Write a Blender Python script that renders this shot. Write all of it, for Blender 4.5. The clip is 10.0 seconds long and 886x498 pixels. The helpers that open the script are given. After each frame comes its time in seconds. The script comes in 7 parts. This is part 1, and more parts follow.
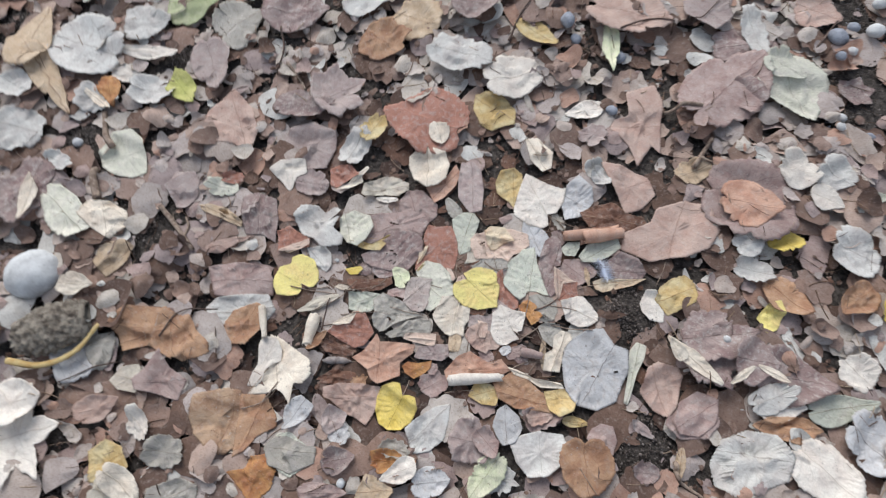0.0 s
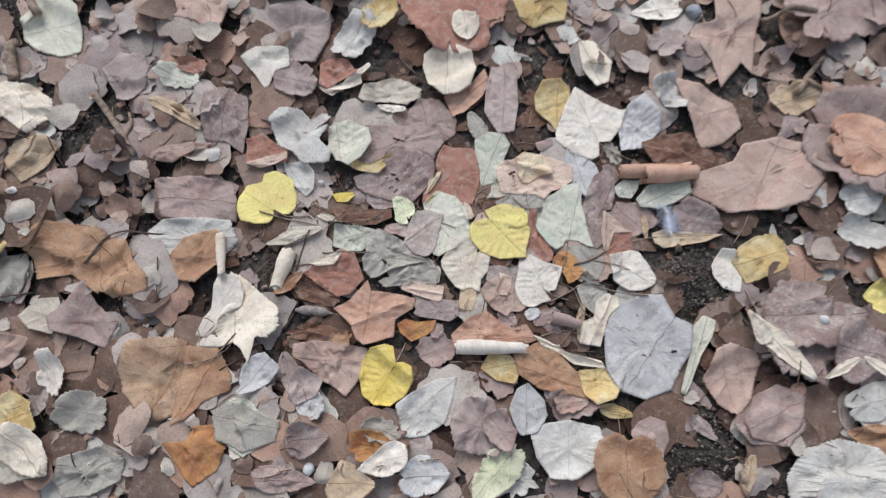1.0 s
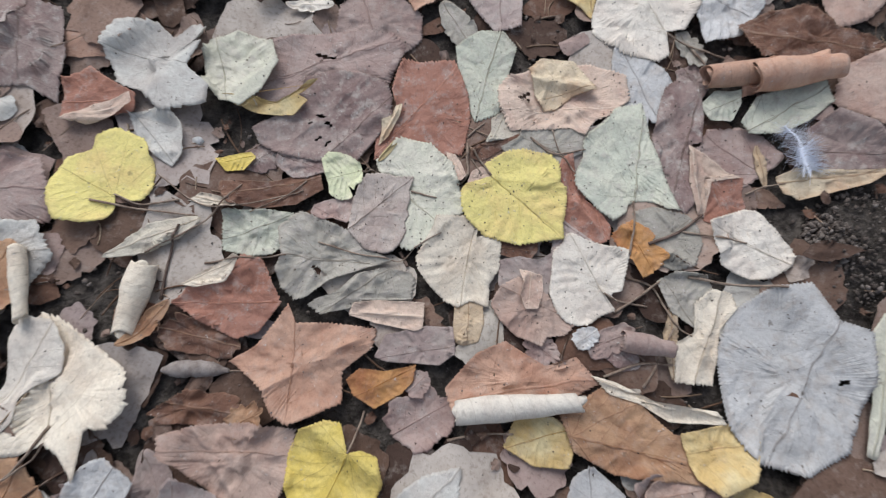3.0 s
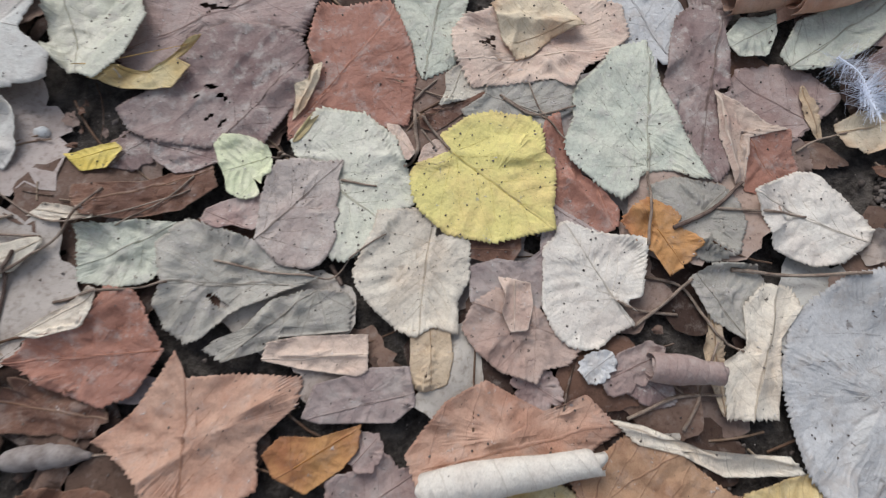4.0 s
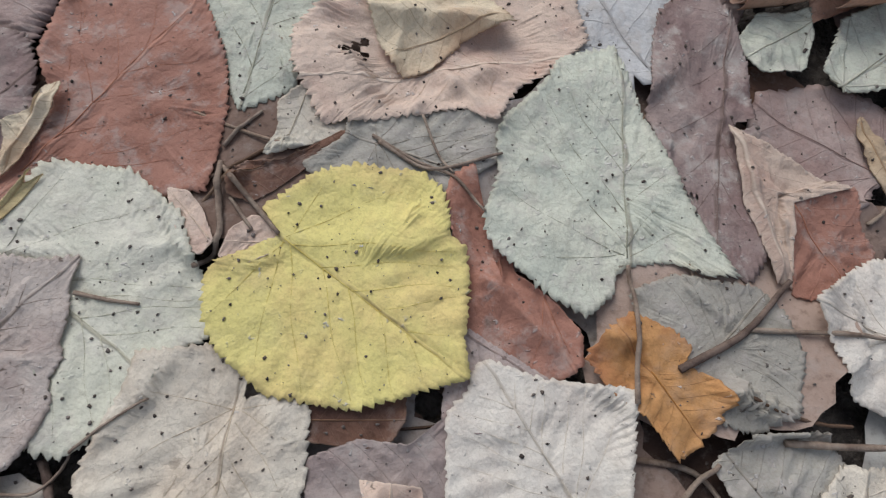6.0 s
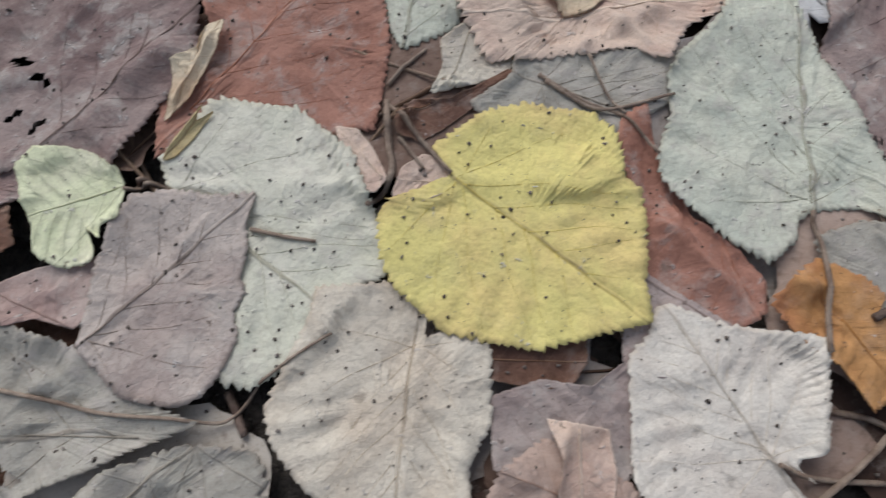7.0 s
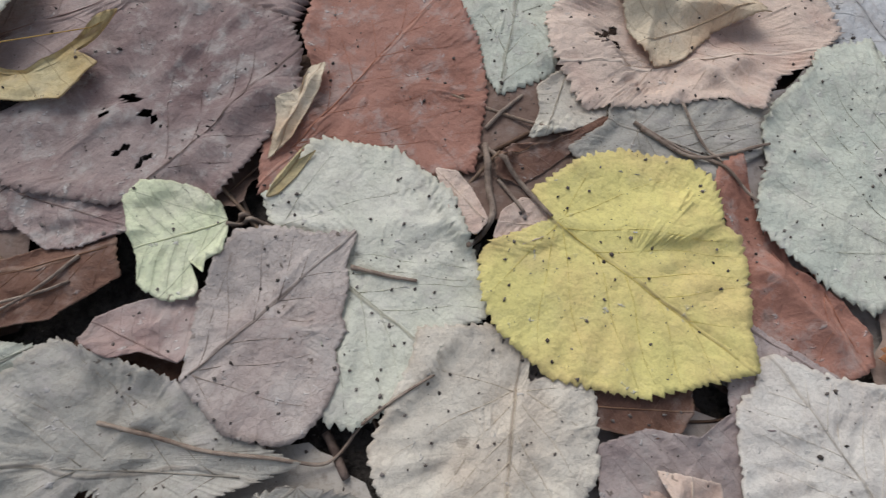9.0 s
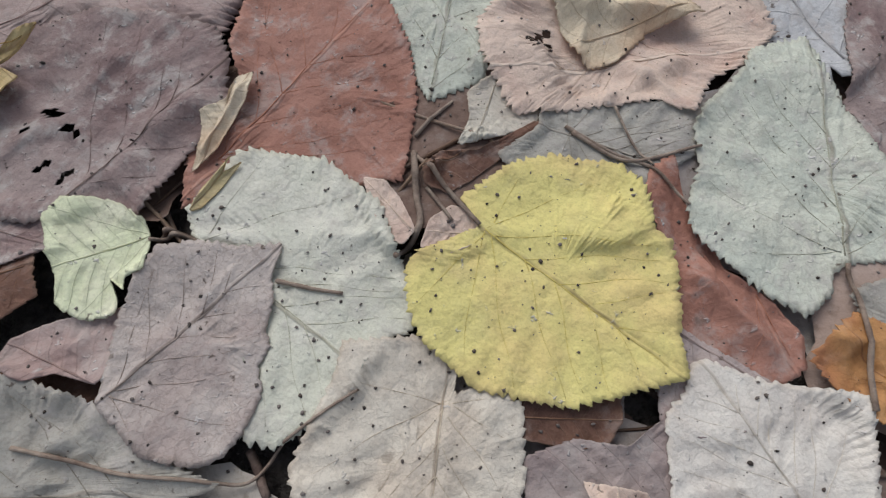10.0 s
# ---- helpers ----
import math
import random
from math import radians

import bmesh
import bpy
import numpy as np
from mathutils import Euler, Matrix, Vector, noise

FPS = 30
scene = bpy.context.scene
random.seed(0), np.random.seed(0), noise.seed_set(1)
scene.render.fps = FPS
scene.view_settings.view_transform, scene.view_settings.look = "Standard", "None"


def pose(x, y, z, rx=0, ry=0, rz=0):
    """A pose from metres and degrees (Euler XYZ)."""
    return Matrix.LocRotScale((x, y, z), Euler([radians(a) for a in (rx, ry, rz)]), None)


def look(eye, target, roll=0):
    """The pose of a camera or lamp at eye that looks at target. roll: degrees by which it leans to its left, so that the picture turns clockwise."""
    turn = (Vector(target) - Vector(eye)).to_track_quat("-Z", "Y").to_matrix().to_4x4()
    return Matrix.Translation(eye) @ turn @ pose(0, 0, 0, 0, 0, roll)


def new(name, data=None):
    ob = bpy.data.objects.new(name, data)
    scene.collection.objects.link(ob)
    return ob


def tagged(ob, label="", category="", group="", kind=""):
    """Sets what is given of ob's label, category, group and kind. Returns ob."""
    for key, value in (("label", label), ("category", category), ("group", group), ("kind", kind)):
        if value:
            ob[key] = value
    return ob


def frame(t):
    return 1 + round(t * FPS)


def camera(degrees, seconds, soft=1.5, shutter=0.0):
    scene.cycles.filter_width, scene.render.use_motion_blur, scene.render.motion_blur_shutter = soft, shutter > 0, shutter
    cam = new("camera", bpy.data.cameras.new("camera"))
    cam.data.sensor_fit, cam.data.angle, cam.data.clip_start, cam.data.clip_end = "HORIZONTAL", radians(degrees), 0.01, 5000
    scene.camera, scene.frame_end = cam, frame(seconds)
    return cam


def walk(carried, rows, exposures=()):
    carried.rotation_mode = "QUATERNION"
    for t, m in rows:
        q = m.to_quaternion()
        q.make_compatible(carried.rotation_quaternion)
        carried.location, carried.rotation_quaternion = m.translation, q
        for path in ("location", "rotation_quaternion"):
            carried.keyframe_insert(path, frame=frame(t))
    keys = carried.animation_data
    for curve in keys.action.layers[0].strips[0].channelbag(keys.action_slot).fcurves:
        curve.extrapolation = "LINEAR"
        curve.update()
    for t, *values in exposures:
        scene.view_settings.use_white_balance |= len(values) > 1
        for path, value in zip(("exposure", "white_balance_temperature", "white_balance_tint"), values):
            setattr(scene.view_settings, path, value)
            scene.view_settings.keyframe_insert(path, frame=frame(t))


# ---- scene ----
# A phone is lowered over a bed of autumn leaves towards one yellow linden leaf.
cam = camera(80.0, 10.0, 1.2, 0.4)
PATH = [
    (0.0, 0.0000, -0.2119, 0.6977, 20.08, 0.21, 8.29),
    (0.5, -0.0237, -0.1888, 0.6077, 17.37, -1.83, 11.72),
    (1.0, -0.0173, -0.1765, 0.5329, 14.35, -0.63, 12.23),
    (1.5, -0.0172, -0.1701, 0.4765, 13.21, 0.66, 11.38),
    (2.0, -0.0182, -0.1362, 0.4150, 12.38, -0.44, 8.68),
    (2.2, -0.0132, -0.1288, 0.3897, 12.08, -0.26, 8.43),
    (3.3, -0.0177, -0.1060, 0.2740, 12.78, -0.07, 6.20),
    (3.5, -0.0174, -0.0981, 0.2550, 12.32, -0.97, 5.34),
    (4.0, -0.0020, -0.0925, 0.2175, 12.78, -0.52, 2.49),
    (4.5, 0.0022, -0.0707, 0.1936, 13.59, -1.65, 2.19),
    (5.0, 0.0170, -0.0513, 0.1559, 13.73, -1.27, 2.52),
    (5.2, 0.0236, -0.0432, 0.1438, 14.54, -0.59, 2.50),
    (6.3, 0.0320, -0.0387, 0.1244, 16.64, -4.06, 0.04),
    (6.5, 0.0240, -0.0411, 0.1229, 15.02, -1.42, 1.25),
    (7.0, -0.0035, -0.0479, 0.1194, 14.38, -1.08, 1.93),
    (7.5, -0.0227, -0.0537, 0.1176, 16.71, -0.86, 3.31),
    (8.0, -0.0341, -0.0539, 0.1193, 16.81, -0.89, 4.07),
    (8.5, -0.0356, -0.0510, 0.1198, 17.71, -1.18, 4.28),
    (9.0, -0.0259, -0.0472, 0.1198, 18.00, -0.88, 3.60),
    (9.5, -0.0163, -0.0447, 0.1179, 17.82, -0.87, 2.75),
    (10.0, -0.0099, -0.0439, 0.1186, 18.23, -0.93, 2.14),
]
walk(cam, [(t, pose(x, y, z, rx, ry, rz)) for t, x, y, z, rx, ry, rz in PATH],
     [(0.0, 0.12, 6000, 10), (2.0, 0.02, 6020, 10), (3.5, -0.07, 6050, 10), (5.0, -0.18, 6080, 10), (6.5, -0.33, 6060, 10), (10.0, -0.34, 6020, 10)])

# ---- light: an overcast afternoon under open sky ----
world = bpy.data.worlds.new("overcast_sky")
scene.world = world
world.use_nodes = True
wn = world.node_tree.nodes
sky = wn.new("ShaderNodeTexSky")
sky.sky_type, sky.sun_disc = 'NISHITA', False
sky.sun_elevation, sky.sun_rotation = radians(42), radians(-25)
sky.air_density, sky.dust_density, sky.ozone_density = 1.0, 1.5, 1.0
cloud = wn.new("ShaderNodeHueSaturation")
cloud.inputs["Saturation"].default_value = 0.5
world.node_tree.links.new(sky.outputs[0], cloud.inputs["Color"])
world.node_tree.links.new(cloud.outputs[0], wn["Background"].inputs[0])
wn["Background"].inputs[1].default_value = 0.155
sun = new("sun", bpy.data.lights.new("sun", 'SUN'))
sun.data.energy, sun.data.angle, sun.data.color = 2.15, radians(40), (1.0, 0.98, 0.955)
sun.matrix_world = look((-0.45, 0.95, 0.95), (0, 0, 0))


# ---- materials ----
def srgb(r, g, b):
    return tuple((c / 255 / 12.92 if c < 10 else ((c / 255 + 0.055) / 1.055) ** 2.4) for c in (r, g, b)) + (1,)


class Nodes:
    """A few short words for building a node material."""

    def __init__(self, name):
        self.mat = bpy.data.materials.new(name)
        self.mat.use_nodes = True
        self.tree = self.mat.node_tree
        self.bsdf = self.tree.nodes["Principled BSDF"]

    def add(self, kind, operation="", feature="", attribute=""):
        n = self.tree.nodes.new("ShaderNode" + kind)
        if operation:
            n.operation = operation
        if feature:
            n.feature = feature
        if attribute:
            n.attribute_name = attribute
        return n

    def put(self, socket, value):
        if isinstance(value, bpy.types.NodeSocket):
            self.tree.links.new(value, socket)
        else:
            socket.default_value = value

    def math(self, op, a, b=0.0, c=0.0):
        n = self.add("Math", operation=op)
        for i, v in enumerate((a, b, c)):
            self.put(n.inputs[i], v)
        return n.outputs[0]

    def ramp(self, value, lo, hi, a=0.0, b=1.0):
        n = self.add("MapRange")
        n.clamp, n.interpolation_type = True, 'SMOOTHSTEP'
        for i, v in enumerate((value, lo, hi, a, b)):
            self.put(n.inputs[i], v)
        return n.outputs[0]

    def mix(self, fac, a, b, blend='MIX'):
        n = self.add("Mix")
        n.data_type, n.blend_type = 'RGBA', blend
        self.put(n.inputs[0], fac), self.put(n.inputs[6], a), self.put(n.inputs[7], b)
        return n.outputs[2]

    def noise(self, vec, scale, detail=3.0, rough=0.55):
        n = self.add("TexNoise")
        self.put(n.inputs["Vector"], vec)
        n.inputs["Scale"].default_value, n.inputs["Detail"].default_value, n.inputs["Roughness"].default_value = scale, detail, rough
        return n.outputs["Fac"]

    def attr(self, name):
        return self.add("Attribute", attribute=name)

    def shift(self, vec, rnd):
        n = self.add("VectorMath", operation='MULTIPLY_ADD')
        self.put(n.inputs[0], rnd), self.put(n.inputs[1], (37.0, 53.0, 19.0)), self.put(n.inputs[2], vec)
        return n.outputs[0]

    def bump(self, height, strength, distance):
        n = self.add("Bump")
        n.inputs["Strength"].default_value, n.inputs["Distance"].default_value = strength, distance
        self.put(n.inputs["Height"], height)
        self.put(self.bsdf.inputs["Normal"], n.outputs[0])

    def finish(self, colour, rough=0.8, spec=0.25):
        self.put(self.bsdf.inputs["Base Color"], colour)
        self.put(self.bsdf.inputs["Roughness"], rough)
        self.bsdf.inputs["Specular IOR Level"].default_value = spec
        return self.mat


# colour of the blade, of its blotches, of its veins; share of specks, of dust; strength of the net of veins
COLOURS = {
    "yellow": ((231, 213, 116), (232, 203, 116), (172, 148, 88), 0.4, 0.05, 0.3),
    "yellowdeep": ((214, 184, 62), (222, 196, 92), (160, 128, 60), 0.4, 0.05, 0.4),
    "yellowgreen": ((190, 188, 92), (206, 198, 110), (140, 140, 70), 0.3, 0.05, 0.4),
    "green": ((170, 175, 124), (192, 190, 148), (140, 151, 100), 0.2, 0.1, 0.4),
    "palelime": ((212, 213, 168), (221, 214, 180), (160, 157, 120), 0.35, 0.1, 0.4),
    "palegreen": ((200, 196, 172), (211, 204, 182), (159, 150, 125), 0.6, 0.25, 0.6),
    "greygreen": ((190, 190, 169), (200, 197, 174), (134, 125, 103), 0.45, 0.3, 0.9),
    "palegrey": ((160, 152, 137), (176, 168, 152), (138, 125, 108), 0.8, 0.4, 0.6),
    "pale": ((200, 190, 168), (186, 171, 150), (160, 141, 118), 0.4, 0.25, 0.6),
    "white": ((226, 215, 197), (216, 201, 183), (186, 169, 147), 0.3, 0.15, 0.7),
    "whitegrey": ((205, 200, 188), (188, 179, 168), (155, 144, 130), 0.6, 0.3, 0.5),
    "coolgrey": ((190, 186, 180), (202, 198, 192), (126, 117, 110), 0.7, 0.4, 0.5),
    "cream": ((224, 210, 186), (214, 195, 169), (155, 134, 110), 0.35, 0.1, 0.8),
    "creamtan": ((210, 190, 156), (188, 153, 116), (158, 125, 92), 0.3, 0.1, 0.7),
    "tan": ((190, 161, 124), (208, 183, 148), (142, 109, 80), 0.4, 0.15, 0.6),
    "tanyellow": ((198, 165, 96), (210, 190, 136), (150, 113, 66), 0.4, 0.1, 0.6),
    "tanbrown": ((178, 145, 110), (146, 109, 78), (124, 89, 62), 0.5, 0.15, 0.6),
    "pinkcream": ((202, 175, 152), (188, 153, 132), (214, 192, 168), 0.45, 0.15, 0.7),
    "pinkbrown": ((188, 159, 140), (176, 141, 122), (150, 117, 98), 0.4, 0.15, 0.6),
    "mauve": ((156, 135, 125), (136, 109, 101), (99, 78, 68), 0.6, 0.5, 0.6),
    "mauvepink": ((169, 145, 133), (152, 123, 112), (122, 94, 84), 0.45, 0.25, 0.6),
    "mauvepale": ((174, 155, 144), (158, 136, 127), (140, 119, 110), 0.5, 0.35, 0.5),
    "greymauve": ((186, 170, 156), (168, 149, 137), (106, 89, 76), 0.7, 0.35, 1.0),
    "rust": ((168, 115, 92), (150, 97, 74), (182, 125, 98), 0.45, 0.3, 0.6),
    "orange": ((184, 129, 62), (160, 97, 46), (138, 87, 48), 0.4, 0.08, 0.6),
    "orangebrown": ((178, 137, 98), (154, 109, 74), (124, 83, 56), 0.45, 0.12, 0.6),
    "orangepink": ((190, 148, 120), (172, 123, 94), (146, 103, 78), 0.4, 0.15, 0.6),
    "brown": ((121, 83, 61), (97, 65, 49), (149, 118, 92), 0.4, 0.15, 0.6),
}
WORDS = {"yellow": "bright yellow", "yellowdeep": "deep yellow", "yellowgreen": "yellow-green", "green": "fading green", "palelime": "pale lime-tinged",
         "palegreen": "pale grey-green", "greygreen": "grey-green", "palegrey": "pale dusty grey", "pale": "pale beige", "white": "bleached off-white",
         "whitegrey": "whitish grey", "coolgrey": "cool grey", "cream": "cream-coloured", "creamtan": "creamy tan", "tan": "light tan", "tanyellow": "yellowish tan",
         "tanbrown": "tan and brown", "pinkcream": "pinkish cream", "pinkbrown": "pinkish brown", "mauve": "dull mauve-brown", "mauvepink": "faded pinkish mauve",
         "mauvepale": "pale mauve-grey", "greymauve": "greyish mauve", "rust": "rust-red", "orange": "orange", "orangebrown": "orange-brown",
         "orangepink": "orange-pink", "brown": "dark brown"}
SOIL_DUST = srgb(176, 164, 152)
leaf_materials = {}


def leaf_material(colour, palmate):
    """A dry leaf's skin: blotches, veins that follow the blade, net veins, specks and dust."""
    key = (colour, palmate)
    if key in leaf_materials:
        return leaf_materials[key]
    blade, blotch, vein, specks, dust, net = COLOURS[colour]
    m = Nodes("leaf_" + colour + ("_ribbed" if palmate is None else "_palmate" if palmate else "_pinnate"))
    rnd = m.add("ObjectInfo").outputs["Random"]
    metres, unit = m.attr("metres").outputs["Vector"], m.attr("unit").outputs["Vector"]
    place = m.shift(metres, rnd)
    # blade and blotches at two scales
    broad = m.noise(place, 45.0, 4.0, 0.6)
    fine = m.noise(place, 420.0, 4.0, 0.65)
    col = m.mix(m.ramp(broad, 0.38, 0.68), srgb(*blade), srgb(*blotch))
    dark = m.mix(1.0, col, (0.62, 0.58, 0.55, 1), 'MULTIPLY')
    col = m.mix(m.ramp(fine, 0.45, 0.75, 0.0, 0.4), col, dark)
    grain = m.noise(place, 1900.0, 2.0, 0.6)
    col = m.mix(m.ramp(grain, 0.5, 0.72, 0.0, 0.35), col, dark)
    # veins
    warp = m.add("VectorMath", operation='MULTIPLY_ADD')
    wob = m.add("TexNoise")
    m.put(wob.inputs["Vector"], place)
    wob.inputs["Scale"].default_value = 55.0
    m.put(warp.inputs[0], wob.outputs["Color"]), m.put(warp.inputs[1], (0.09, 0.09, 0.0)), m.put(warp.inputs[2], unit)
    split = m.add("SeparateXYZ")
    m.put(split.inputs[0], warp.outputs[0])
    u, v = m.math('SUBTRACT', split.outputs[0], 0.045), m.math('SUBTRACT', split.outputs[1], 0.045)
    side = m.math('ABSOLUTE', v)
    slant = m.math('SUBTRACT', u, m.math('MULTIPLY', side, 0.75))
    slant = m.math('ADD', slant, m.math('MULTIPLY', m.math('MULTIPLY', side, side), 0.5))
    beat = m.math('FRACT', m.math('MULTIPLY_ADD', slant, 6.5, m.math('MULTIPLY_ADD', m.math('SIGN', v), 0.2, 10.0)))
    lateral = m.ramp(m.math('ABSOLUTE', m.math('SUBTRACT', beat, 0.5)), 0.0, 0.035, 0.75, 0.0)
    lines = m.math('MULTIPLY', lateral, m.ramp(u, 0.02, 0.1))
    if palmate:
        angle = m.math('ABSOLUTE', m.math('ARCTAN2', v, m.math('ADD', u, 0.0)))
        reach = m.math('SQRT', m.math('ADD', m.math('MULTIPLY', u, u), m.math('MULTIPLY', v, v)))
        for ray in (0.62, 1.2, 1.9):
            away = m.math('MULTIPLY', m.math('ABSOLUTE', m.math('SUBTRACT', angle, ray)), reach)
            lines = m.math('MAXIMUM', lines, m.ramp(away, 0.0, 0.007, 1.0, 0.0))
    mid = m.ramp(side, 0.002, 0.012, 1.0, 0.0)
    if palmate is None:
        lines = m.math('MULTIPLY', lines, 0.12)
    lines = m.math('MAXIMUM', m.math('MULTIPLY', lines, 0.8), mid)
    rag = m.add("VectorMath", operation='MULTIPLY_ADD')
    jag = m.add("TexNoise")
    m.put(jag.inputs["Vector"], place)
    jag.inputs["Scale"].default_value = 600.0
    m.put(rag.inputs[0], jag.outputs["Color"]), m.put(rag.inputs[1], (0.0035, 0.0035, 0.0)), m.put(rag.inputs[2], place)
    cell = m.add("TexVoronoi", feature='DISTANCE_TO_EDGE')
    m.put(cell.inputs["Vector"], rag.outputs[0])
    cell.inputs["Scale"].default_value = 420.0
    netted = m.ramp(cell.outputs["Distance"], 0.0, 0.08, 1.0, 0.0)
    veins = m.math('MAXIMUM', lines, m.math('MULTIPLY', netted, 0.32 * net))
    patchy = m.ramp(m.noise(place, 70.0, 2.0), 0.3, 0.6, 0.25, 0.75)
    col = m.mix(m.math('MULTIPLY', veins, patchy), col, srgb(*vein))
    # dust, then dark specks
    grit = m.noise(place, 130.0, 6.0, 0.7)
    col = m.mix(m.ramp(grit, 0.48, 0.66, 0.0, 1.5 * dust), col, SOIL_DUST)
    spot = m.add("TexVoronoi", feature='F1')
    m.put(spot.inputs["Vector"], rag.outputs[0])
    spot.inputs["Scale"].default_value = 330.0
    rare = m.add("SeparateColor")
    m.put(rare.inputs[0], spot.outputs["Color"])
    chosen = m.ramp(rare.outputs[0], 1.0 - 0.21 * specks, 1.0 - 0.21 * specks + 0.01)
    dot = m.math('MULTIPLY', chosen, m.ramp(spot.outputs["Distance"], m.math('MULTIPLY', rare.outputs[2], 0.1), m.math('MULTIPLY_ADD', rare.outputs[2], 0.16, 0.1), 1.0, 0.0))
    big = m.add("TexVoronoi", feature='F1')
    m.put(big.inputs["Vector"], rag.outputs[0])
    big.inputs["Scale"].default_value = 75.0
    rare2 = m.add("SeparateColor")
    m.put(rare2.inputs[0], big.outputs["Color"])
    blot = m.math('MULTIPLY', m.ramp(rare2.outputs[0], 0.8, 0.81), m.ramp(m.math('ADD', big.outputs["Distance"], m.math('MULTIPLY', fine, 0.12)), 0.1, 0.2, 1.0, 0.0))
    dot = m.math('MAXIMUM', m.math('MULTIPLY', dot, 0.85), m.math('MULTIPLY', blot, 0.75 * min(1.0, specks + 0.2)))
    col = m.mix(dot, col, srgb(86, 70, 57))
    # pale crumbs of dirt
    bits = m.add("TexVoronoi", feature='F1')
    m.put(bits.inputs["Vector"], rag.outputs[0])
    bits.inputs["Scale"].default_value = 640.0
    rare3 = m.add("SeparateColor")
    m.put(rare3.inputs[0], bits.outputs["Color"])
    share = 0.05 + 0.28 * dust
    thick = m.math('MULTIPLY', m.ramp(grit, 0.42, 0.62), m.ramp(rare3.outputs[1], 1.0 - share, 1.01 - share))
    crumb = m.math('MULTIPLY', thick, m.ramp(bits.outputs["Distance"], 0.18, 0.4, 1.0, 0.0))
    col = m.mix(m.math('MULTIPLY', crumb, 0.75), col, srgb(196, 186, 176))
    # browned rim
    rim = m.math('ADD', m.attr("rim").outputs["Fac"], m.math('MULTIPLY', m.math('SUBTRACT', broad, 0.5), 0.25))
    col = m.mix(m.ramp(rim, 0.93, 1.02, 0.0, 0.4), col, srgb(*vein))
    tone = m.math('MULTIPLY_ADD', rnd, 0.22, 0.9)
    tint = m.add("HueSaturation")
    tint.inputs["Saturation"].default_value = 0.9
    m.put(tint.inputs["Value"], tone), m.put(tint.inputs["Color"], col)
    height = m.math('ADD', m.math('MULTIPLY', crumb, 1.5), m.math('ADD', m.math('MULTIPLY', lines, 0.8), m.math('MULTIPLY', netted, 0.16 * net)))
    crease = m.math('ABSOLUTE', m.math('SUBTRACT', m.noise(place, 150.0, 3.0, 0.5), 0.5))
    height = m.math('MULTIPLY_ADD', crease, 4.2, height)
    height = m.math('MULTIPLY_ADD', broad, 3.6, m.math('MULTIPLY_ADD', grit, 1.8, m.math('MULTIPLY_ADD', fine, 0.4, m.math('MULTIPLY_ADD', grain, 0.12, height))))
    m.bump(height, 0.58, 0.0006)
    leaf_materials[key] = m.finish(tint.outputs[0], 0.72, 0.22)
    return m.mat


def vein_material(colour):
    key = (colour, "vein")
    if key not in leaf_materials:
        vein = COLOURS[colour][2]
        leaf_materials[key] = plain_material("vein_" + colour, tuple(0.25 * a + 0.75 * b for a, b in zip(vein, COLOURS[colour][0])), tuple(0.65 * a + 0.35 * b for a, b in zip(vein, COLOURS[colour][0])), 200.0)
    return leaf_materials[key]


def plain_material(name, a, b, scale, rough=0.85, bump=0.001, scale2=None, spec=0.2):
    m = Nodes(name)
    place = m.shift(m.add("TexCoord").outputs["Object"], m.add("ObjectInfo").outputs["Random"])
    n1, n2 = m.noise(place, scale, 5.0, 0.65), m.noise(place, scale2 or scale * 7, 4.0, 0.6)
    col = m.mix(m.ramp(n1, 0.32, 0.7), srgb(*a), srgb(*b))
    col = m.mix(m.ramp(n2, 0.5, 0.8, 0.0, 0.5), col, m.mix(1.0, col, (0.5, 0.47, 0.45, 1), 'MULTIPLY'))
    m.bump(m.math('ADD', n1, m.math('MULTIPLY', n2, 0.5)), 0.7, bump)
    return m.finish(col, rough, spec)


def litter_material(name, stops):
    """Many small things in one mesh, each island with a colour of its own."""
    m = Nodes(name)
    rnd = m.add("NewGeometry").outputs["Random Per Island"]
    place = m.shift(m.add("TexCoord").outputs["Object"], rnd)
    ramp = m.add("ValToRGB")
    ramp.color_ramp.interpolation = 'CONSTANT'
    e = ramp.color_ramp.elements
    e[0].position, e[0].color = 0.0, srgb(*stops[0])
    e[1].position, e[1].color = 1.0 / len(stops), srgb(*stops[1])
    for i, s in enumerate(stops[2:], 2):
        k = e.new(i / len(stops))
        k.color = srgb(*s)
    m.put(ramp.inputs[0], rnd)
    n1, n2 = m.noise(place, 60.0, 5.0, 0.65), m.noise(place, 420.0, 4.0, 0.65)
    col = m.mix(m.ramp(n1, 0.35, 0.75, 0.0, 0.6), ramp.outputs[0], m.mix(1.0, ramp.outputs[0], (0.66, 0.6, 0.56, 1), 'MULTIPLY'))
    col = m.mix(m.ramp(n2, 0.48, 0.72, 0.0, 0.65), col, m.mix(1.0, col, (0.5, 0.46, 0.43, 1), 'MULTIPLY'))
    grit = m.noise(place, 150.0, 6.0, 0.7)
    col = m.mix(m.ramp(grit, 0.5, 0.75, 0.0, 0.4), col, SOIL_DUST)
    m.bump(m.math('MULTIPLY_ADD', n1, 2.0, m.math('ADD', grit, m.math('MULTIPLY', n2, 0.4))), 0.6, 0.0007)
    return m.finish(col, 0.78, 0.2)


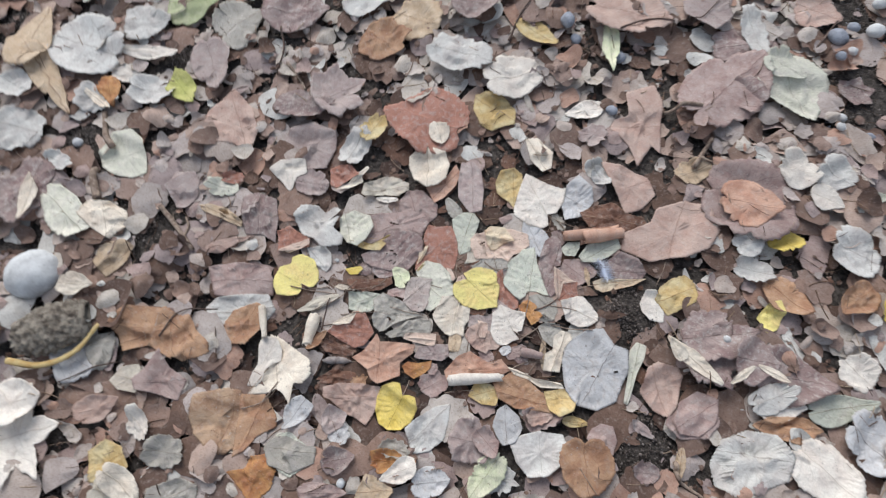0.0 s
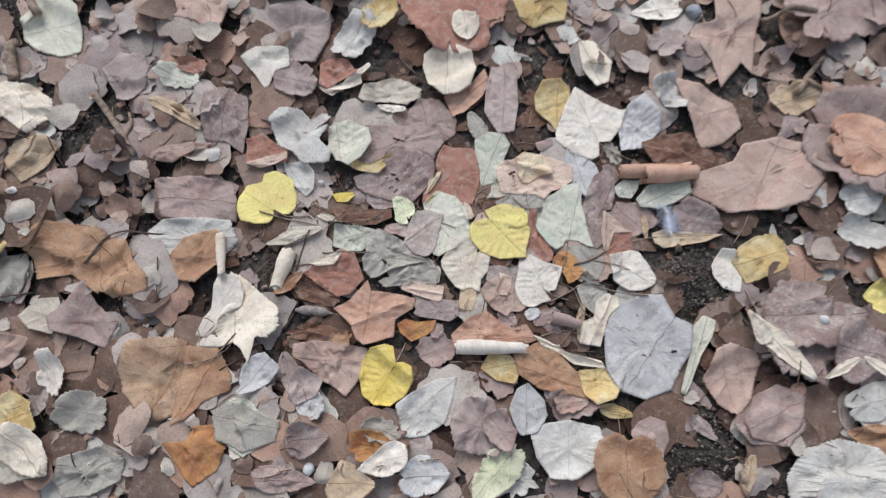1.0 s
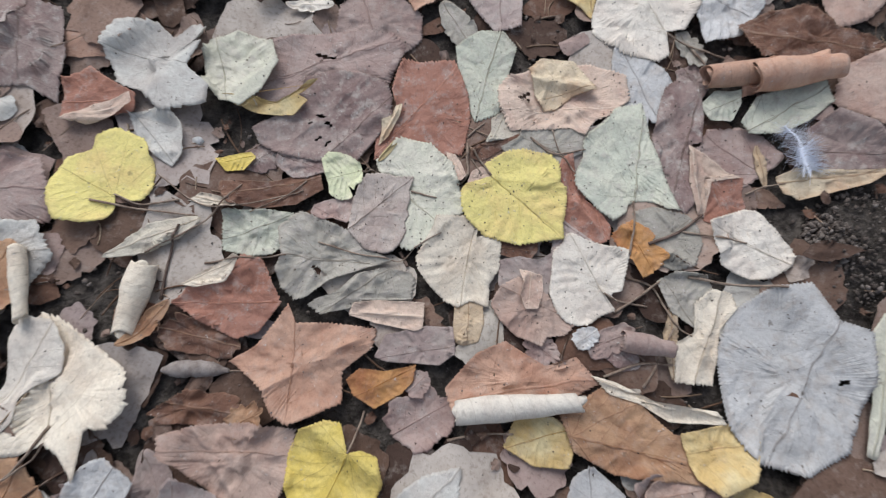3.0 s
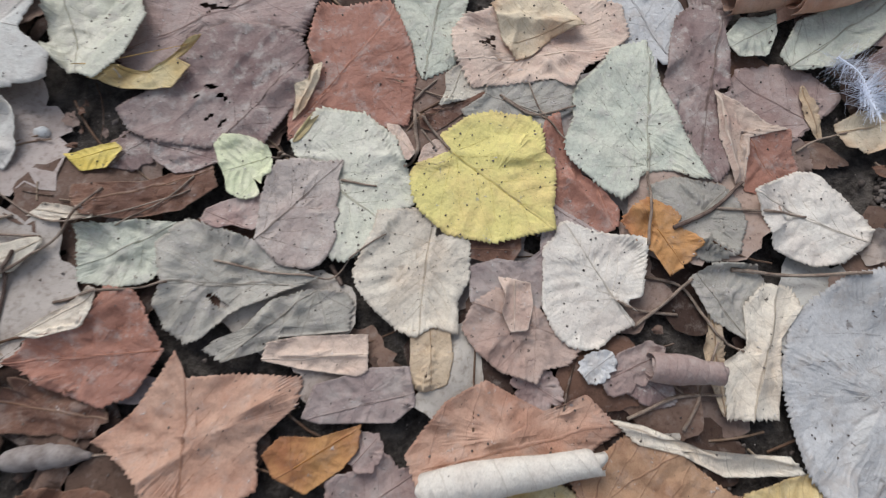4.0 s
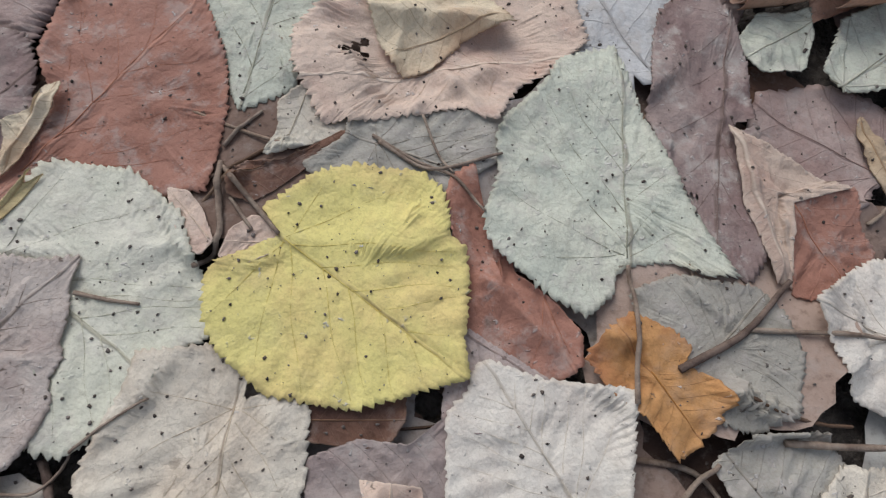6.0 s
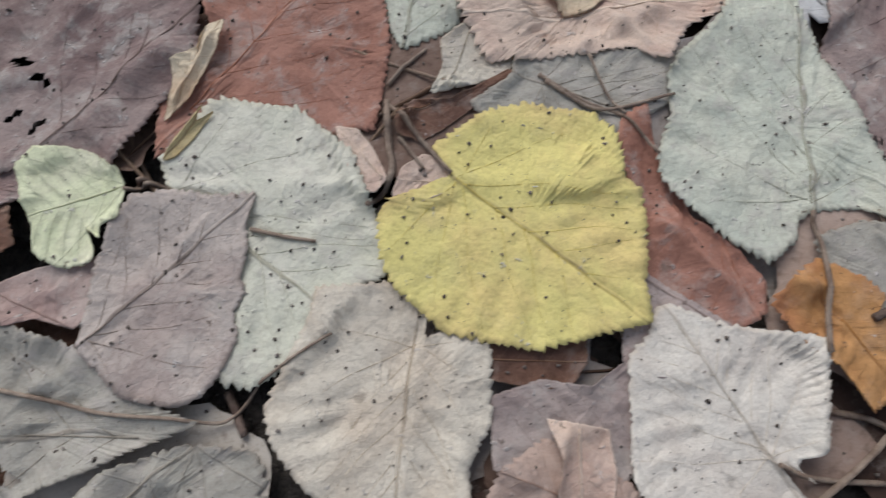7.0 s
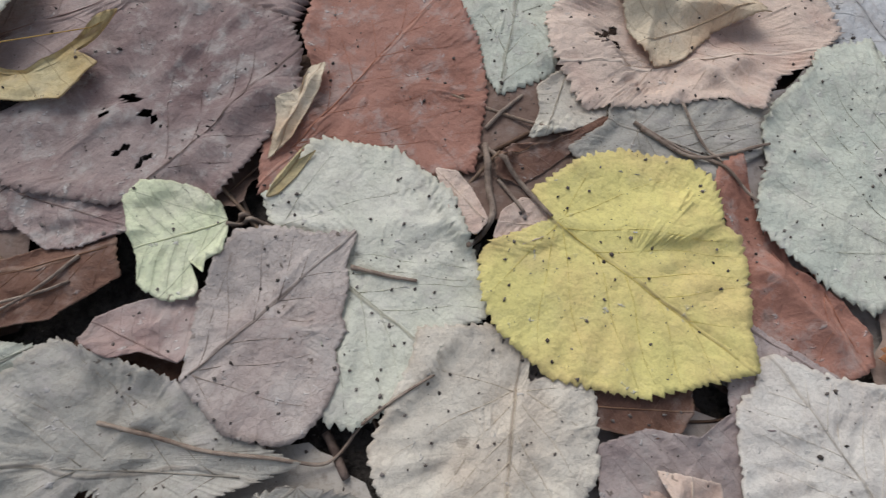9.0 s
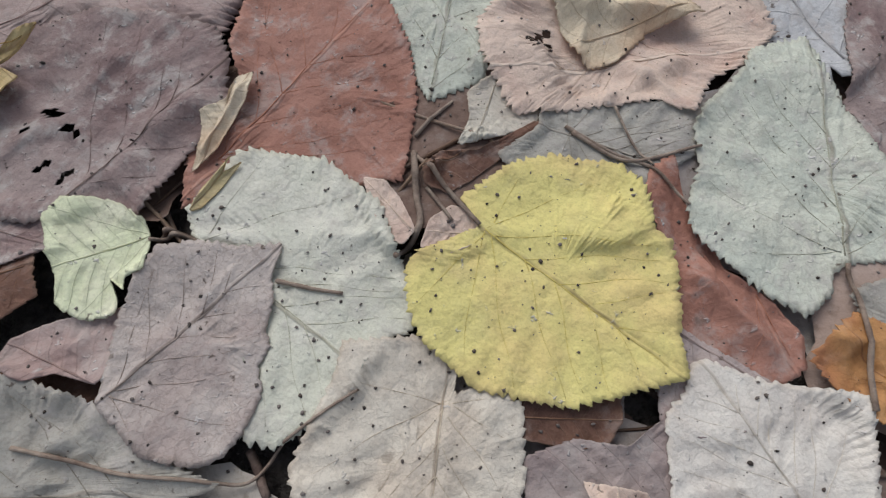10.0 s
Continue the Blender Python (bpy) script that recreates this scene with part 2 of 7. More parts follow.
STEM = plain_material("dry_stem", (160, 142, 124), (112, 92, 78), 160.0)
TWIG = plain_material("dark_twig", (120, 102, 90), (78, 62, 54), 190.0)
SOIL = plain_material("dark_soil", (46, 41, 37), (98, 90, 82), 110.0, 0.95, 0.006, 500.0)
CRUMB = litter_material("soil_crumbs", [(84, 75, 68), (98, 88, 80), (112, 102, 94), (70, 62, 56), (126, 116, 108), (90, 80, 73)])
GRIT = litter_material("grey_grit", [(120, 118, 122), (150, 150, 154), (98, 96, 98), (172, 170, 170), (84, 80, 80)])
NEEDLES = litter_material("dry_needles", [(140, 116, 94), (108, 84, 66), (172, 150, 124), (92, 72, 58), (150, 128, 108)])
# The darker browns put some of the shade between leaves into the colour.
LITTER = litter_material("old_litter", [(182, 166, 152), (166, 144, 134), (190, 178, 165), (128, 105, 91), (150, 127, 113), (172, 138, 118), (180, 166, 156), (112, 89, 75),
                                        (190, 179, 164), (157, 140, 133), (200, 195, 184), (120, 99, 87), (179, 155, 138), (104, 83, 71), (171, 159, 149), (146, 120, 104)])
SHREDS = litter_material("brown_shreds", [(104, 82, 68), (124, 100, 85), (84, 65, 54), (146, 124, 110), (112, 84, 68), (72, 55, 46), (96, 76, 64)])
STONE = plain_material("grey_stone", (208, 206, 200), (176, 173, 168), 40.0, 0.8, 0.001)
PEBBLE = plain_material("blue_grey_pebble", (160, 162, 166), (120, 121, 126), 60.0, 0.7, 0.0006)
BARK = plain_material("ridged_bark", (150, 140, 124), (84, 74, 64), 90.0, 0.95, 0.003)
FUNGUS = plain_material("yellow_rim", (206, 184, 130), (182, 146, 88), 60.0, 0.8, 0.0008)
FEATHER = plain_material("white_down", (226, 228, 234), (208, 213, 226), 80.0, 0.8, 0.0003)
CATKIN = plain_material("grey_catkin", (156, 146, 138), (120, 108, 100), 130.0, 0.9, 0.0008)


# ---- builders ----
def part(name, bm, material, parent=None, label=""):
    """Links a bmesh as one mesh object under a thing or a part."""
    me = bpy.data.meshes.new(name)
    bm.to_mesh(me)
    bm.free()
    for p in me.polygons:
        p.use_smooth = True
    me.materials.append(material)
    ob = new(name, me)
    ob.parent = parent
    return tagged(ob, label)


def smooth_line(points, steps=6):
    """A Catmull-Rom line through the points."""
    p = [Vector(q) for q in points]
    if len(p) == 2:
        return [p[0].lerp(p[1], i / steps) for i in range(steps + 1)]
    p = [p[0] * 2 - p[1], *p, p[-1] * 2 - p[-2]]
    out = []
    for a, b, c, d in zip(p, p[1:], p[2:], p[3:]):
        for i in range(steps):
            t = i / steps
            out.append(0.5 * ((2 * b) + (c - a) * t + (2 * a - 5 * b + 4 * c - d) * t * t + (3 * b - a - 3 * c + d) * t ** 3))
    out.append(p[-2])
    return out


def tube(line, r0, r1, sides=6):
    """A tapered, slightly knobbly tube along a line, closed at both ends."""
    bm = bmesh.new()
    rings = []
    for i, q in enumerate(line):
        ahead = (line[min(i + 1, len(line) - 1)] - line[max(i - 1, 0)]).normalized()
        sideways = ahead.cross(Vector((0, 0, 1)))
        sideways = sideways.normalized() if sideways.length > 1e-6 else Vector((1, 0, 0))
        up = sideways.cross(ahead)
        r = (r0 + (r1 - r0) * i / (len(line) - 1)) * (1 + 0.18 * noise.noise(q * 400))
        rings.append([bm.verts.new(q + r * (math.cos(a) * sideways + math.sin(a) * up)) for a in (2 * math.pi * k / sides for k in range(sides))])
    for a, b in zip(rings, rings[1:]):
        for k in range(sides):
            bm.faces.new((a[k], a[(k + 1) % sides], b[(k + 1) % sides], b[k]))
    bm.faces.new(rings[0][::-1]), bm.faces.new(rings[-1])
    return bm


# half outlines: degrees from the tip round to the petiole, and the reach from the blade's centre, for a length of 1
OUTLINES = {
    "linden": (0.40, [(0, .60), (6, .545), (13, .52), (30, .485), (48, .47), (65, .485), (90, .505), (107, .535), (125, .545), (146, .59), (163, .575), (172, .55), (177, .51), (180, .41)]),
    "heart": (0.40, [(0, .60), (10, .575), (23, .565), (52, .58), (76, .62), (103, .68), (124, .66), (146, .635), (163, .62), (174, .50), (180, .40)]),
    "ovate": (0.45, [(0, .56), (10, .46), (25, .37), (50, .32), (80, .33), (110, .38), (140, .44), (160, .46), (180, .45)]),
    "lance": (0.50, [(0, .51), (6, .42), (15, .28), (35, .17), (70, .115), (110, .115), (145, .17), (165, .28), (174, .42), (180, .50)]),
    "maple": (0.36, [(0, .66), (8, .54), (15, .50), (24, .42), (32, .44), (44, .52), (52, .58), (58, .50), (70, .45), (80, .38), (92, .41), (106, .47), (116, .42),
                     (140, .37), (165, .36), (180, .36)]),
    "acer": (0.36, [(0, .66), (8, .48), (14, .44), (24, .28), (32, .34), (44, .52), (50, .61), (57, .46), (70, .37), (80, .28), (92, .37), (104, .50), (114, .37),
                    (140, .29), (165, .31), (180, .34)]),
    "torn": (0.50, [(0, .50), (20, .46), (45, .42), (70, .36), (100, .38), (130, .45), (155, .50), (180, .48)]),
}
NAMES = {"linden": "linden_leaf", "heart": "linden_leaf", "ovate": "ovate_leaf", "lance": "narrow_leaf", "maple": "maple_leaf", "acer": "maple_leaf", "torn": "leaf_fragment"}
FORMS = {"linden": "rounded leaf with a toothed edge", "heart": "heart-shaped leaf with a toothed edge", "ovate": "pointed oval leaf, dry", "lance": "narrow dry leaf, slightly twisted",
         "maple": "lobed maple leaf, dry and crumpled", "acer": "maple leaf with five pointed lobes", "torn": "torn dry leaf fragment"}
SOIL_LEVEL = -0.0064
leaf_count = [0]


def field(x, y, seed):
    """Smooth noise over the plane, about -0.6 to 0.6, for whole arrays of places."""
    x, y = np.asarray(x, float), np.asarray(y, float)
    ix, iy = np.floor(x).astype(np.int64), np.floor(y).astype(np.int64)
    fx, fy = x - ix, y - iy
    fx, fy = fx * fx * fx * (fx * (fx * 6 - 15) + 10), fy * fy * fy * (fy * (fy * 6 - 15) + 10)

    def knot(i, j):
        h = (i * 374761393 + j * 668265263 + int(seed) * 1442695) & 0xffffffff
        h = ((h ^ (h >> 13)) * 1274126177) & 0xffffffff
        return ((h ^ (h >> 16)) & 0xffffff) / 0xffffff * 1.2 - 0.6

    near_row = knot(ix, iy) * (1 - fx) + knot(ix + 1, iy) * fx
    far_row = knot(ix, iy + 1) * (1 - fx) + knot(ix + 1, iy + 1) * fx
    return near_row * (1 - fy) + far_row * fy


class Bed:
    """The height of the pile so far, on a grid, so that leaves come to rest on what lies under them, but for those held
    near one height to fit the camera's view.
    """

    def __init__(self):
        self.x0, self.y0, self.cell, self.nx, self.ny = -1.1, -0.66, 0.0012, 1700, 1250
        self.h = np.full((self.ny, self.nx), SOIL_LEVEL)
        self.covered = np.zeros((self.ny, self.nx), bool)

    def top(self, x, y):
        i = np.clip(((np.asarray(x) - self.x0) / self.cell).astype(int), 0, self.nx - 1)
        j = np.clip(((np.asarray(y) - self.y0) / self.cell).astype(int), 0, self.ny - 1)
        return self.h[j, i]

    def lay(self, fan, shape, at, turn, length, rest, cover=False, loft=0.0045, level=0.35, low=-1.0):
        """Lays a fan-shaped mesh (centre, then rings of points) down; returns the settled heights."""
        px, py, count, rings, power = fan
        c, s = math.cos(turn) * length, math.sin(turn) * length
        vx, vy, d = at[0] + c * px - s * py, at[1] + s * px + c * py, 1.4 * self.cell
        under = np.max([self.top(vx + i, vy + j) for i, j in ((0, 0), (d, 0), (-d, 0), (0, d), (0, -d))], 0)
        shape = np.clip(shape - np.median(shape), -0.003, loft)
        under = np.minimum(under, max(np.median(under), low) + 0.0065)
        # low given: the leaf is held near one height, to fit the camera's view
        level_at = max(np.quantile(under, rest), low)
        level_at = min(level_at, 0.001) if low > -1.0 else level_at
        z = np.maximum(level_at + shape, under + 0.0004)
        grid = z[1:].reshape(rings, count)
        for _ in range(2):
            soft = (np.roll(grid, 1, 1) + np.roll(grid, -1, 1) + 2 * grid) / 4
            soft[1:-1] = (soft[:-2] + soft[2:] + 2 * soft[1:-1]) / 4
            grid = soft
        floor = under[1:].reshape(rings, count) + 0.00025
        reach = max(1, int(rings * level))
        for i in range(reach):
            w = 1 - i / reach
            grid[i] = grid[i] * (1 - w) + max(grid[i].max(), floor[i].max()) * w
        grid[reach:] = np.maximum(grid[reach:], floor[reach:])
        for _ in range(4 if low > -1.0 else 0):
            wide = (np.roll(grid, 2, 1) + np.roll(grid, -2, 1) + np.roll(grid, 4, 1) + np.roll(grid, -4, 1) + np.roll(grid, 1, 1) + np.roll(grid, -1, 1)) / 6
            grid = np.maximum(grid, np.where(grid - wide < -0.00012, wide - 0.00005, grid))
        z[1:] = grid.ravel()
        z[0] = z[1:1 + count].mean()
        # the new top of the pile
        cx, cy, ox, oy = px[0], py[0], px[-count:], py[-count:]
        wx, wy = at[0] + c * ox - s * oy, at[1] + s * ox + c * oy
        i0, i1 = (max(0, int((wx.min() - self.x0) / self.cell)), min(self.nx, int((wx.max() - self.x0) / self.cell) + 2))
        j0, j1 = (max(0, int((wy.min() - self.y0) / self.cell)), min(self.ny, int((wy.max() - self.y0) / self.cell) + 2))
        if i1 > i0 and j1 > j0:
            gx, gy = np.meshgrid(self.x0 + self.cell * (np.arange(i0, i1) + 0.5) - at[0], self.y0 + self.cell * (np.arange(j0, j1) + 0.5) - at[1])
            u, v = (c * gx + s * gy) / length ** 2 - cx, (-s * gx + c * gy) / length ** 2 - cy
            ang, rad = np.mod(np.arctan2(v, u), 2 * np.pi), np.hypot(u, v)
            a = np.mod(np.arctan2(oy - cy, ox - cx), 2 * np.pi)
            order = np.argsort(a)
            reach = np.interp(ang, a[order], np.hypot(ox - cx, oy - cy)[order], period=2 * np.pi)
            col = order[np.searchsorted(a[order], ang) % count]
            f = np.clip((rad / np.maximum(reach, 1e-9)) ** (1 / power), 0, 1) * rings
            lo = np.minimum(f.astype(int), rings - 1)
            table = np.vstack([np.full(count, z[0]), z[1:].reshape(rings, count)])
            zz = table[lo, col] * (1 - (f - lo)) + table[lo + 1, col] * (f - lo)
            part_of = self.h[j0:j1, i0:i1]
            self.h[j0:j1, i0:i1] = np.where(rad <= reach, np.maximum(part_of, zz), part_of)
            if cover:
                self.covered[j0:j1, i0:i1] |= rad <= reach * 1.05
        return z

    def is_covered(self, x, y):
        i, j = int((x - self.x0) / self.cell), int((y - self.y0) / self.cell)
        return bool(self.covered[min(max(j, 0), self.ny - 1), min(max(i, 0), self.nx - 1)])

    def raise_at(self, x, y, z):
        i, j = int((x - self.x0) / self.cell), int((y - self.y0) / self.cell)
        if 0 <= i < self.nx and 0 <= j < self.ny:
            self.h[j, i] = max(self.h[j, i], z)

    def over(self, line, radius, sag=0.4):
        """Lifts a line of points, in the world, onto the pile."""
        z = np.array([float(self.top(q.x, q.y)) for q in line]) + radius * 0.8
        flat = np.linspace(z[0], z[-1], len(z))
        z = np.maximum(z, flat * sag + z * (1 - sag))
        for _ in range(3):
            z[1:-1] = np.maximum(z[1:-1], (z[:-2] + z[2:]) / 2)
        return [Vector((q.x, q.y, h)) for q, h in zip(line, z)]


bed = Bed()


def lobed(form, centre, length, count, teeth, bite, rng):
    """Points round a blade outlined to fit the camera's view: its reach from the centre at some angles, with saw teeth
    and nicks between.
    """
    cx, cy = centre
    a = np.radians([d for d, _ in form])
    x, y = np.array([r for _, r in form]) * np.cos(a), np.array([r for _, r in form]) * np.sin(a)
    x, y = np.append(x, x[0]), np.append(y, y[0])
    run = np.concatenate([[0.0], np.cumsum(np.hypot(np.diff(x), np.diff(y)))])
    s = np.arange(count) / count * run[-1]
    x, y = np.interp(s, run, x), np.interp(s, run, y)
    for _ in range(3):
        x, y = (np.roll(x, 1) + np.roll(x, -1) + 2 * x) / 4, (np.roll(y, 1) + np.roll(y, -1) + 2 * y) / 4
    saw = np.mod(s / run[-1] * teeth + 0.35 * np.sin(s / run[-1] * 61), 1.0)
    big = np.repeat(rng.uniform(0.1, 1.7, teeth + 1), int(np.ceil(count / teeth)))[:count]
    slow = sum(rng.normal() * np.cos(k * s / run[-1] * 6.283 + rng.uniform(0, 6.3)) / k for k in range(5, 13))
    r = 1 + (bite * (saw - 0.6) * big + 0.12 * bite * rng.normal(size=count) + 0.012 * slow)
    return cx + x * r, cy + y * r, cx, cy


def outline(kind, length, width, count, teeth, bite, rng, cuts=(), ragged=0.03, sides=(1.0, 1.0)):
    """Points round a blade, in units of its length, and the blade's centre."""
    middle, half = OUTLINES[kind]
    degs, reach = [d for d, _ in half], [r for _, r in half]
    phi = np.arange(count) / count * 2 * np.pi
    fold = np.degrees(np.minimum(phi, 2 * np.pi - phi))
    r = np.interp(fold, degs, reach)
    if kind not in ("maple", "acer"):
        r = (r + np.roll(r, 1) + np.roll(r, -1)) / 3
    for k in range(2, 6):
        r = r * (1 + ragged * rng.normal() * np.cos(k * phi + rng.uniform(0, 6.3)) / (k - 1))
    if kind == "torn":
        for k in range(6, 16):
            r = r * (1 + 0.05 * rng.normal() * np.cos(k * phi + rng.uniform(0, 6.3)) / math.sqrt(k - 4))
    if ragged > 0.03:
        for _ in range(rng.integers(1, 5)):
            off = np.angle(np.exp(1j * (phi - rng.uniform(0, 6.283))))
            r = r * (1 - rng.uniform(0.05, 0.3) * np.exp(-np.abs(off / rng.uniform(0.03, 0.14))))
    saw = np.mod(phi / (2 * np.pi) * teeth, 1.0)
    size = 0.6 + 0.8 * rng.random(count)
    r = r * (1 + bite * (saw - 0.5) * size + 0.25 * bite * rng.normal(size=count))
    x, y = middle + r * np.cos(phi), r * np.sin(phi)
    y = y * (width / length) / (y.max() - y.min())
    y = np.where(y > 0, y * sides[0], y * sides[1])
    cx, cy = middle, 0.0
    if ragged > 0.055:
        torn_off = [(rng.uniform(0, 6.283), rng.uniform(0.22, 0.46)) for _ in range(rng.integers(1, 4))]
    elif ragged > 0.03:
        torn_off = [(rng.uniform(0, 6.283), rng.uniform(0.34, 0.5)) for _ in range(rng.integers(0, 3))]
    else:
        torn_off = []
    cuts = list(cuts) + [(math.cos(a), math.sin(a), middle * math.cos(a) + d * (1 if abs(math.cos(a)) > 0.7 else min(1.0, 1.2 * width / length))) for a, d in torn_off]
    for nx, ny, d in cuts:
        over = nx * cx + ny * cy - (d - 0.12)
        if over > 0:
            cx, cy = cx - nx * over, cy - ny * over
    for nx, ny, d in cuts:
        go = nx * (x - cx) + ny * (y - cy)
        room = (d - nx * cx - ny * cy) + 0.007 * rng.normal(size=count)
        share = np.where(go > room, room / np.maximum(go, 1e-6), 1.0)
        x, y = cx + (x - cx) * share, cy + (y - cy) * share
    return x, y, cx, cy


def blade(name, kind, length, width, material, rng, near, cuts, cup, fold, wrinkle, curl, holes, sides, at, turn, rest, lifts=(), loft=0.0045, form=(), centre=(0.4, 0.0), creases=(), bitten=None):
    """A leaf blade lying along +x from its petiole, with thickness, warps and torn holes. Returns the mesh and its height function."""
    count, rings = (228, 13) if near else (110, 9)
    teeth, bite = {"linden": (42, .05), "heart": (42, .045), "ovate": (46, .045), "lance": (24, .02), "maple": (48, .06), "acer": (40, .05), "torn": (30, .05)}[kind]
    if near:
        teeth, bite = int(teeth * 1.35), bite * 0.72
    if form:
        girth = length * sum(r for _, r in form) / len(form) * 6.3
        far = math.hypot(*at) > 0.215
        teeth = max(12, int(girth / (0.0040 if far else 0.0022)))
        count, rings = (4 * teeth, 11) if far else (5 * teeth, 16)
        bite = 0.036 if bitten is None else bitten
        x, y, cx, cy = lobed(form, centre, length, count, teeth, bite, rng)
    else:
        x, y, cx, cy = outline(kind, length, width, count, teeth, bite, rng, cuts, 0.025 if near or kind == "acer" else 0.05, sides)
    steps = (np.arange(1, rings + 1) / rings) ** 0.85
    px = np.concatenate([[cx], (cx + np.outer(steps, x - cx)).ravel()])
    py = np.concatenate([[cy], (cy + np.outer(steps, y - cy)).ravel()])
    rim = np.concatenate([[0.0], np.repeat(steps, count)])
    seed = int(rng.integers(1, 90000))
    warp = [rng.normal() * 0.35 for _ in range(4)]
    u, v, side = px, py, np.abs(py)
    qx, qy = px * length, py * length
    shape = cup * 0.25 * length * ((u - 0.45) ** 2 + v * v) + fold * side * length
    shape += length * 0.05 * (warp[0] * (u - .45) * v * 2 + warp[1] * ((u - .45) ** 2 - .06) + warp[2] * (v * v - .06))
    shape += 0.0016 * wrinkle * (field(qx * 38, qy * 38, seed) + 0.9 * np.abs(field(qx * 85, qy * 85, seed + 1)) + 0.45 * field(qx * 190, qy * 190, seed + 2) + 0.22 * field(qx * 420, qy * 420, seed + 3))
    shape += -0.00026 * np.cos((u - 0.75 * side + 0.5 * v * v) * 6.5 * 2 * math.pi) * np.minimum(1, side * 8)
    for u0, v0, u1, v1, h, w in creases:
        du, dv = u1 - u0, v1 - v0
        along = ((u - u0) * du + (v - v0) * dv) / (du * du + dv * dv)
        past = np.maximum(0.0, np.maximum(-along, along - 1)) * math.hypot(du, dv) * length
        off = ((u - u0) * dv - (v - v0) * du) / math.hypot(du, dv) * length + 0.25 * w * field(qx * 160, qy * 160, seed + 5)
        shape += 1.7 * h * np.exp(-np.hypot(off, past) / w)
    for la, start, k in lifts:
        shape += k * length * np.maximum(0.0, math.cos(la) * (u - 0.45) + math.sin(la) * v - start) ** 1.4
    round_about = np.arctan2(v, u - .45)
    shape += curl * np.maximum(0.0, rim - 0.72) ** 1.6 * (0.004 + 0.006 * field(1.3 * np.cos(round_about) + 9, 1.3 * np.sin(round_about) + 9, seed + 4))
    pz = bed.lay((px, py, count, rings, 0.85), shape, at, turn, length, rest, True, loft, 0.15 if form else 0.35, -0.0012 if form else -1.0)
    top = np.stack([px * length, py * length, pz], 1)
    keep = np.ones(len(top), bool)
    n = len(top)
    faces = [(0, 1 + k, 1 + (k + 1) % count) for k in range(count)]
    for i in range(rings - 1):
        a, b = 1 + i * count, 1 + (i + 1) * count
        faces += [(a + k, b + k, b + (k + 1) % count, a + (k + 1) % count) for k in range(count)]
    for hx, hy in holes:
        h, way = 0.0040 / length * (0.6 + 0.7 * rng.random()), rng.uniform(0, 3.14)
        ex, ey = (px - hx) * math.cos(way) + (py - hy) * math.sin(way), (py - hy) * math.cos(way) - (px - hx) * math.sin(way)
        away = np.hypot(ex * 0.75, ey * 2.0 + 0.5 * h * np.sin(ex / h * 2)) + 0.0016 / length * field(px * length * 700, py * length * 700, 5)
        faces = [f for f in faces if not all(away[i] < h for i in f)]
    under = [tuple(i + n for i in reversed(f)) for f in faces]
    o = 1 + (rings - 1) * count
    wall = [(o + k, o + k + n, o + (k + 1) % count + n, o + (k + 1) % count) for k in range(count)]
    me = bpy.data.meshes.new(name)
    me.from_pydata(np.concatenate([top, top - (0, 0, 0.00028)]).tolist(), [], faces + under + wall)
    for key, sx in (("metres", length), ("unit", 1.0)):
        a = me.attributes.new(key, 'FLOAT_VECTOR', 'POINT')
        vals = np.zeros((2 * n, 3))
        vals[:, 0], vals[:, 1] = np.tile(px, 2) * sx, np.tile(py, 2) * sx
        a.data.foreach_set("vector", vals.ravel())
    a = me.attributes.new("rim", 'FLOAT', 'POINT')
    a.data.foreach_set("value", np.tile(rim, 2))
    me.polygons.foreach_set("use_smooth", [True] * len(me.polygons))
    me.materials.append(material)
    me.update()
    rows = pz[1:].reshape(rings, count)

    def skin(u, v=0.0):
        """The settled height at a place on the blade."""
        ang = np.angle(np.exp(1j * (np.arctan2(y - cy, x - cx) - math.atan2(v - cy, u - cx))))
        k = int(np.argmin(np.abs(ang)))
        f = math.hypot(u - cx, v - cy) / math.hypot(x[k] - cx, y[k] - cy)
        if f > 0.94:
            return None
        return float(np.interp(f, np.concatenate([[0], steps]), np.concatenate([[pz[0]], rows[:, k]])))

    return me, skin


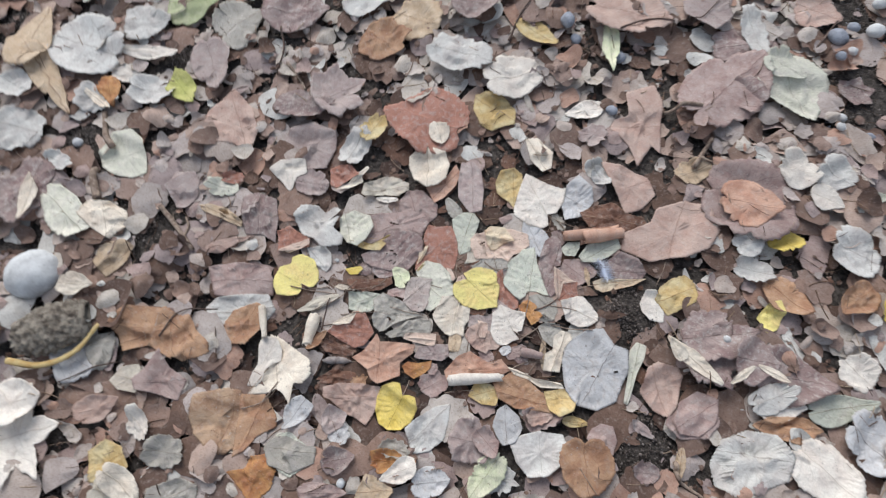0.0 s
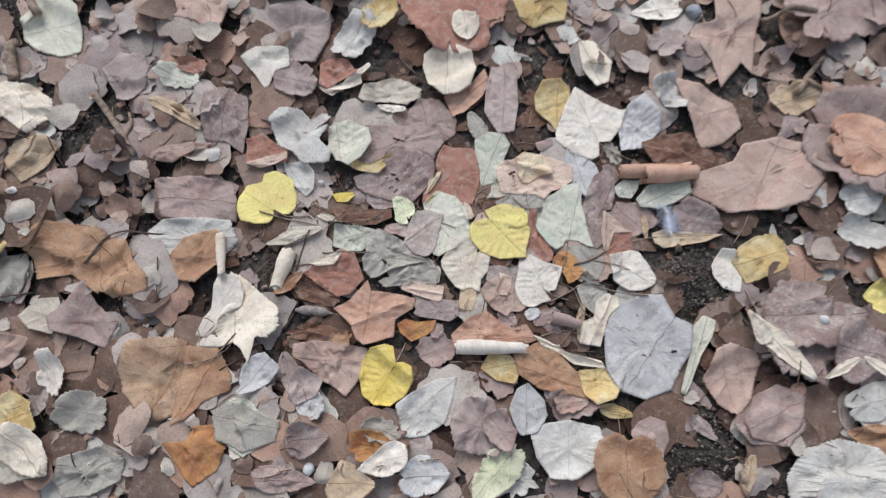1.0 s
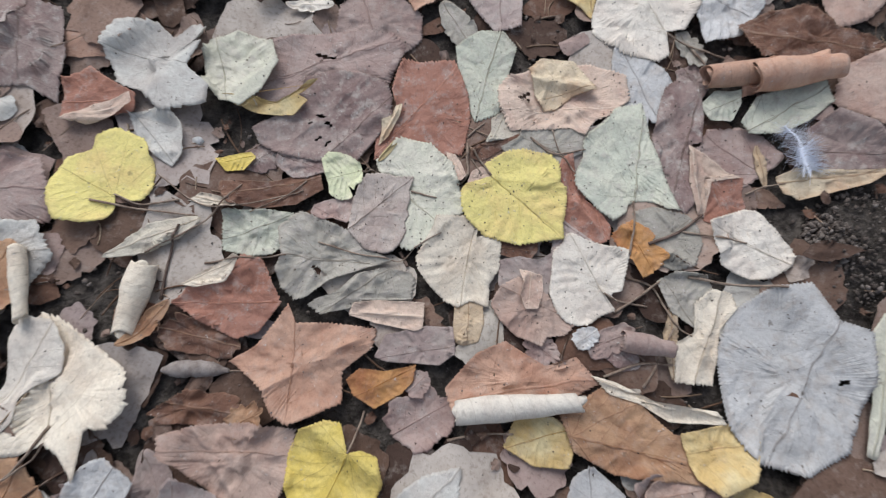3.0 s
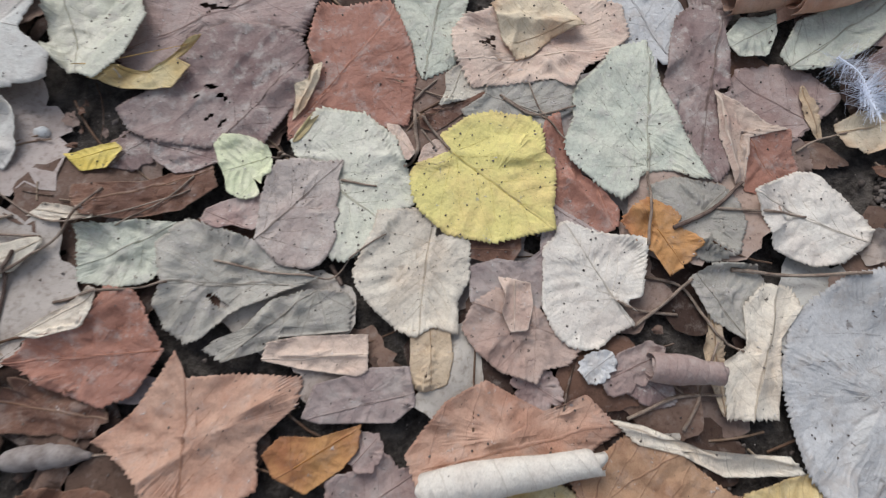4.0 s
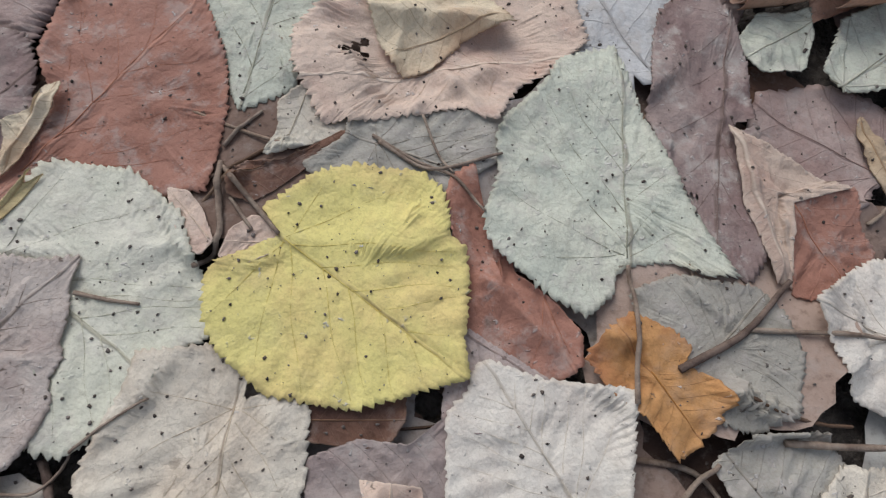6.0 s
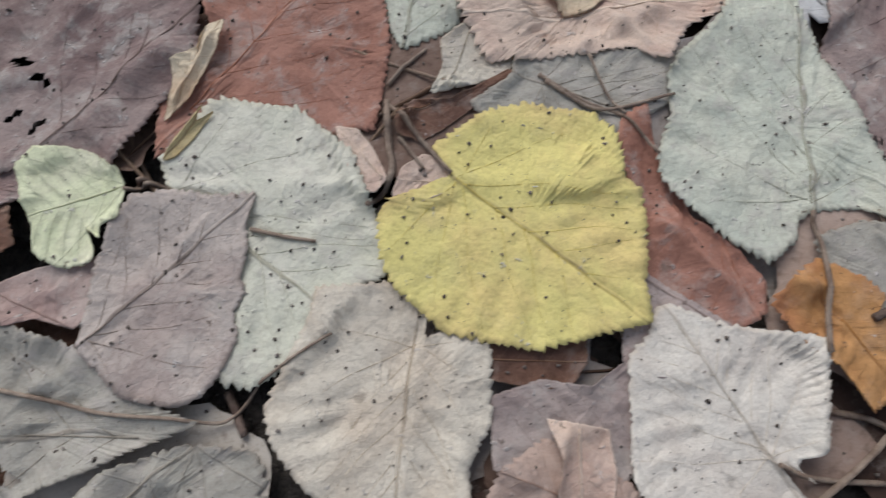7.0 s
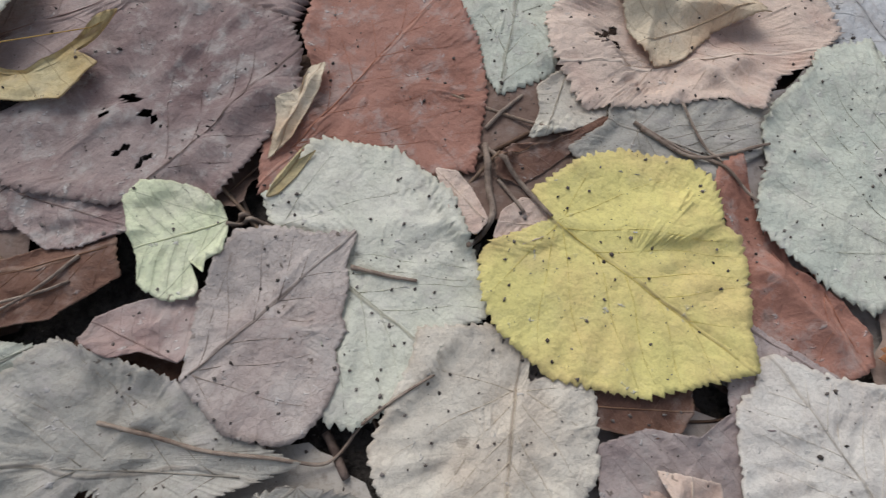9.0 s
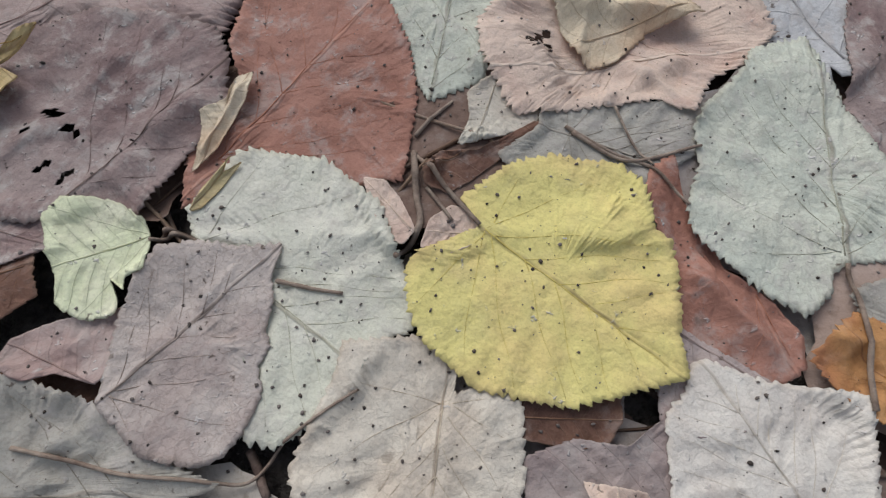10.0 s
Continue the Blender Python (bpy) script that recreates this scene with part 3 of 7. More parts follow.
def leaf(kind, base, tip, width, colour, petiole=(), near=False, cuts=(), cup=0.0, fold=0.0, wrinkle=1.0, curl=1.0, holes=(), sides=(1.0, 1.0), rest=0.85, veins=False, form=(), centre=(0.4, 0.0), creases=(), bite=None, rib=True):
    """One fallen leaf from its petiole's end at base to its tip, laid on the pile as it is so far; one with a form is
    held near a height that fits the camera's view and needs no width.
    """
    leaf_count[0] += 1
    rng = np.random.default_rng(1000 + leaf_count[0])
    (bx, by), (tx, ty) = base, tip
    length, turn = math.hypot(tx - bx, ty - by), math.atan2(ty - by, tx - bx)
    if not near:
        cup, fold, curl, wrinkle = cup + 0.6 * rng.normal(), fold + 0.07 * rng.normal(), curl * rng.uniform(1, 2.4), wrinkle * rng.uniform(1.0, 2.2)
    lifts, loft = (), 0.0045
    if math.hypot(bx, by) > 0.17:
        loft = 0.008 if near else 0.011
        lifts = [(rng.uniform(0, 6.283), rng.uniform(0.04, 0.22), rng.uniform(0.3, 1.3)) for _ in range(1 if near else rng.integers(1, 4))]
        wrinkle *= 1.3
    root = new(NAMES[kind])
    root.matrix_world = Matrix.Translation((bx, by, 0)) @ Matrix.Rotation(turn, 4, 'Z')
    tagged(root, WORDS[colour] + " " + FORMS[kind] + (" and a long stalk" if petiole else ""), "leaf", "fallen leaves")
    me, skin = blade("blade", kind, length, width, leaf_material(colour, None if veins else kind in ("linden", "heart", "maple", "acer")), rng, near, cuts, cup, fold, wrinkle, curl, holes, sides,
                     base, turn, rest, lifts, loft, form, centre, creases, bite)
    new("blade", me).parent = root
    end = 0.92 if rib else 0.0
    for nx, ny, d in cuts:
        if nx > 0.05:
            end = min(end, d / nx - 0.03)
    at = [(u, skin(u)) for u in np.linspace(0.03, end, 16)]
    line = [Vector((u * length, 0, z + 0.00003)) for u, z in at if z is not None]
    rib = part("midrib", tube(line, 0.00021, 0.00006, 5), vein_material(colour), root) if len(line) > 2 else None
    if veins and rib:
        for side in (-1, 1):
            for first, lean in ((0.03, 1.75), (0.03, 1.15), (0.06, 0.72), (0.22, 0.74), (0.38, 0.74), (0.53, 0.72), (0.68, 0.68)):
                lean, first = lean + 0.07 * rng.normal(), first + 0.02 * rng.random()
                line = []
                for k in range(14):
                    q = k * 0.052
                    u, v = first + q * math.cos(lean) + 0.22 * q * q * (1 if lean < 1.3 else 0.4), side * (q * math.sin(lean) + 0.01 * math.sin(q * 17 + first * 40))
                    z = skin(u, v)
                    if z is None:
                        break
                    line.append(Vector((u * length, v * length, z + 0.00001)))
                if len(line) > 3:
                    part("lateral_vein", tube(line, 0.00011, 0.00004, 4), vein_material(colour), rib)
    if petiole:
        inv = root.matrix_world.inverted()
        line = smooth_line([Vector((px, py, 0)) for px, py in petiole], 8)
        line = bed.over(line, 0.0007)
        part("petiole", tube([inv @ q for q in line], 0.00055, 0.0007, 6), STEM, root, "thin dry leaf stalk")
    return root


def roll(a, b, radius, colour, turns=1.5, taper=0.75):
    """A leaf rolled up into a tube that lies from a to b."""
    leaf_count[0] += 1
    rng = np.random.default_rng(1000 + leaf_count[0])
    (ax, ay), (bx, by) = a, b
    length, turn = math.hypot(bx - ax, by - ay), math.atan2(by - ay, bx - ax)
    root = new("rolled_leaf")
    root.matrix_world = Matrix.Translation((ax, ay, 0.75 * radius + 0.5 * float(bed.top(ax, ay) + bed.top(bx, by)))) @ Matrix.Rotation(turn, 4, 'Z')
    tagged(root, WORDS[colour] + " dry leaf rolled into a tube", "leaf", "fallen leaves")
    nu, nv = 26, 40
    verts, uvs = [], []
    for shell in (0, 1):
        for i in range(nu):
            for j in range(nv):
                u, s = i / (nu - 1), j / (nv - 1)
                t = s * turns * 2 * math.pi + 0.6
                r = radius * (0.62 + 0.38 * s) * (taper + (1 - taper) * math.sin(math.pi * min(1, 0.2 + u))) - shell * 0.0003
                r *= 1 + 0.1 * noise.noise(Vector((u * 5, s * 4, leaf_count[0])))
                x = u * length * (1 - 0.08 * math.sin(math.pi * s)) + 0.03 * length * noise.noise(Vector((s * 6, leaf_count[0], 3))) * (2 * u - 1) * 2
                verts.append((x, r * math.cos(t), r * math.sin(t)))
                uvs.append((u * length, s * radius * 6, 0))
    n = nu * nv
    faces = []
    for i in range(nu - 1):
        for j in range(nv - 1):
            f = (i * nv + j, (i + 1) * nv + j, (i + 1) * nv + j + 1, i * nv + j + 1)
            faces += [f, tuple(k + n for k in reversed(f))]
    for i in range(nu - 1):
        for j, flip in ((0, 1), (nv - 1, -1)):
            faces.append((i * nv + j, i * nv + j + n, (i + 1) * nv + j + n, (i + 1) * nv + j)[::flip])
    for j in range(nv - 1):
        for i, flip in ((0, -1), (nu - 1, 1)):
            faces.append((i * nv + j, i * nv + j + n, i * nv + j + 1 + n, i * nv + j + 1)[::flip])
    me = bpy.data.meshes.new("blade")
    me.from_pydata(verts, [], faces)
    for key, k in (("metres", 1.0), ("unit", 1.0 / length)):
        at = me.attributes.new(key, 'FLOAT_VECTOR', 'POINT')
        at.data.foreach_set("vector", (np.array(uvs) * k).ravel())
    me.polygons.foreach_set("use_smooth", [True] * len(me.polygons))
    me.materials.append(leaf_material(colour, False))
    skin = new("blade", me)
    skin.parent = root
    return root


def twig(points, r0=0.0009, r1=0.0005, name="twig", label="thin dry brown twig on the leaves", material=None):
    root = new(name)
    line = bed.over(smooth_line([Vector((x, y, 0)) for x, y in points], 8), r0)
    root.location = line[0]
    part("stem", tube([q - line[0] for q in line], r0, r1, 6), material or TWIG, root)
    return tagged(root, label, "twig", "twigs")


# ---- ground ----
BARE = [(-0.443, 0.012, 0.078, 0.065), (0.577, 0.404, 0.067, 0.137), (0.233, -0.016, 0.046, 0.042), (0.240, -0.189, 0.042, 0.052), (0.567, 0.553, 0.076, 0.049), (-0.803, 0.322, 0.038, 0.072), (-0.506, 0.317, 0.028, 0.046), (-0.602, 0.136, 0.052, 0.040), (-0.601, -0.137, 0.046, 0.040), (-0.486, 0.024, 0.038, 0.035), (0.202, -0.016, 0.015, 0.018), (-0.489, -0.340, 0.035, 0.026), (-0.355, -0.248, 0.036, 0.017)]


def bare(x, y):
    """How far a place lies inside a patch of bare soil: 0 outside, up to 1."""
    return max((max(0.0, 1 - math.hypot((x - cx) / rx, (y - cy) / ry)) for cx, cy, rx, ry in BARE), default=0.0)


def ground():
    xs = [-60, -20, -6, -3, -2, -1.5] + [-1.2 + 2.4 * i / 260 for i in range(261)] + [1.5, 2, 3, 6, 20, 60]
    ys = [-60, -20, -6, -3, -2, -1.4] + [-0.9 + 2.0 * i / 220 for i in range(221)] + [1.4, 2, 3, 6, 20, 60]
    verts = []
    for y in ys:
        for x in xs:
            q = Vector((x, y, 0))
            z = SOIL_LEVEL - 0.003 + 0.002 * noise.noise(q * 18) + 0.0016 * noise.noise(q * 60) + 0.001 * noise.noise(q * 150)
            verts.append((x, y, z + 0.006 * min(1, 2.0 * bare(x, y))))
    w = len(xs)
    faces = [(j * w + i, j * w + i + 1, (j + 1) * w + i + 1, (j + 1) * w + i) for j in range(len(ys) - 1) for i in range(w - 1)]
    me = bpy.data.meshes.new("ground")
    me.from_pydata(verts, [], faces)
    me.polygons.foreach_set("use_smooth", [True] * len(me.polygons))
    me.materials.append(SOIL)
    tagged(new("ground", me), "dark crumbly soil under the leaves", "ground", kind="structure")


ground()


# ---- the leaf bed under the leaves that can be told apart ----
def scatter_mesh(name, verts, faces, material, label, category):
    me = bpy.data.meshes.new(name)
    me.from_pydata(verts, [], faces)
    me.polygons.foreach_set("use_smooth", [True] * len(me.polygons))
    me.materials.append(material)
    return tagged(new(name, me), label, category, kind="stuff")


def leaf_bed(name, total, small, large, seed, halfx, halfy, midx, midy, rest, thin=1.0, inner_share=1.0, tilt=0.08, gaps=None, material=None, bow0=0.35, loft0=0.0045):
    """Old leaves, whole and torn, fallen over one another at all angles."""
    rng = np.random.default_rng(seed)
    verts, faces = [], []
    kinds = ["linden", "ovate", "torn", "torn", "torn", "maple", "lance", "ovate"]
    rings = 3
    ring_at = np.array([0.35, 0.7, 1.0])
    for _ in range(total):
        x0, y0 = midx + halfx * rng.uniform(-1, 1), midy + halfy * rng.uniform(-1, 1)
        kind, turn = kinds[rng.integers(len(kinds))], rng.uniform(0, 6.283)
        inner = abs(x0) < 0.3 and abs(y0) < 0.22
        if gaps is not None and (float(bed.top(x0, y0)) > gaps or any(bed.is_covered(x0 + i * large / 2, y0 + j * large / 2) for i, j in ((0, 0), (1, 0), (-1, 0), (0, 1), (0, -1)))):
            continue
        skip = thin * min(1, 2.6 * bare(x0, y0))
        if rng.random() < skip or (inner and rng.random() > inner_share):
            continue
        count = 48 if inner else 24
        size = rng.uniform(small, large)
        ratio = {"lance": 0.25, "ovate": 0.65, "torn": 0.8, "maple": 1.0, "linden": 1.0}[kind] * rng.uniform(0.8, 1.15)
        x, y, cx, cy = outline(kind, size, size * ratio, count, 13, 0.06, rng, ragged=0.06)
        px = np.concatenate([[cx], (cx + np.outer(ring_at, x - cx)).ravel()])
        py = np.concatenate([[cy], (cy + np.outer(ring_at, y - cy)).ravel()])
        more = 1.0 if inner else 1.9
        bow, loft = bow0 * more, loft0 * min(1.6, more)
        bend, twist, tx, ty = rng.normal() * bow, rng.normal() * bow, rng.normal() * tilt, rng.normal() * tilt
        wob = int(rng.integers(1, 90000))
        shape = size * (bend * py ** 2 + twist * (px - cx) * py + 0.4 * bend * (px - cx) ** 2 + tx * (px - cx) + ty * py)
        shape = shape + 0.0022 * more * field(px * 4, py * 4, wob)
        z = bed.lay((px, py, count, rings, 1.0), shape, (x0, y0), turn, size, rest, False, loft)
        start, c, s = len(verts), math.cos(turn) * size, math.sin(turn) * size
        verts += np.stack([x0 + c * px - s * py, y0 + s * px + c * py, z], 1).tolist()
        faces += [(start, start + 1 + k, start + 1 + (k + 1) % count) for k in range(count)]
        for i in range(rings - 1):
            p, q = start + 1 + i * count, start + 1 + (i + 1) * count
            faces += [(p + k, q + k, q + (k + 1) % count, p + (k + 1) % count) for k in range(count)]
    return scatter_mesh(name, verts, faces, material or LITTER, "old brown and grey leaf litter, torn and dusty", "leaf litter")


gx, gy = np.meshgrid(bed.x0 + bed.cell * np.arange(bed.nx), bed.y0 + bed.cell * np.arange(bed.ny))
for bx, by, rx, ry in BARE:
    bed.h = np.maximum(bed.h, SOIL_LEVEL + 0.006 * np.clip(2.0 * (1 - np.hypot((gx - bx) / rx, (gy - by) / ry)), 0, 1))


def crumbs(name, total, material, small, large, seed, where, label, flat=0.7):
    """Lumps lying on the ground, each a small rough stone or clod."""
    rng = np.random.default_rng(seed)
    ico = bmesh.new()
    bmesh.ops.create_icosphere(ico, subdivisions=1, radius=1.0)
    ico.verts.index_update()
    ball, tris = [v.co.copy() for v in ico.verts], [[v.index for v in f.verts] for f in ico.faces]
    ico.free()
    verts, faces = [], []
    for _ in range(total):
        spot = where(rng)
        if spot is None:
            continue
        r = small + (large - small) * rng.random() ** 3
        start = len(verts)
        m = pose(spot[0], spot[1], spot[2] + r * 0.4, 0, 0, rng.uniform(0, 360))
        for v in ball:
            k = r * (1 + 0.34 * rng.normal())
            verts.append(m @ Vector((v.x * k, v.y * k * 0.8, v.z * k * flat)))
        bed.raise_at(spot[0], spot[1], spot[2] + r * 0.9)
        faces += [[i + start for i in t] for t in tris]
    return scatter_mesh(name, verts, faces, material, label, name.split("_")[-1])


def on_bare(rng):
    cx, cy, rx, ry = BARE[rng.integers(len(BARE))]
    a, d = rng.uniform(0, 6.283), math.sqrt(rng.random()) * 0.95
    x, y = cx + rx * d * math.cos(a), cy + ry * d * math.sin(a)
    return x, y, float(bed.top(x, y))


def anywhere(rng):
    x, y = rng.uniform(-0.95, 0.85), rng.uniform(-0.5, 0.72)
    return x, y, float(bed.top(x, y))


def among_leaves(rng):
    x, y = rng.normal() * 0.13, rng.normal() * 0.09
    return x, y, float(bed.top(x, y))


crumbs("soil_crumbs", 14000, CRUMB, 0.0003, 0.0021, 21, on_bare, "dark crumbs of soil in a bare patch")
crumbs("soil_grains", 7000, CRUMB, 0.0005, 0.0022, 22, anywhere, "small dark soil grains between the leaves")


def needles(total, seed, halfx, halfy, midx, midy, short, long, name, label, clear=(0.0, 0.0)):
    """Dry needles and stalk ends, strewn between the leaves."""
    rng = np.random.default_rng(seed)
    verts, faces = [], []
    for _ in range(total):
        length, r, a = rng.uniform(short, long), rng.uniform(0.00025, 0.0007), rng.uniform(0, 6.283)
        x, y, dx, dy = midx + halfx * rng.uniform(-1, 1), midy + halfy * rng.uniform(-1, 1), length / 2 * math.cos(a), length / 2 * math.sin(a)
        if abs(x) < clear[0] and abs(y) < clear[1]:
            continue
        za, zb, zc = (float(bed.top(x + k * dx, y + k * dy)) for k in (-1, 0, 1))
        m = pose(x, y, max(zb, (za + zc) / 2) + r * 0.7, 0, -math.degrees(math.atan2(zc - za, length)), math.degrees(a))
        bend, start = rng.normal() * 0.25, len(verts)
        for i in range(9):
            q = m @ Vector(((i / 8 - 0.5) * length, bend * length * (i / 8 - 0.5) ** 2, 0))
            bed.raise_at(q.x, q.y, q.z + r)
        for i in range(5):
            s = i / 4 - 0.5
            for k in range(4):
                verts.append(m @ Vector((s * length, bend * length * (s * s) + r * math.cos(k * 1.571), r * math.sin(k * 1.571))))
        for i in range(4):
            faces += [(start + i * 4 + k, start + i * 4 + (k + 1) % 4, start + i * 4 + 4 + (k + 1) % 4, start + i * 4 + 4 + k) for k in range(4)]
    return scatter_mesh(name, verts, faces, NEEDLES, label, "needles")


# Dark brown leaves laid in the middle; their colour holds the gaps' shade too.
leaf_bed("damp_litter", 210, 0.022, 0.062, 18, 0.3, 0.22, 0.0, 0.0, 0.8, 1.0, 1.0, 0.14, None, SHREDS)
leaf_bed("leaf_litter", 4000, 0.026, 0.078, 11, 0.98, 0.62, -0.08, 0.1, 0.8, 1.0, 0.1, 0.17)
needles(700, 31, 0.9, 0.6, -0.08, 0.1, 0.012, 0.05, "dry_needles", "dry brown stalks and needles strewn between leaves")
leaf_bed("leaf_scraps", 2400, 0.006, 0.03, 12, 0.95, 0.6, -0.08, 0.1, 0.75, 0.5, 0.15, 0.15)
needles(90, 32, 0.22, 0.14, -0.02, 0.0, 0.008, 0.03, "fine_needles", "fine dry needles in the gaps between leaves")



def far_litter(total, seed, spread):
    """The same litter farther off, round about: single curved leaves, coarser."""
    rng = np.random.default_rng(seed)
    kinds = ["linden", "ovate", "torn", "maple", "torn", "linden"]
    count, shapes = 18, []
    for i in range(48):
        kind = kinds[i % len(kinds)]
        ratio = {"ovate": 0.65, "torn": 0.8}.get(kind, 1.0) * rng.uniform(0.8, 1.15)
        x, y, cx, cy = outline(kind, 1.0, ratio, count, 9, 0.05, rng, ragged=0.06)
        px = np.concatenate([[cx], cx + 0.55 * (x - cx), x])
        shapes.append((px, np.concatenate([[cy], cy + 0.55 * (y - cy), y])))
    ring = [(0, 1 + k, 1 + (k + 1) % count) for k in range(count)]
    ring += [(1 + k, 1 + count + k, 1 + count + (k + 1) % count, 1 + (k + 1) % count) for k in range(count)]
    verts, faces = [], []
    for _ in range(total):
        x0, y0 = spread * rng.normal(), spread * rng.normal()
        if abs(x0 + 0.08) < 1.0 and abs(y0 - 0.1) < 0.62:
            continue
        px, py = shapes[rng.integers(len(shapes))]
        size, turn = rng.uniform(0.04, 0.12), rng.uniform(0, 6.283)
        z = SOIL_LEVEL + rng.uniform(0.0, 0.008) + size * (0.3 * rng.normal() * (px - 0.45) ** 2 + 0.3 * rng.normal() * py ** 2 + 0.06 * rng.normal() * py + 0.06 * rng.normal() * (px - 0.45))
        c, s, start = math.cos(turn) * size, math.sin(turn) * size, len(verts)
        verts += np.stack([x0 + c * px - s * py, y0 + s * px + c * py, np.maximum(z, SOIL_LEVEL)], 1).tolist()
        faces += [tuple(start + k for k in f) for f in ring]
    return scatter_mesh("far_litter", verts, faces, LITTER, "brown and grey fallen leaves spread over the ground", "leaf litter")


far_litter(17000, 17, 1.6)

# ---- the leaves, each placed to fit the camera's view ----
leaf("linden", (0.1664, 0.0247), (0.1242, 0.0493), 0.0434, "mauvepink")
leaf("ovate", (0.3656, -0.0697), (0.4841, -0.0777), 0.0799, "mauve")
leaf("maple", (0.2860, -0.0554), (0.3712, -0.0579), 0.0920, "mauve")
leaf("linden", (0.3397, 0.1839), (0.4682, 0.1481), 0.1337, "mauvepink")
leaf("linden", (0.1500, 0.5002), (0.2836, 0.4710), 0.1093, "pinkbrown")
leaf("ovate", (0.0989, 0.0481), (0.0696, 0.1047), 0.0431, "coolgrey")
leaf("torn", (-0.1819, -0.1526), (-0.1208, -0.1544), 0.0228, "brown", wrinkle=3)
leaf("ovate", (-0.1648, -0.2928), (-0.1040, -0.2847), 0.0246, "mauvepink")
leaf("torn", (0.3565, 0.3298), (0.4145, 0.3670), 0.0671, "mauve")
leaf("maple", (0.2875, -0.0420), (0.3783, -0.0221), 0.0702, "mauve")
leaf("ovate", (0.3453, -0.0584), (0.4129, -0.0609), 0.0652, "mauve")
leaf("torn", (0.0038, -0.2045), (0.0601, -0.2082), 0.0575, "mauvepale", wrinkle=3)
leaf("torn", (0.2914, 0.5327), (0.3649, 0.4826), 0.0972, "mauvepale")
leaf("torn", (0.3364, 0.4436), (0.4460, 0.4650), 0.0692, "mauve")
leaf("torn", (-0.1785, 0.4413), (-0.0980, 0.4167), 0.0925, "tan")
leaf("torn", (-0.7491, 0.1468), (-0.6628, 0.1387), 0.0893, "whitegrey", wrinkle=3)
leaf("torn", (-0.6676, -0.0139), (-0.6348, 0.0931), 0.0794, "mauve")
leaf("torn", (-0.7629, 0.2193), (-0.7182, 0.2040), 0.0583, "whitegrey")
leaf("ovate", (-0.7544, 0.2881), (-0.6400, 0.1728), 0.0464, "tan")
leaf("torn", (-0.0782, -0.2293), (-0.0405, -0.2275), 0.0240, "palegrey")
leaf("torn", (-0.0401, -0.1549), (-0.0076, -0.1320), 0.0341, "mauvepink", wrinkle=2)
leaf("torn", (-0.2727, 0.1145), (-0.2151, 0.1123), 0.0453, "mauvepale")
leaf("torn", (-0.1813, -0.1122), (-0.1319, -0.1179), 0.0228, "brown", wrinkle=2)
leaf("torn", (-0.2075, -0.1041), (-0.1760, -0.1117), 0.0202, "brown")
leaf("torn", (-0.1355, 0.0043), (-0.1527, -0.0130), 0.0221, "mauve", wrinkle=2)
leaf("torn", (0.0720, -0.0885), (0.0938, -0.1022), 0.0165, "mauve")
leaf("torn", (0.1153, 0.0935), (0.1303, 0.0708), 0.0206, "mauve")
leaf("torn", (0.0637, -0.0951), (0.0896, -0.0818), 0.0177, "mauvepink", wrinkle=2)
leaf("lance", (-0.2173, -0.0738), (-0.1824, -0.0577), 0.0076, "cream")
leaf("ovate", (0.4027, 0.0551), (0.4579, 0.0113), 0.0539, "orangebrown")
leaf("ovate", (0.5407, 0.0629), (0.4856, 0.0153), 0.0429, "orangebrown")
leaf("linden", (0.5038, 0.1198), (0.5697, 0.0957), 0.0665, "whitegrey")
leaf("linden", (0.3197, 0.3147), (0.4210, 0.4342), 0.1175, "mauvepink")
leaf("linden", (-0.0492, 0.2341), (-0.1661, 0.2608), 0.1228, "rust")
leaf("ovate", (-0.3295, 0.2322), (-0.2316, 0.2462), 0.0543, "mauve")
leaf("ovate", (-0.7475, 0.2405), (-0.7508, 0.3712), 0.0658, "tan")
leaf("torn", (-0.6115, 0.2711), (-0.5613, 0.2583), 0.0373, "white")
leaf("torn", (-0.5655, 0.2358), (-0.4936, 0.2353), 0.0574, "whitegrey")
leaf("linden", (-0.6040, 0.0309), (-0.5258, -0.0219), 0.0541, "palegreen")
leaf("torn", (-0.6391, 0.0967), (-0.5980, 0.0833), 0.0331, "whitegrey")
leaf("linden", (-0.5235, -0.1745), (-0.4524, -0.1476), 0.0945, "coolgrey")
leaf("ovate", (-0.4634, -0.2471), (-0.4153, -0.2192), 0.0365, "pinkbrown")
leaf("torn", (-0.0345, -0.1317), (-0.0240, -0.1194), 0.0155, "mauvepink")
leaf("torn", (0.0556, -0.0940), (0.0688, -0.0835), 0.0129, "coolgrey")
leaf("linden", (-0.4784, -0.1618), (-0.4471, -0.1489), 0.0683, "palegrey")
leaf("torn", (-0.3628, -0.2730), (-0.3115, -0.2725), 0.0406, "palegrey", wrinkle=2)
leaf("ovate", (-0.1446, -0.2575), (-0.1040, -0.2435), 0.0361, "mauve")
leaf("ovate", (-0.0986, -0.2834), (-0.0521, -0.2734), 0.0394, "tan")
leaf("linden", (-0.0273, -0.2630), (0.0143, -0.2541), 0.0371, "coolgrey")
leaf("torn", (0.0507, -0.2463), (0.0932, -0.2422), 0.0398, "whitegrey")
leaf("torn", (0.0874, -0.1756), (0.1406, -0.1587), 0.0316, "mauvepink")
leaf("torn", (0.2290, -0.2130), (0.2609, -0.2112), 0.0305, "mauve")
leaf("ovate", (0.4797, 0.5583), (0.5604, 0.5332), 0.0895, "pinkbrown")
leaf("maple", (-0.2184, 0.3986), (-0.1439, 0.3513), 0.0847, "orangebrown")
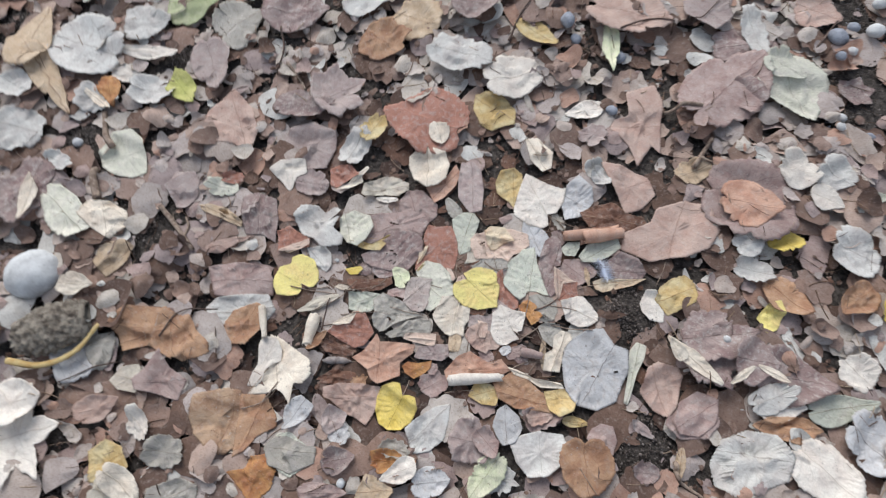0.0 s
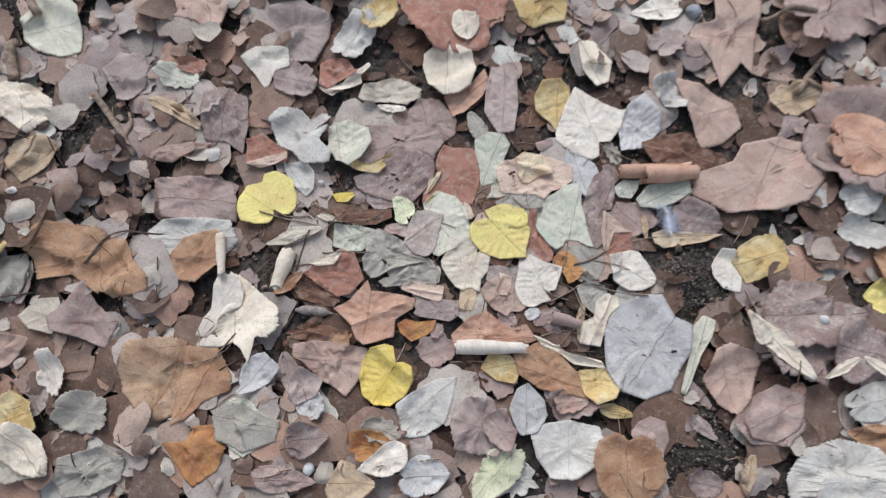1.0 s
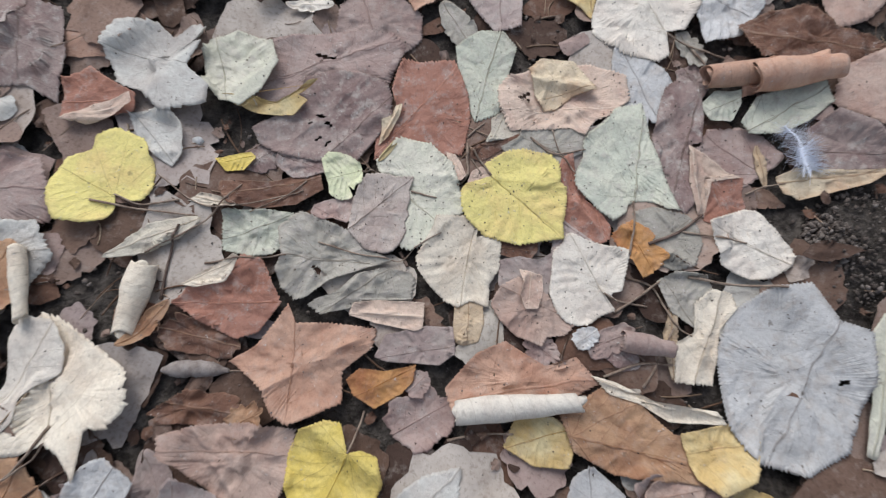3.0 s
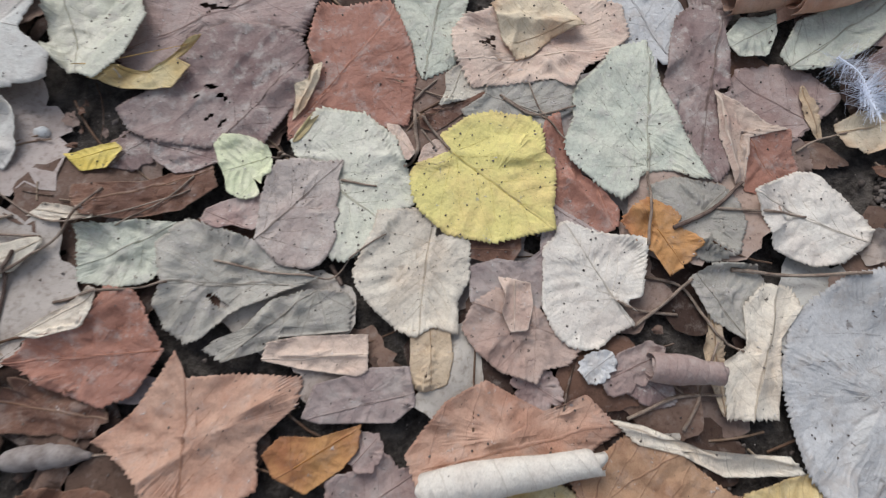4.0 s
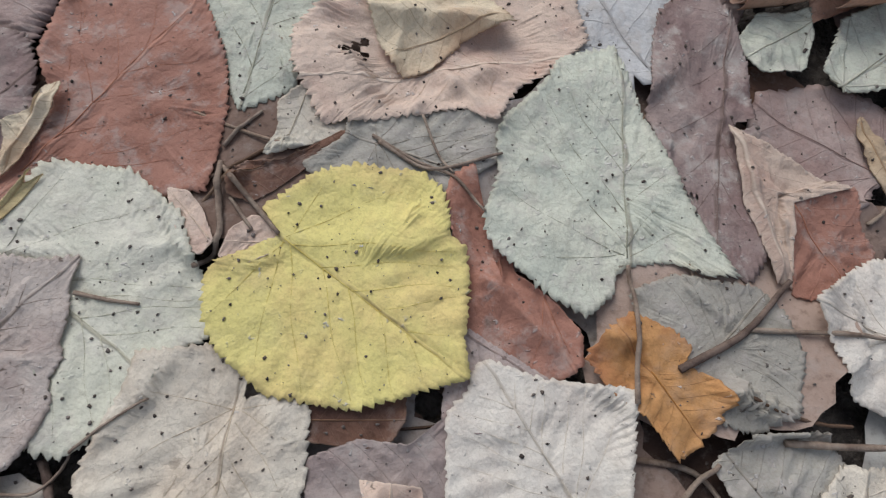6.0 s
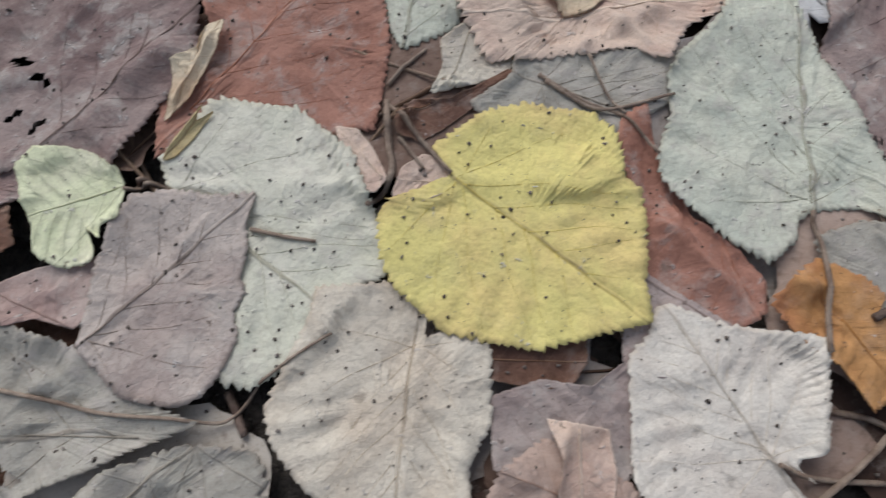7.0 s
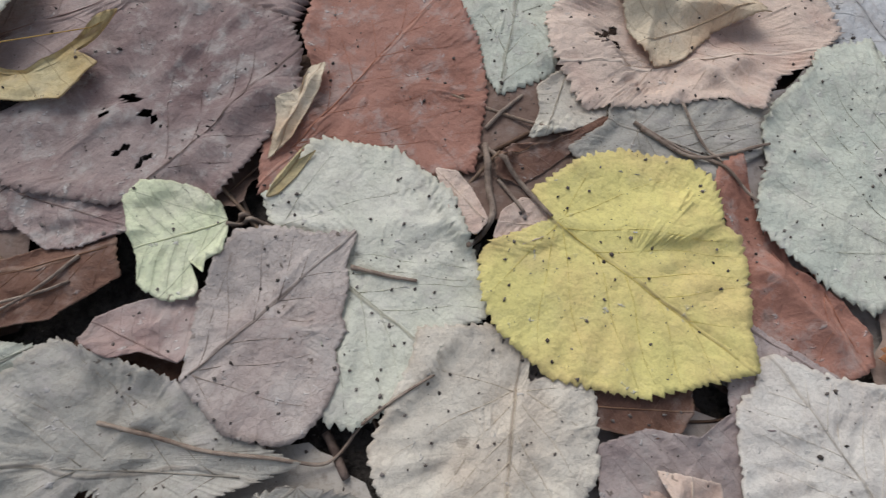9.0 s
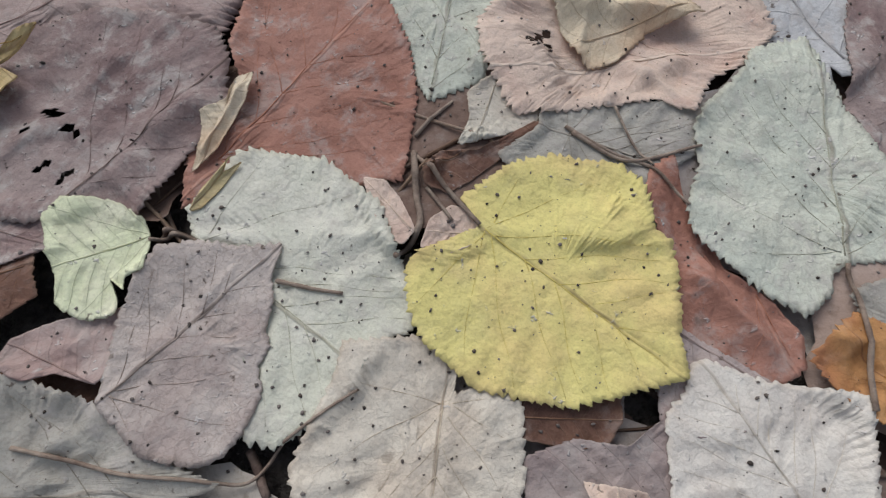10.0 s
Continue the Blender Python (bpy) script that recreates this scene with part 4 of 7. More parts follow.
leaf("ovate", (-0.3948, 0.4095), (-0.2817, 0.4256), 0.0848, "mauve")
leaf("maple", (-0.2694, 0.2460), (-0.1988, 0.2991), 0.1008, "mauvepale")
leaf("torn", (-0.1111, 0.3788), (-0.0055, 0.3487), 0.0770, "whitegrey")
leaf("ovate", (-0.2679, 0.4521), (-0.1825, 0.4642), 0.0738, "whitegrey")
leaf("torn", (-0.6421, 0.2033), (-0.5796, 0.2230), 0.0554, "whitegrey")
leaf("torn", (0.2836, 0.1987), (0.3333, 0.2244), 0.0415, "tan")
leaf("torn", (-0.2036, 0.1487), (-0.1805, 0.2157), 0.0421, "whitegrey")
leaf("torn", (-0.1813, 0.1920), (-0.1582, 0.2366), 0.0363, "tanyellow")
leaf("torn", (-0.1345, -0.2343), (-0.1310, -0.2067), 0.0333, "coolgrey")
leaf("torn", (-0.1954, -0.2206), (-0.1818, -0.1901), 0.0399, "mauve")
leaf("lance", (-0.1740, -0.1772), (-0.1510, -0.2164), 0.0217, "mauvepale")
leaf("torn", (0.1446, 0.2345), (0.1735, 0.2719), 0.0410, "mauvepale")
leaf("torn", (0.3633, 0.0730), (0.4156, 0.0653), 0.0401, "whitegrey")
leaf("ovate", (-0.1793, -0.1836), (-0.2024, -0.2289), 0.0314, "coolgrey")
leaf("torn", (0.0345, -0.1922), (0.0649, -0.2172), 0.0289, "mauvepink")
leaf("torn", (-0.3927, 0.0891), (-0.3440, 0.0828), 0.0295, "palegreen")
leaf("lance", (-0.0463, 0.1214), (-0.0160, 0.0826), 0.0203, "palegrey")
leaf("torn", (0.0286, -0.0925), (0.0479, -0.1038), 0.0188, "mauvepink")
leaf("torn", (0.1119, 0.1174), (0.1272, 0.0940), 0.0175, "palegrey")
leaf("lance", (-0.1933, -0.0323), (-0.1476, -0.0367), 0.0075, "cream")
leaf("lance", (-0.1671, -0.0459), (-0.2261, -0.0768), 0.0177, "pale")
leaf("torn", (-0.0870, -0.2439), (-0.0308, -0.2432), 0.0302, "orange")
leaf("linden", (0.0654, -0.2240), (0.0364, -0.2702), 0.0382, "palelime")
leaf("linden", (0.1683, -0.1923), (0.1785, -0.2560), 0.0678, "orangebrown")
leaf("linden", (0.4948, -0.1247), (0.5498, -0.1692), 0.0730, "coolgrey")
leaf("ovate", (0.3798, -0.1196), (0.4443, -0.1047), 0.0330, "white")
leaf("ovate", (0.4406, -0.1156), (0.5302, -0.0887), 0.0407, "greygreen")
leaf("torn", (0.4991, -0.0359), (0.5326, -0.0694), 0.0495, "white")
leaf("linden", (0.4309, 0.2334), (0.4865, 0.2169), 0.0622, "white")
leaf("linden", (0.4866, 0.2357), (0.5338, 0.2080), 0.0585, "whitegrey")
leaf("lance", (0.5224, 0.1908), (0.5925, 0.2118), 0.0271, "greygreen")
leaf("linden", (0.4465, 0.4123), (0.4869, 0.3123), 0.1143, "palegreen", cup=.3)
leaf("ovate", (0.0254, 0.4501), (0.1008, 0.4058), 0.0406, "tanyellow")
leaf("linden", (-0.4692, 0.3326), (-0.4245, 0.2465), 0.0690, "mauvepale")
leaf("linden", (-0.4492, 0.3623), (-0.4026, 0.4220), 0.0928, "palegrey")
leaf("ovate", (-0.5621, 0.4092), (-0.4657, 0.4254), 0.0949, "green")
leaf("linden", (-0.6175, 0.2942), (-0.7410, 0.3208), 0.1149, "whitegrey")
leaf("ovate", (-0.6213, 0.3521), (-0.5354, 0.3703), 0.0755, "whitegrey")
leaf("lance", (-0.6196, 0.3077), (-0.4971, 0.3057), 0.0293, "white")
leaf("ovate", (-0.6101, 0.2537), (-0.5819, 0.1984), 0.0364, "orange")
leaf("acer", (-0.5545, -0.2943), (-0.4786, -0.2597), 0.1222, "white")
leaf("lance", (0.1107, -0.0600), (0.1130, -0.1075), 0.0093, "tan")
leaf("linden", (-0.3980, -0.3223), (-0.3509, -0.3274), 0.0474, "pale")
leaf("linden", (0.3534, 0.1709), (0.4141, 0.1567), 0.0651, "orangepink")
leaf("linden", (0.3677, 0.0996), (0.4035, 0.1141), 0.0381, "whitegrey")
leaf("maple", (0.5345, 0.3815), (0.5972, 0.4011), 0.0530, "mauve")
leaf("ovate", (-0.0858, 0.4646), (-0.0044, 0.4639), 0.0845, "mauve")
leaf("lance", (-0.6454, 0.0904), (-0.6297, -0.0182), 0.0270, "cream")
leaf("ovate", (0.1540, 0.2057), (0.1830, 0.1756), 0.0327, "whitegrey")
leaf("lance", (0.2569, -0.1708), (0.2164, -0.1477), 0.0147, "mauvepale")
leaf("lance", (0.2895, -0.1742), (0.2871, -0.2154), 0.0137, "tan")
leaf("linden", (0.3789, -0.1126), (0.4278, -0.0856), 0.0358, "whitegrey")
leaf("torn", (-0.3732, 0.1028), (-0.3418, 0.1021), 0.0232, "rust")
leaf("ovate", (0.1622, 0.1943), (0.1893, 0.1679), 0.0293, "whitegrey")
leaf("torn", (0.0956, -0.1714), (0.1296, -0.1606), 0.0208, "pinkbrown")
leaf("torn", (-0.1298, -0.1619), (-0.1098, -0.1494), 0.0189, "orangebrown")
leaf("lance", (-0.1960, -0.1268), (-0.1745, -0.0958), 0.0125, "orangebrown")
leaf("lance", (0.2614, -0.0410), (0.3363, -0.0972), 0.0219, "cream")
leaf("lance", (0.3418, -0.0943), (0.3769, -0.0643), 0.0102, "cream")
leaf("lance", (0.3769, -0.0643), (0.4214, -0.0815), 0.0121, "cream")
leaf("linden", (0.4307, -0.1606), (0.4857, -0.2110), 0.0726, "white")
leaf("linden", (0.5866, 0.0427), (0.5375, 0.0262), 0.0596, "yellowdeep")
leaf("linden", (0.3546, 0.1679), (0.4250, 0.1555), 0.0772, "orangepink")
leaf("ovate", (0.4678, 0.1952), (0.5137, 0.1764), 0.0450, "white")
leaf("ovate", (0.4149, 0.4270), (0.4787, 0.3942), 0.0553, "palegreen")
leaf("linden", (-0.0007, 0.3203), (0.0819, 0.3616), 0.0828, "white")
leaf("ovate", (0.1739, 0.4702), (0.1826, 0.3606), 0.0314, "palelime")
leaf("lance", (-0.6392, 0.2236), (-0.5738, 0.1884), 0.0145, "cream")
leaf("ovate", (-0.5458, -0.0868), (-0.4891, -0.0843), 0.0339, "cream", cup=.5)
leaf("linden", (-0.3926, -0.3034), (-0.3464, -0.3326), 0.0345, "cream")
leaf("torn", (-0.4013, -0.2292), (-0.3646, -0.2620), 0.0295, "white")
leaf("lance", (0.1606, 0.0439), (0.1680, 0.0162), 0.0075, "tan")
leaf("torn", (0.3930, 0.5315), (0.4240, 0.4305), 0.0420, "whitegrey")
leaf("ovate", (0.1435, -0.1653), (0.1776, -0.1645), 0.0146, "tanyellow")
leaf("lance", (-0.1480, 0.1040), (-0.1133, 0.1050), 0.0108, "white")
leaf("ovate", (-0.0308, -0.2429), (-0.0704, -0.2642), 0.0293, "white", cup=.5)
leaf("linden", (0.4389, 0.1075), (0.4219, 0.1431), 0.0552, "yellowdeep")
leaf("ovate", (0.1721, 0.3038), (0.1138, 0.2860), 0.0347, "white")
leaf("linden", (-0.0762, 0.2350), (-0.0637, 0.2006), 0.0331, "cream")
leaf("linden", (-0.5033, 0.2639), (-0.4559, 0.2202), 0.0441, "yellowgreen")
leaf("ovate", (-0.5611, -0.2511), (-0.5026, -0.2286), 0.0606, "white")
leaf("ovate", (0.2858, -0.0729), (0.2679, -0.0444), 0.0217, "cream")


# the leaves outlined to fit the camera's view, from the lowest to the topmost, the yellow one last but a few
# Pieces with rib=False are folds, rolls or ends of other leaves, built separately.
leaf("linden", (-0.5660, 0.1030), (-0.5070, 0.1330), 0.0, "palegreen", near=True, centre=(0.537, 0.015), form=[(25, 0.54), (66, 0.65), (103, 0.65), (157, 0.61), (194, 0.55), (235, 0.53), (276, 0.65), (304, 0.74)], wrinkle=1.5, bite=0.04)
leaf("linden", (-0.5350, 0.0400), (-0.5050, -0.0160), 0.0, "cream", near=True, centre=(0.421, -0.014), form=[(3, 0.59), (53, 0.59), (89, 0.48), (156, 0.41), (206, 0.62), (243, 0.61), (306, 0.35)], wrinkle=1.5, bite=0.04)
leaf("ovate", (-0.4700, -0.0150), (-0.5030, -0.0640), 0.0, "tan", near=True, centre=(0.538, -0.112), form=[(33, 0.53), (92, 0.33), (162, 0.52), (197, 0.47), (271, 0.40), (332, 0.44)], wrinkle=2.2, bite=0.05)
leaf("maple", (-0.3930, 0.2260), (-0.3470, 0.1440), 0.0, "pinkbrown", near=True, centre=(0.296, -0.116), form=[(9, 0.74), (49, 0.49), (109, 0.41), (164, 0.69), (224, 0.47), (285, 0.57), (317, 0.42), (353, 0.42)], wrinkle=1.4, bite=0.04)
leaf("linden", (-0.2920, 0.1580), (-0.2250, 0.1980), 0.0, "mauvepale", near=True, centre=(0.446, -0.034), form=[(8, 0.58), (65, 0.52), (115, 0.56), (157, 0.53), (198, 0.52), (236, 0.52), (283, 0.57), (330, 0.50)], wrinkle=2.2, bite=0.05)
leaf("linden", (-0.0240, 0.2960), (0.0430, 0.2560), 0.0, "tanyellow", near=True, centre=(0.468, -0.042), form=[(35, 0.44), (113, 0.43), (168, 0.56), (212, 0.41), (267, 0.41), (303, 0.44), (358, 0.53)], wrinkle=1.5, bite=0.04)
leaf("ovate", (0.0610, 0.2280), (0.0960, 0.1830), 0.0, "cream", near=True, centre=(0.493, 0.103), form=[(5, 0.49), (73, 0.38), (152, 0.49), (197, 0.53), (272, 0.32), (333, 0.54)], wrinkle=1.5, bite=0.04)
leaf("maple", (0.2620, 0.2860), (0.1890, 0.2740), 0.0, "pinkbrown", near=True, centre=(0.410, -0.072), form=[(11, 0.70), (61, 0.62), (79, 1.02), (109, 0.54), (116, 0.79), (170, 0.42), (223, 0.71), (246, 0.98), (288, 0.76), (324, 0.29), (350, 0.54)], wrinkle=1.5, bite=0.04)
leaf("torn", (0.0368, -0.0276), (0.0454, -0.0350), 0.0091, "coolgrey")
leaf("torn", (0.0382, 0.0052), (0.0439, 0.0008), 0.0060, "coolgrey")
leaf("linden", (0.4030, 0.0200), (0.4030, -0.0160), 0.0, "yellow", near=True, centre=(0.400, 0.142), form=[(21, 0.53), (112, 0.54), (153, 0.79), (196, 0.50), (284, 0.55), (336, 0.75)], wrinkle=1.5, bite=0.04)
leaf("linden", (0.3280, -0.1170), (0.2730, -0.1620), 0.0, "mauvepink", near=True, centre=(0.501, 0.036), form=[(18, 0.44), (89, 0.38), (136, 0.46), (174, 0.50), (225, 0.40), (292, 0.40), (338, 0.53)], wrinkle=1.5, bite=0.04)
leaf("ovate", (0.4610, -0.1310), (0.3780, -0.1340), 0.0, "orangebrown", near=True, centre=(0.512, 0.040), form=[(1, 0.53), (44, 0.25), (113, 0.24), (182, 0.51), (219, 0.31), (336, 0.35)], wrinkle=1.5, bite=0.04)
leaf("linden", (0.4210, -0.1740), (0.3250, -0.1730), 0.0, "whitegrey", near=True, centre=(0.536, 0.090), form=[(10, 0.50), (38, 0.56), (67, 0.50), (160, 0.45), (195, 0.55), (228, 0.53), (270, 0.40), (327, 0.42)], wrinkle=1.5, bite=0.04)
leaf("linden", (-0.2930, -0.3040), (-0.3410, -0.3400), 0.0, "palegrey", near=True, centre=(0.490, 0.010), form=[(23, 0.52), (79, 0.35), (141, 0.52), (176, 0.58), (226, 0.41), (310, 0.51), (350, 0.52)], wrinkle=2.2, bite=0.05)
leaf("linden", (-0.3590, -0.1150), (-0.4420, -0.1530), 0.0, "orangebrown", near=True, centre=(0.501, -0.058), form=[(23, 0.50), (68, 0.23), (113, 0.56), (141, 0.65), (172, 0.57), (227, 0.37), (304, 0.57), (332, 0.66)], wrinkle=2.2, bite=0.05)
leaf("linden", (-0.3950, -0.1970), (-0.4370, -0.1920), 0.0, "pale", near=True, centre=(0.499, -0.015), form=[(25, 0.55), (73, 0.42), (136, 0.52), (194, 0.52), (263, 0.48), (328, 0.49)], wrinkle=1.5, bite=0.04)
leaf("maple", (-0.3840, -0.1950), (-0.3410, -0.1860), 0.0, "mauvepink", near=True, centre=(0.273, 0.076), form=[(61, 0.39), (97, 0.94), (146, 0.57), (176, 0.81), (201, 0.74), (243, 0.44), (310, 0.87), (355, 0.80)], wrinkle=1.6, bite=0.05)
leaf("linden", (-0.3890, -0.2820), (-0.4260, -0.3060), 0.0, "tanyellow", near=True, centre=(0.475, 0.025), form=[(30, 0.65), (101, 0.62), (146, 0.70), (204, 0.55), (264, 0.65), (311, 0.68)], wrinkle=2.2, bite=0.05)
leaf("linden", (-0.2320, -0.2810), (-0.2100, -0.3100), 0.0, "orange", near=True, centre=(0.261, 0.209), form=[(26, 0.68), (78, 0.71), (125, 0.81), (166, 0.69), (203, 0.44), (231, 1.01), (271, 0.62), (333, 0.81)], wrinkle=2.2, bite=0.05)
leaf("linden", (-0.2110, -0.2380), (-0.1630, -0.2610), 0.0, "greygreen", near=True, centre=(0.543, -0.041), form=[(10, 0.54), (34, 0.59), (127, 0.47), (161, 0.58), (195, 0.56), (267, 0.44), (312, 0.52)], wrinkle=1.5, bite=0.04)
leaf("linden", (0.1170, -0.2010), (0.1220, -0.2350), 0.0, "whitegrey", near=True, centre=(0.183, -0.050), form=[(16, 0.82), (63, 0.88), (104, 1.03), (125, 1.08), (177, 0.74), (226, 0.87), (255, 1.06), (291, 0.91), (333, 0.94)], veins=True, wrinkle=1.3)
leaf("ovate", (-0.4560, 0.0830), (-0.4090, 0.0490), 0.0, "mauvepale", near=True, centre=(0.471, 0.213), form=[(17, 0.43), (70, 0.43), (104, 0.50), (165, 0.56), (225, 0.44), (303, 0.53), (326, 0.57)], wrinkle=2.2, bite=0.05)
leaf("lance", (-0.3950, 0.0540), (-0.3250, 0.0330), 0.0, "tan", near=True, centre=(0.497, 0.024), form=[(5, 0.47), (81, 0.15), (170, 0.33), (181, 0.54), (197, 0.37), (284, 0.10), (352, 0.51)], wrinkle=1.5, bite=0.04)
leaf("torn", (-0.3140, 0.0860), (-0.3010, 0.0210), 0.0, "mauve", near=True, centre=(0.518, 0.024), form=[(6, 0.45), (28, 0.73), (75, 0.39), (141, 0.50), (191, 0.58), (223, 0.56), (258, 0.41), (324, 0.52)], wrinkle=2.2, bite=0.05)
leaf("lance", (-0.3710, -0.0120), (-0.3110, 0.0200), 0.0, "pinkbrown", near=True, centre=(0.444, -0.021), form=[(3, 0.56), (132, 0.18), (175, 0.48), (190, 0.36), (236, 0.18), (353, 0.41)], wrinkle=1.5, bite=0.04)
leaf("torn", (-0.3490, -0.0520), (-0.2650, -0.0390), 0.0, "mauvepink", near=True, centre=(0.500, 0.006), form=[(0, 0.53), (28, 0.47), (115, 0.34), (158, 0.60), (181, 0.50), (214, 0.47), (269, 0.28), (334, 0.59)], wrinkle=3, bite=0.05)
leaf("linden", (-0.3370, -0.0980), (-0.2530, -0.0750), 0.0, "whitegrey", near=True, centre=(0.486, 0.014), form=[(23, 0.48), (73, 0.26), (148, 0.46), (169, 0.55), (193, 0.49), (236, 0.31), (322, 0.43), (352, 0.54)], wrinkle=2.2, bite=0.05)
leaf("ovate", (-0.2700, 0.0160), (-0.2260, 0.0230), 0.0, "rust", near=True, centre=(0.393, 0.102), form=[(1, 0.60), (63, 0.32), (105, 0.53), (148, 0.57), (227, 0.55), (262, 0.39), (336, 0.64)], wrinkle=2.2, bite=0.05)
leaf("torn", (-0.2650, 0.0050), (-0.2270, 0.0210), 0.0, "pinkcream", near=True, centre=(0.557, -0.017), form=[(15, 0.51), (137, 0.19), (181, 0.62), (208, 0.32), (351, 0.49)], wrinkle=1, bite=0.03, rib=False)
leaf("ovate", (-0.2600, 0.1400), (-0.3100, 0.1260), 0.0, "white", near=True, centre=(0.464, 0.128), form=[(5, 0.44), (48, 0.37), (87, 0.63), (96, 0.58), (135, 0.32), (168, 0.51), (217, 0.58), (302, 0.46), (343, 0.61)], wrinkle=1.5, bite=0.04)
leaf("maple", (-0.2160, 0.0530), (-0.2570, 0.0600), 0.0, "whitegrey", near=True, centre=(0.078, 0.060), form=[(17, 0.78), (50, 0.67), (94, 0.56), (119, 0.90), (155, 1.15), (170, 0.99), (182, 0.53), (220, 0.77), (228, 0.42), (233, 0.94), (254, 0.88), (270, 0.51), (295, 0.75), (331, 1.00), (355, 1.01)], wrinkle=2, bite=0.05)
leaf("linden", (-0.2240, 0.0130), (-0.1930, -0.0150), 0.0, "whitegrey", near=True, centre=(0.470, 0.118), form=[(12, 0.50), (67, 0.37), (125, 0.42), (197, 0.60), (244, 0.36), (304, 0.33), (341, 0.56)], wrinkle=2.2, bite=0.05)
leaf("linden", (-0.2260, -0.0390), (-0.2590, -0.0260), 0.0, "yellow", near=True, centre=(0.332, -0.211), form=[(2, 0.80), (34, 0.83), (60, 0.93), (81, 1.03), (108, 0.88), (129, 0.78), (142, 0.63), (156, 0.37), (164, 0.61), (176, 0.82), (192, 0.92), (222, 0.88), (256, 0.93), (291, 0.92), (317, 0.84), (327, 0.58)], petiole=[(-0.2250, -0.0380), (-0.2080, -0.0420), (-0.1850, -0.0370)], wrinkle=.7, bite=0.03)
leaf("ovate", (-0.1470, -0.0030), (-0.1680, -0.0110), 0.0, "yellowdeep", near=True, centre=(0.482, 0.064), form=[(31, 0.39), (119, 0.33), (179, 0.55), (203, 0.47), (308, 0.28), (338, 0.60)], wrinkle=1, bite=0.03)
leaf("ovate", (-0.2170, 0.1210), (-0.1810, 0.1410), 0.0, "rust", near=True, centre=(0.436, 0.106), form=[(30, 0.49), (77, 0.41), (129, 0.54), (209, 0.59), (232, 0.55), (270, 0.32), (336, 0.64)], wrinkle=2.2, bite=0.05)
leaf("torn", (-0.2070, 0.1080), (-0.1680, 0.1510), 0.0, "cream", near=True, centre=(0.551, -0.104), form=[(6, 0.18), (9, 0.48), (21, 0.49), (163, 0.22), (169, 0.60), (191, 0.30), (309, 0.19)], wrinkle=1, bite=0.03, rib=False)
leaf("ovate", (-0.1690, 0.1090), (-0.1040, 0.1310), 0.0, "pale", near=True, centre=(0.527, 0.044), form=[(3, 0.50), (55, 0.30), (120, 0.26), (162, 0.46), (189, 0.55), (198, 0.50), (220, 0.23), (312, 0.34), (344, 0.49)], wrinkle=2.2, bite=0.05)
leaf("ovate", (-0.1010, 0.1230), (-0.0760, 0.0620), 0.0, "mauvepink", near=True, centre=(0.478, 0.062), form=[(23, 0.41), (56, 0.47), (92, 0.47), (152, 0.50), (187, 0.52), (219, 0.46), (273, 0.45), (294, 0.47), (352, 0.57)], wrinkle=2.2, bite=0.05)
leaf("ovate", (-0.0660, 0.1170), (-0.0330, 0.1640), 0.0, "orangepink", near=True, centre=(0.455, 0.016), form=[(16, 0.67), (32, 0.25), (140, 0.47), (196, 0.55), (217, 0.38), (315, 0.31), (353, 0.54)], wrinkle=1.5, bite=0.04)
leaf("ovate", (-0.0040, 0.1020), (-0.0170, 0.1830), 0.0, "mauvepale", near=True, centre=(0.513, 0.024), form=[(19, 0.50), (62, 0.26), (132, 0.32), (176, 0.52), (201, 0.51), (252, 0.24), (330, 0.39), (354, 0.51)], wrinkle=1.5, bite=0.04)
leaf("linden", (-0.0860, 0.2000), (-0.0750, 0.1290), 0.0, "cream", near=True, centre=(0.492, 0.035), form=[(20, 0.49), (49, 0.46), (92, 0.43), (134, 0.48), (189, 0.50), (240, 0.49), (270, 0.42), (315, 0.44), (353, 0.51)], veins=True, wrinkle=.8)
leaf("linden", (0.1250, 0.1470), (0.1650, 0.1310), 0.0, "coolgrey", near=True, centre=(0.393, 0.093), form=[(18, 0.58), (65, 0.66), (112, 0.85), (151, 0.59), (225, 0.56), (269, 0.90), (310, 0.65)], wrinkle=1.5, bite=0.04)
leaf("linden", (0.0470, 0.1770), (0.0530, 0.1190), 0.0, "tanyellow", near=True, centre=(0.403, -0.102), form=[(9, 0.64), (30, 0.36), (87, 0.35), (136, 0.46), (167, 0.48), (215, 0.43), (264, 0.37), (307, 0.41), (357, 0.46)], wrinkle=1.5, bite=0.04)
leaf("maple", (0.2120, 0.1720), (0.2470, 0.1920), 0.0, "pinkbrown", near=True, centre=(0.166, -0.001), form=[(4, 0.87), (71, 0.78), (115, 1.42), (143, 0.77), (205, 0.64), (235, 1.10), (272, 0.94), (320, 0.99)], wrinkle=2, bite=0.05)
leaf("linden", (0.1020, 0.1120), (0.0650, 0.1740), 0.0, "white", near=True, centre=(0.359, 0.039), form=[(21, 0.48), (82, 0.50), (99, 0.58), (133, 0.57), (164, 0.60), (177, 0.55), (189, 0.34), (211, 0.44), (244, 0.52), (272, 0.65), (303, 0.46), (355, 0.67)], creases=[(0.00, -0.00, 0.94, -0.05, 0.0015, 0.0030)], petiole=[(0.1020, 0.1120), (0.1220, 0.1060), (0.1490, 0.1020)], veins=True, wrinkle=1)
leaf("torn", (0.1930, 0.0420), (0.2410, 0.0450), 0.0, "mauve", near=True, centre=(0.446, 0.099), form=[(41, 0.44), (108, 0.47), (155, 0.50), (205, 0.62), (244, 0.39), (330, 0.58), (351, 0.62)], wrinkle=1.5, bite=0.04)
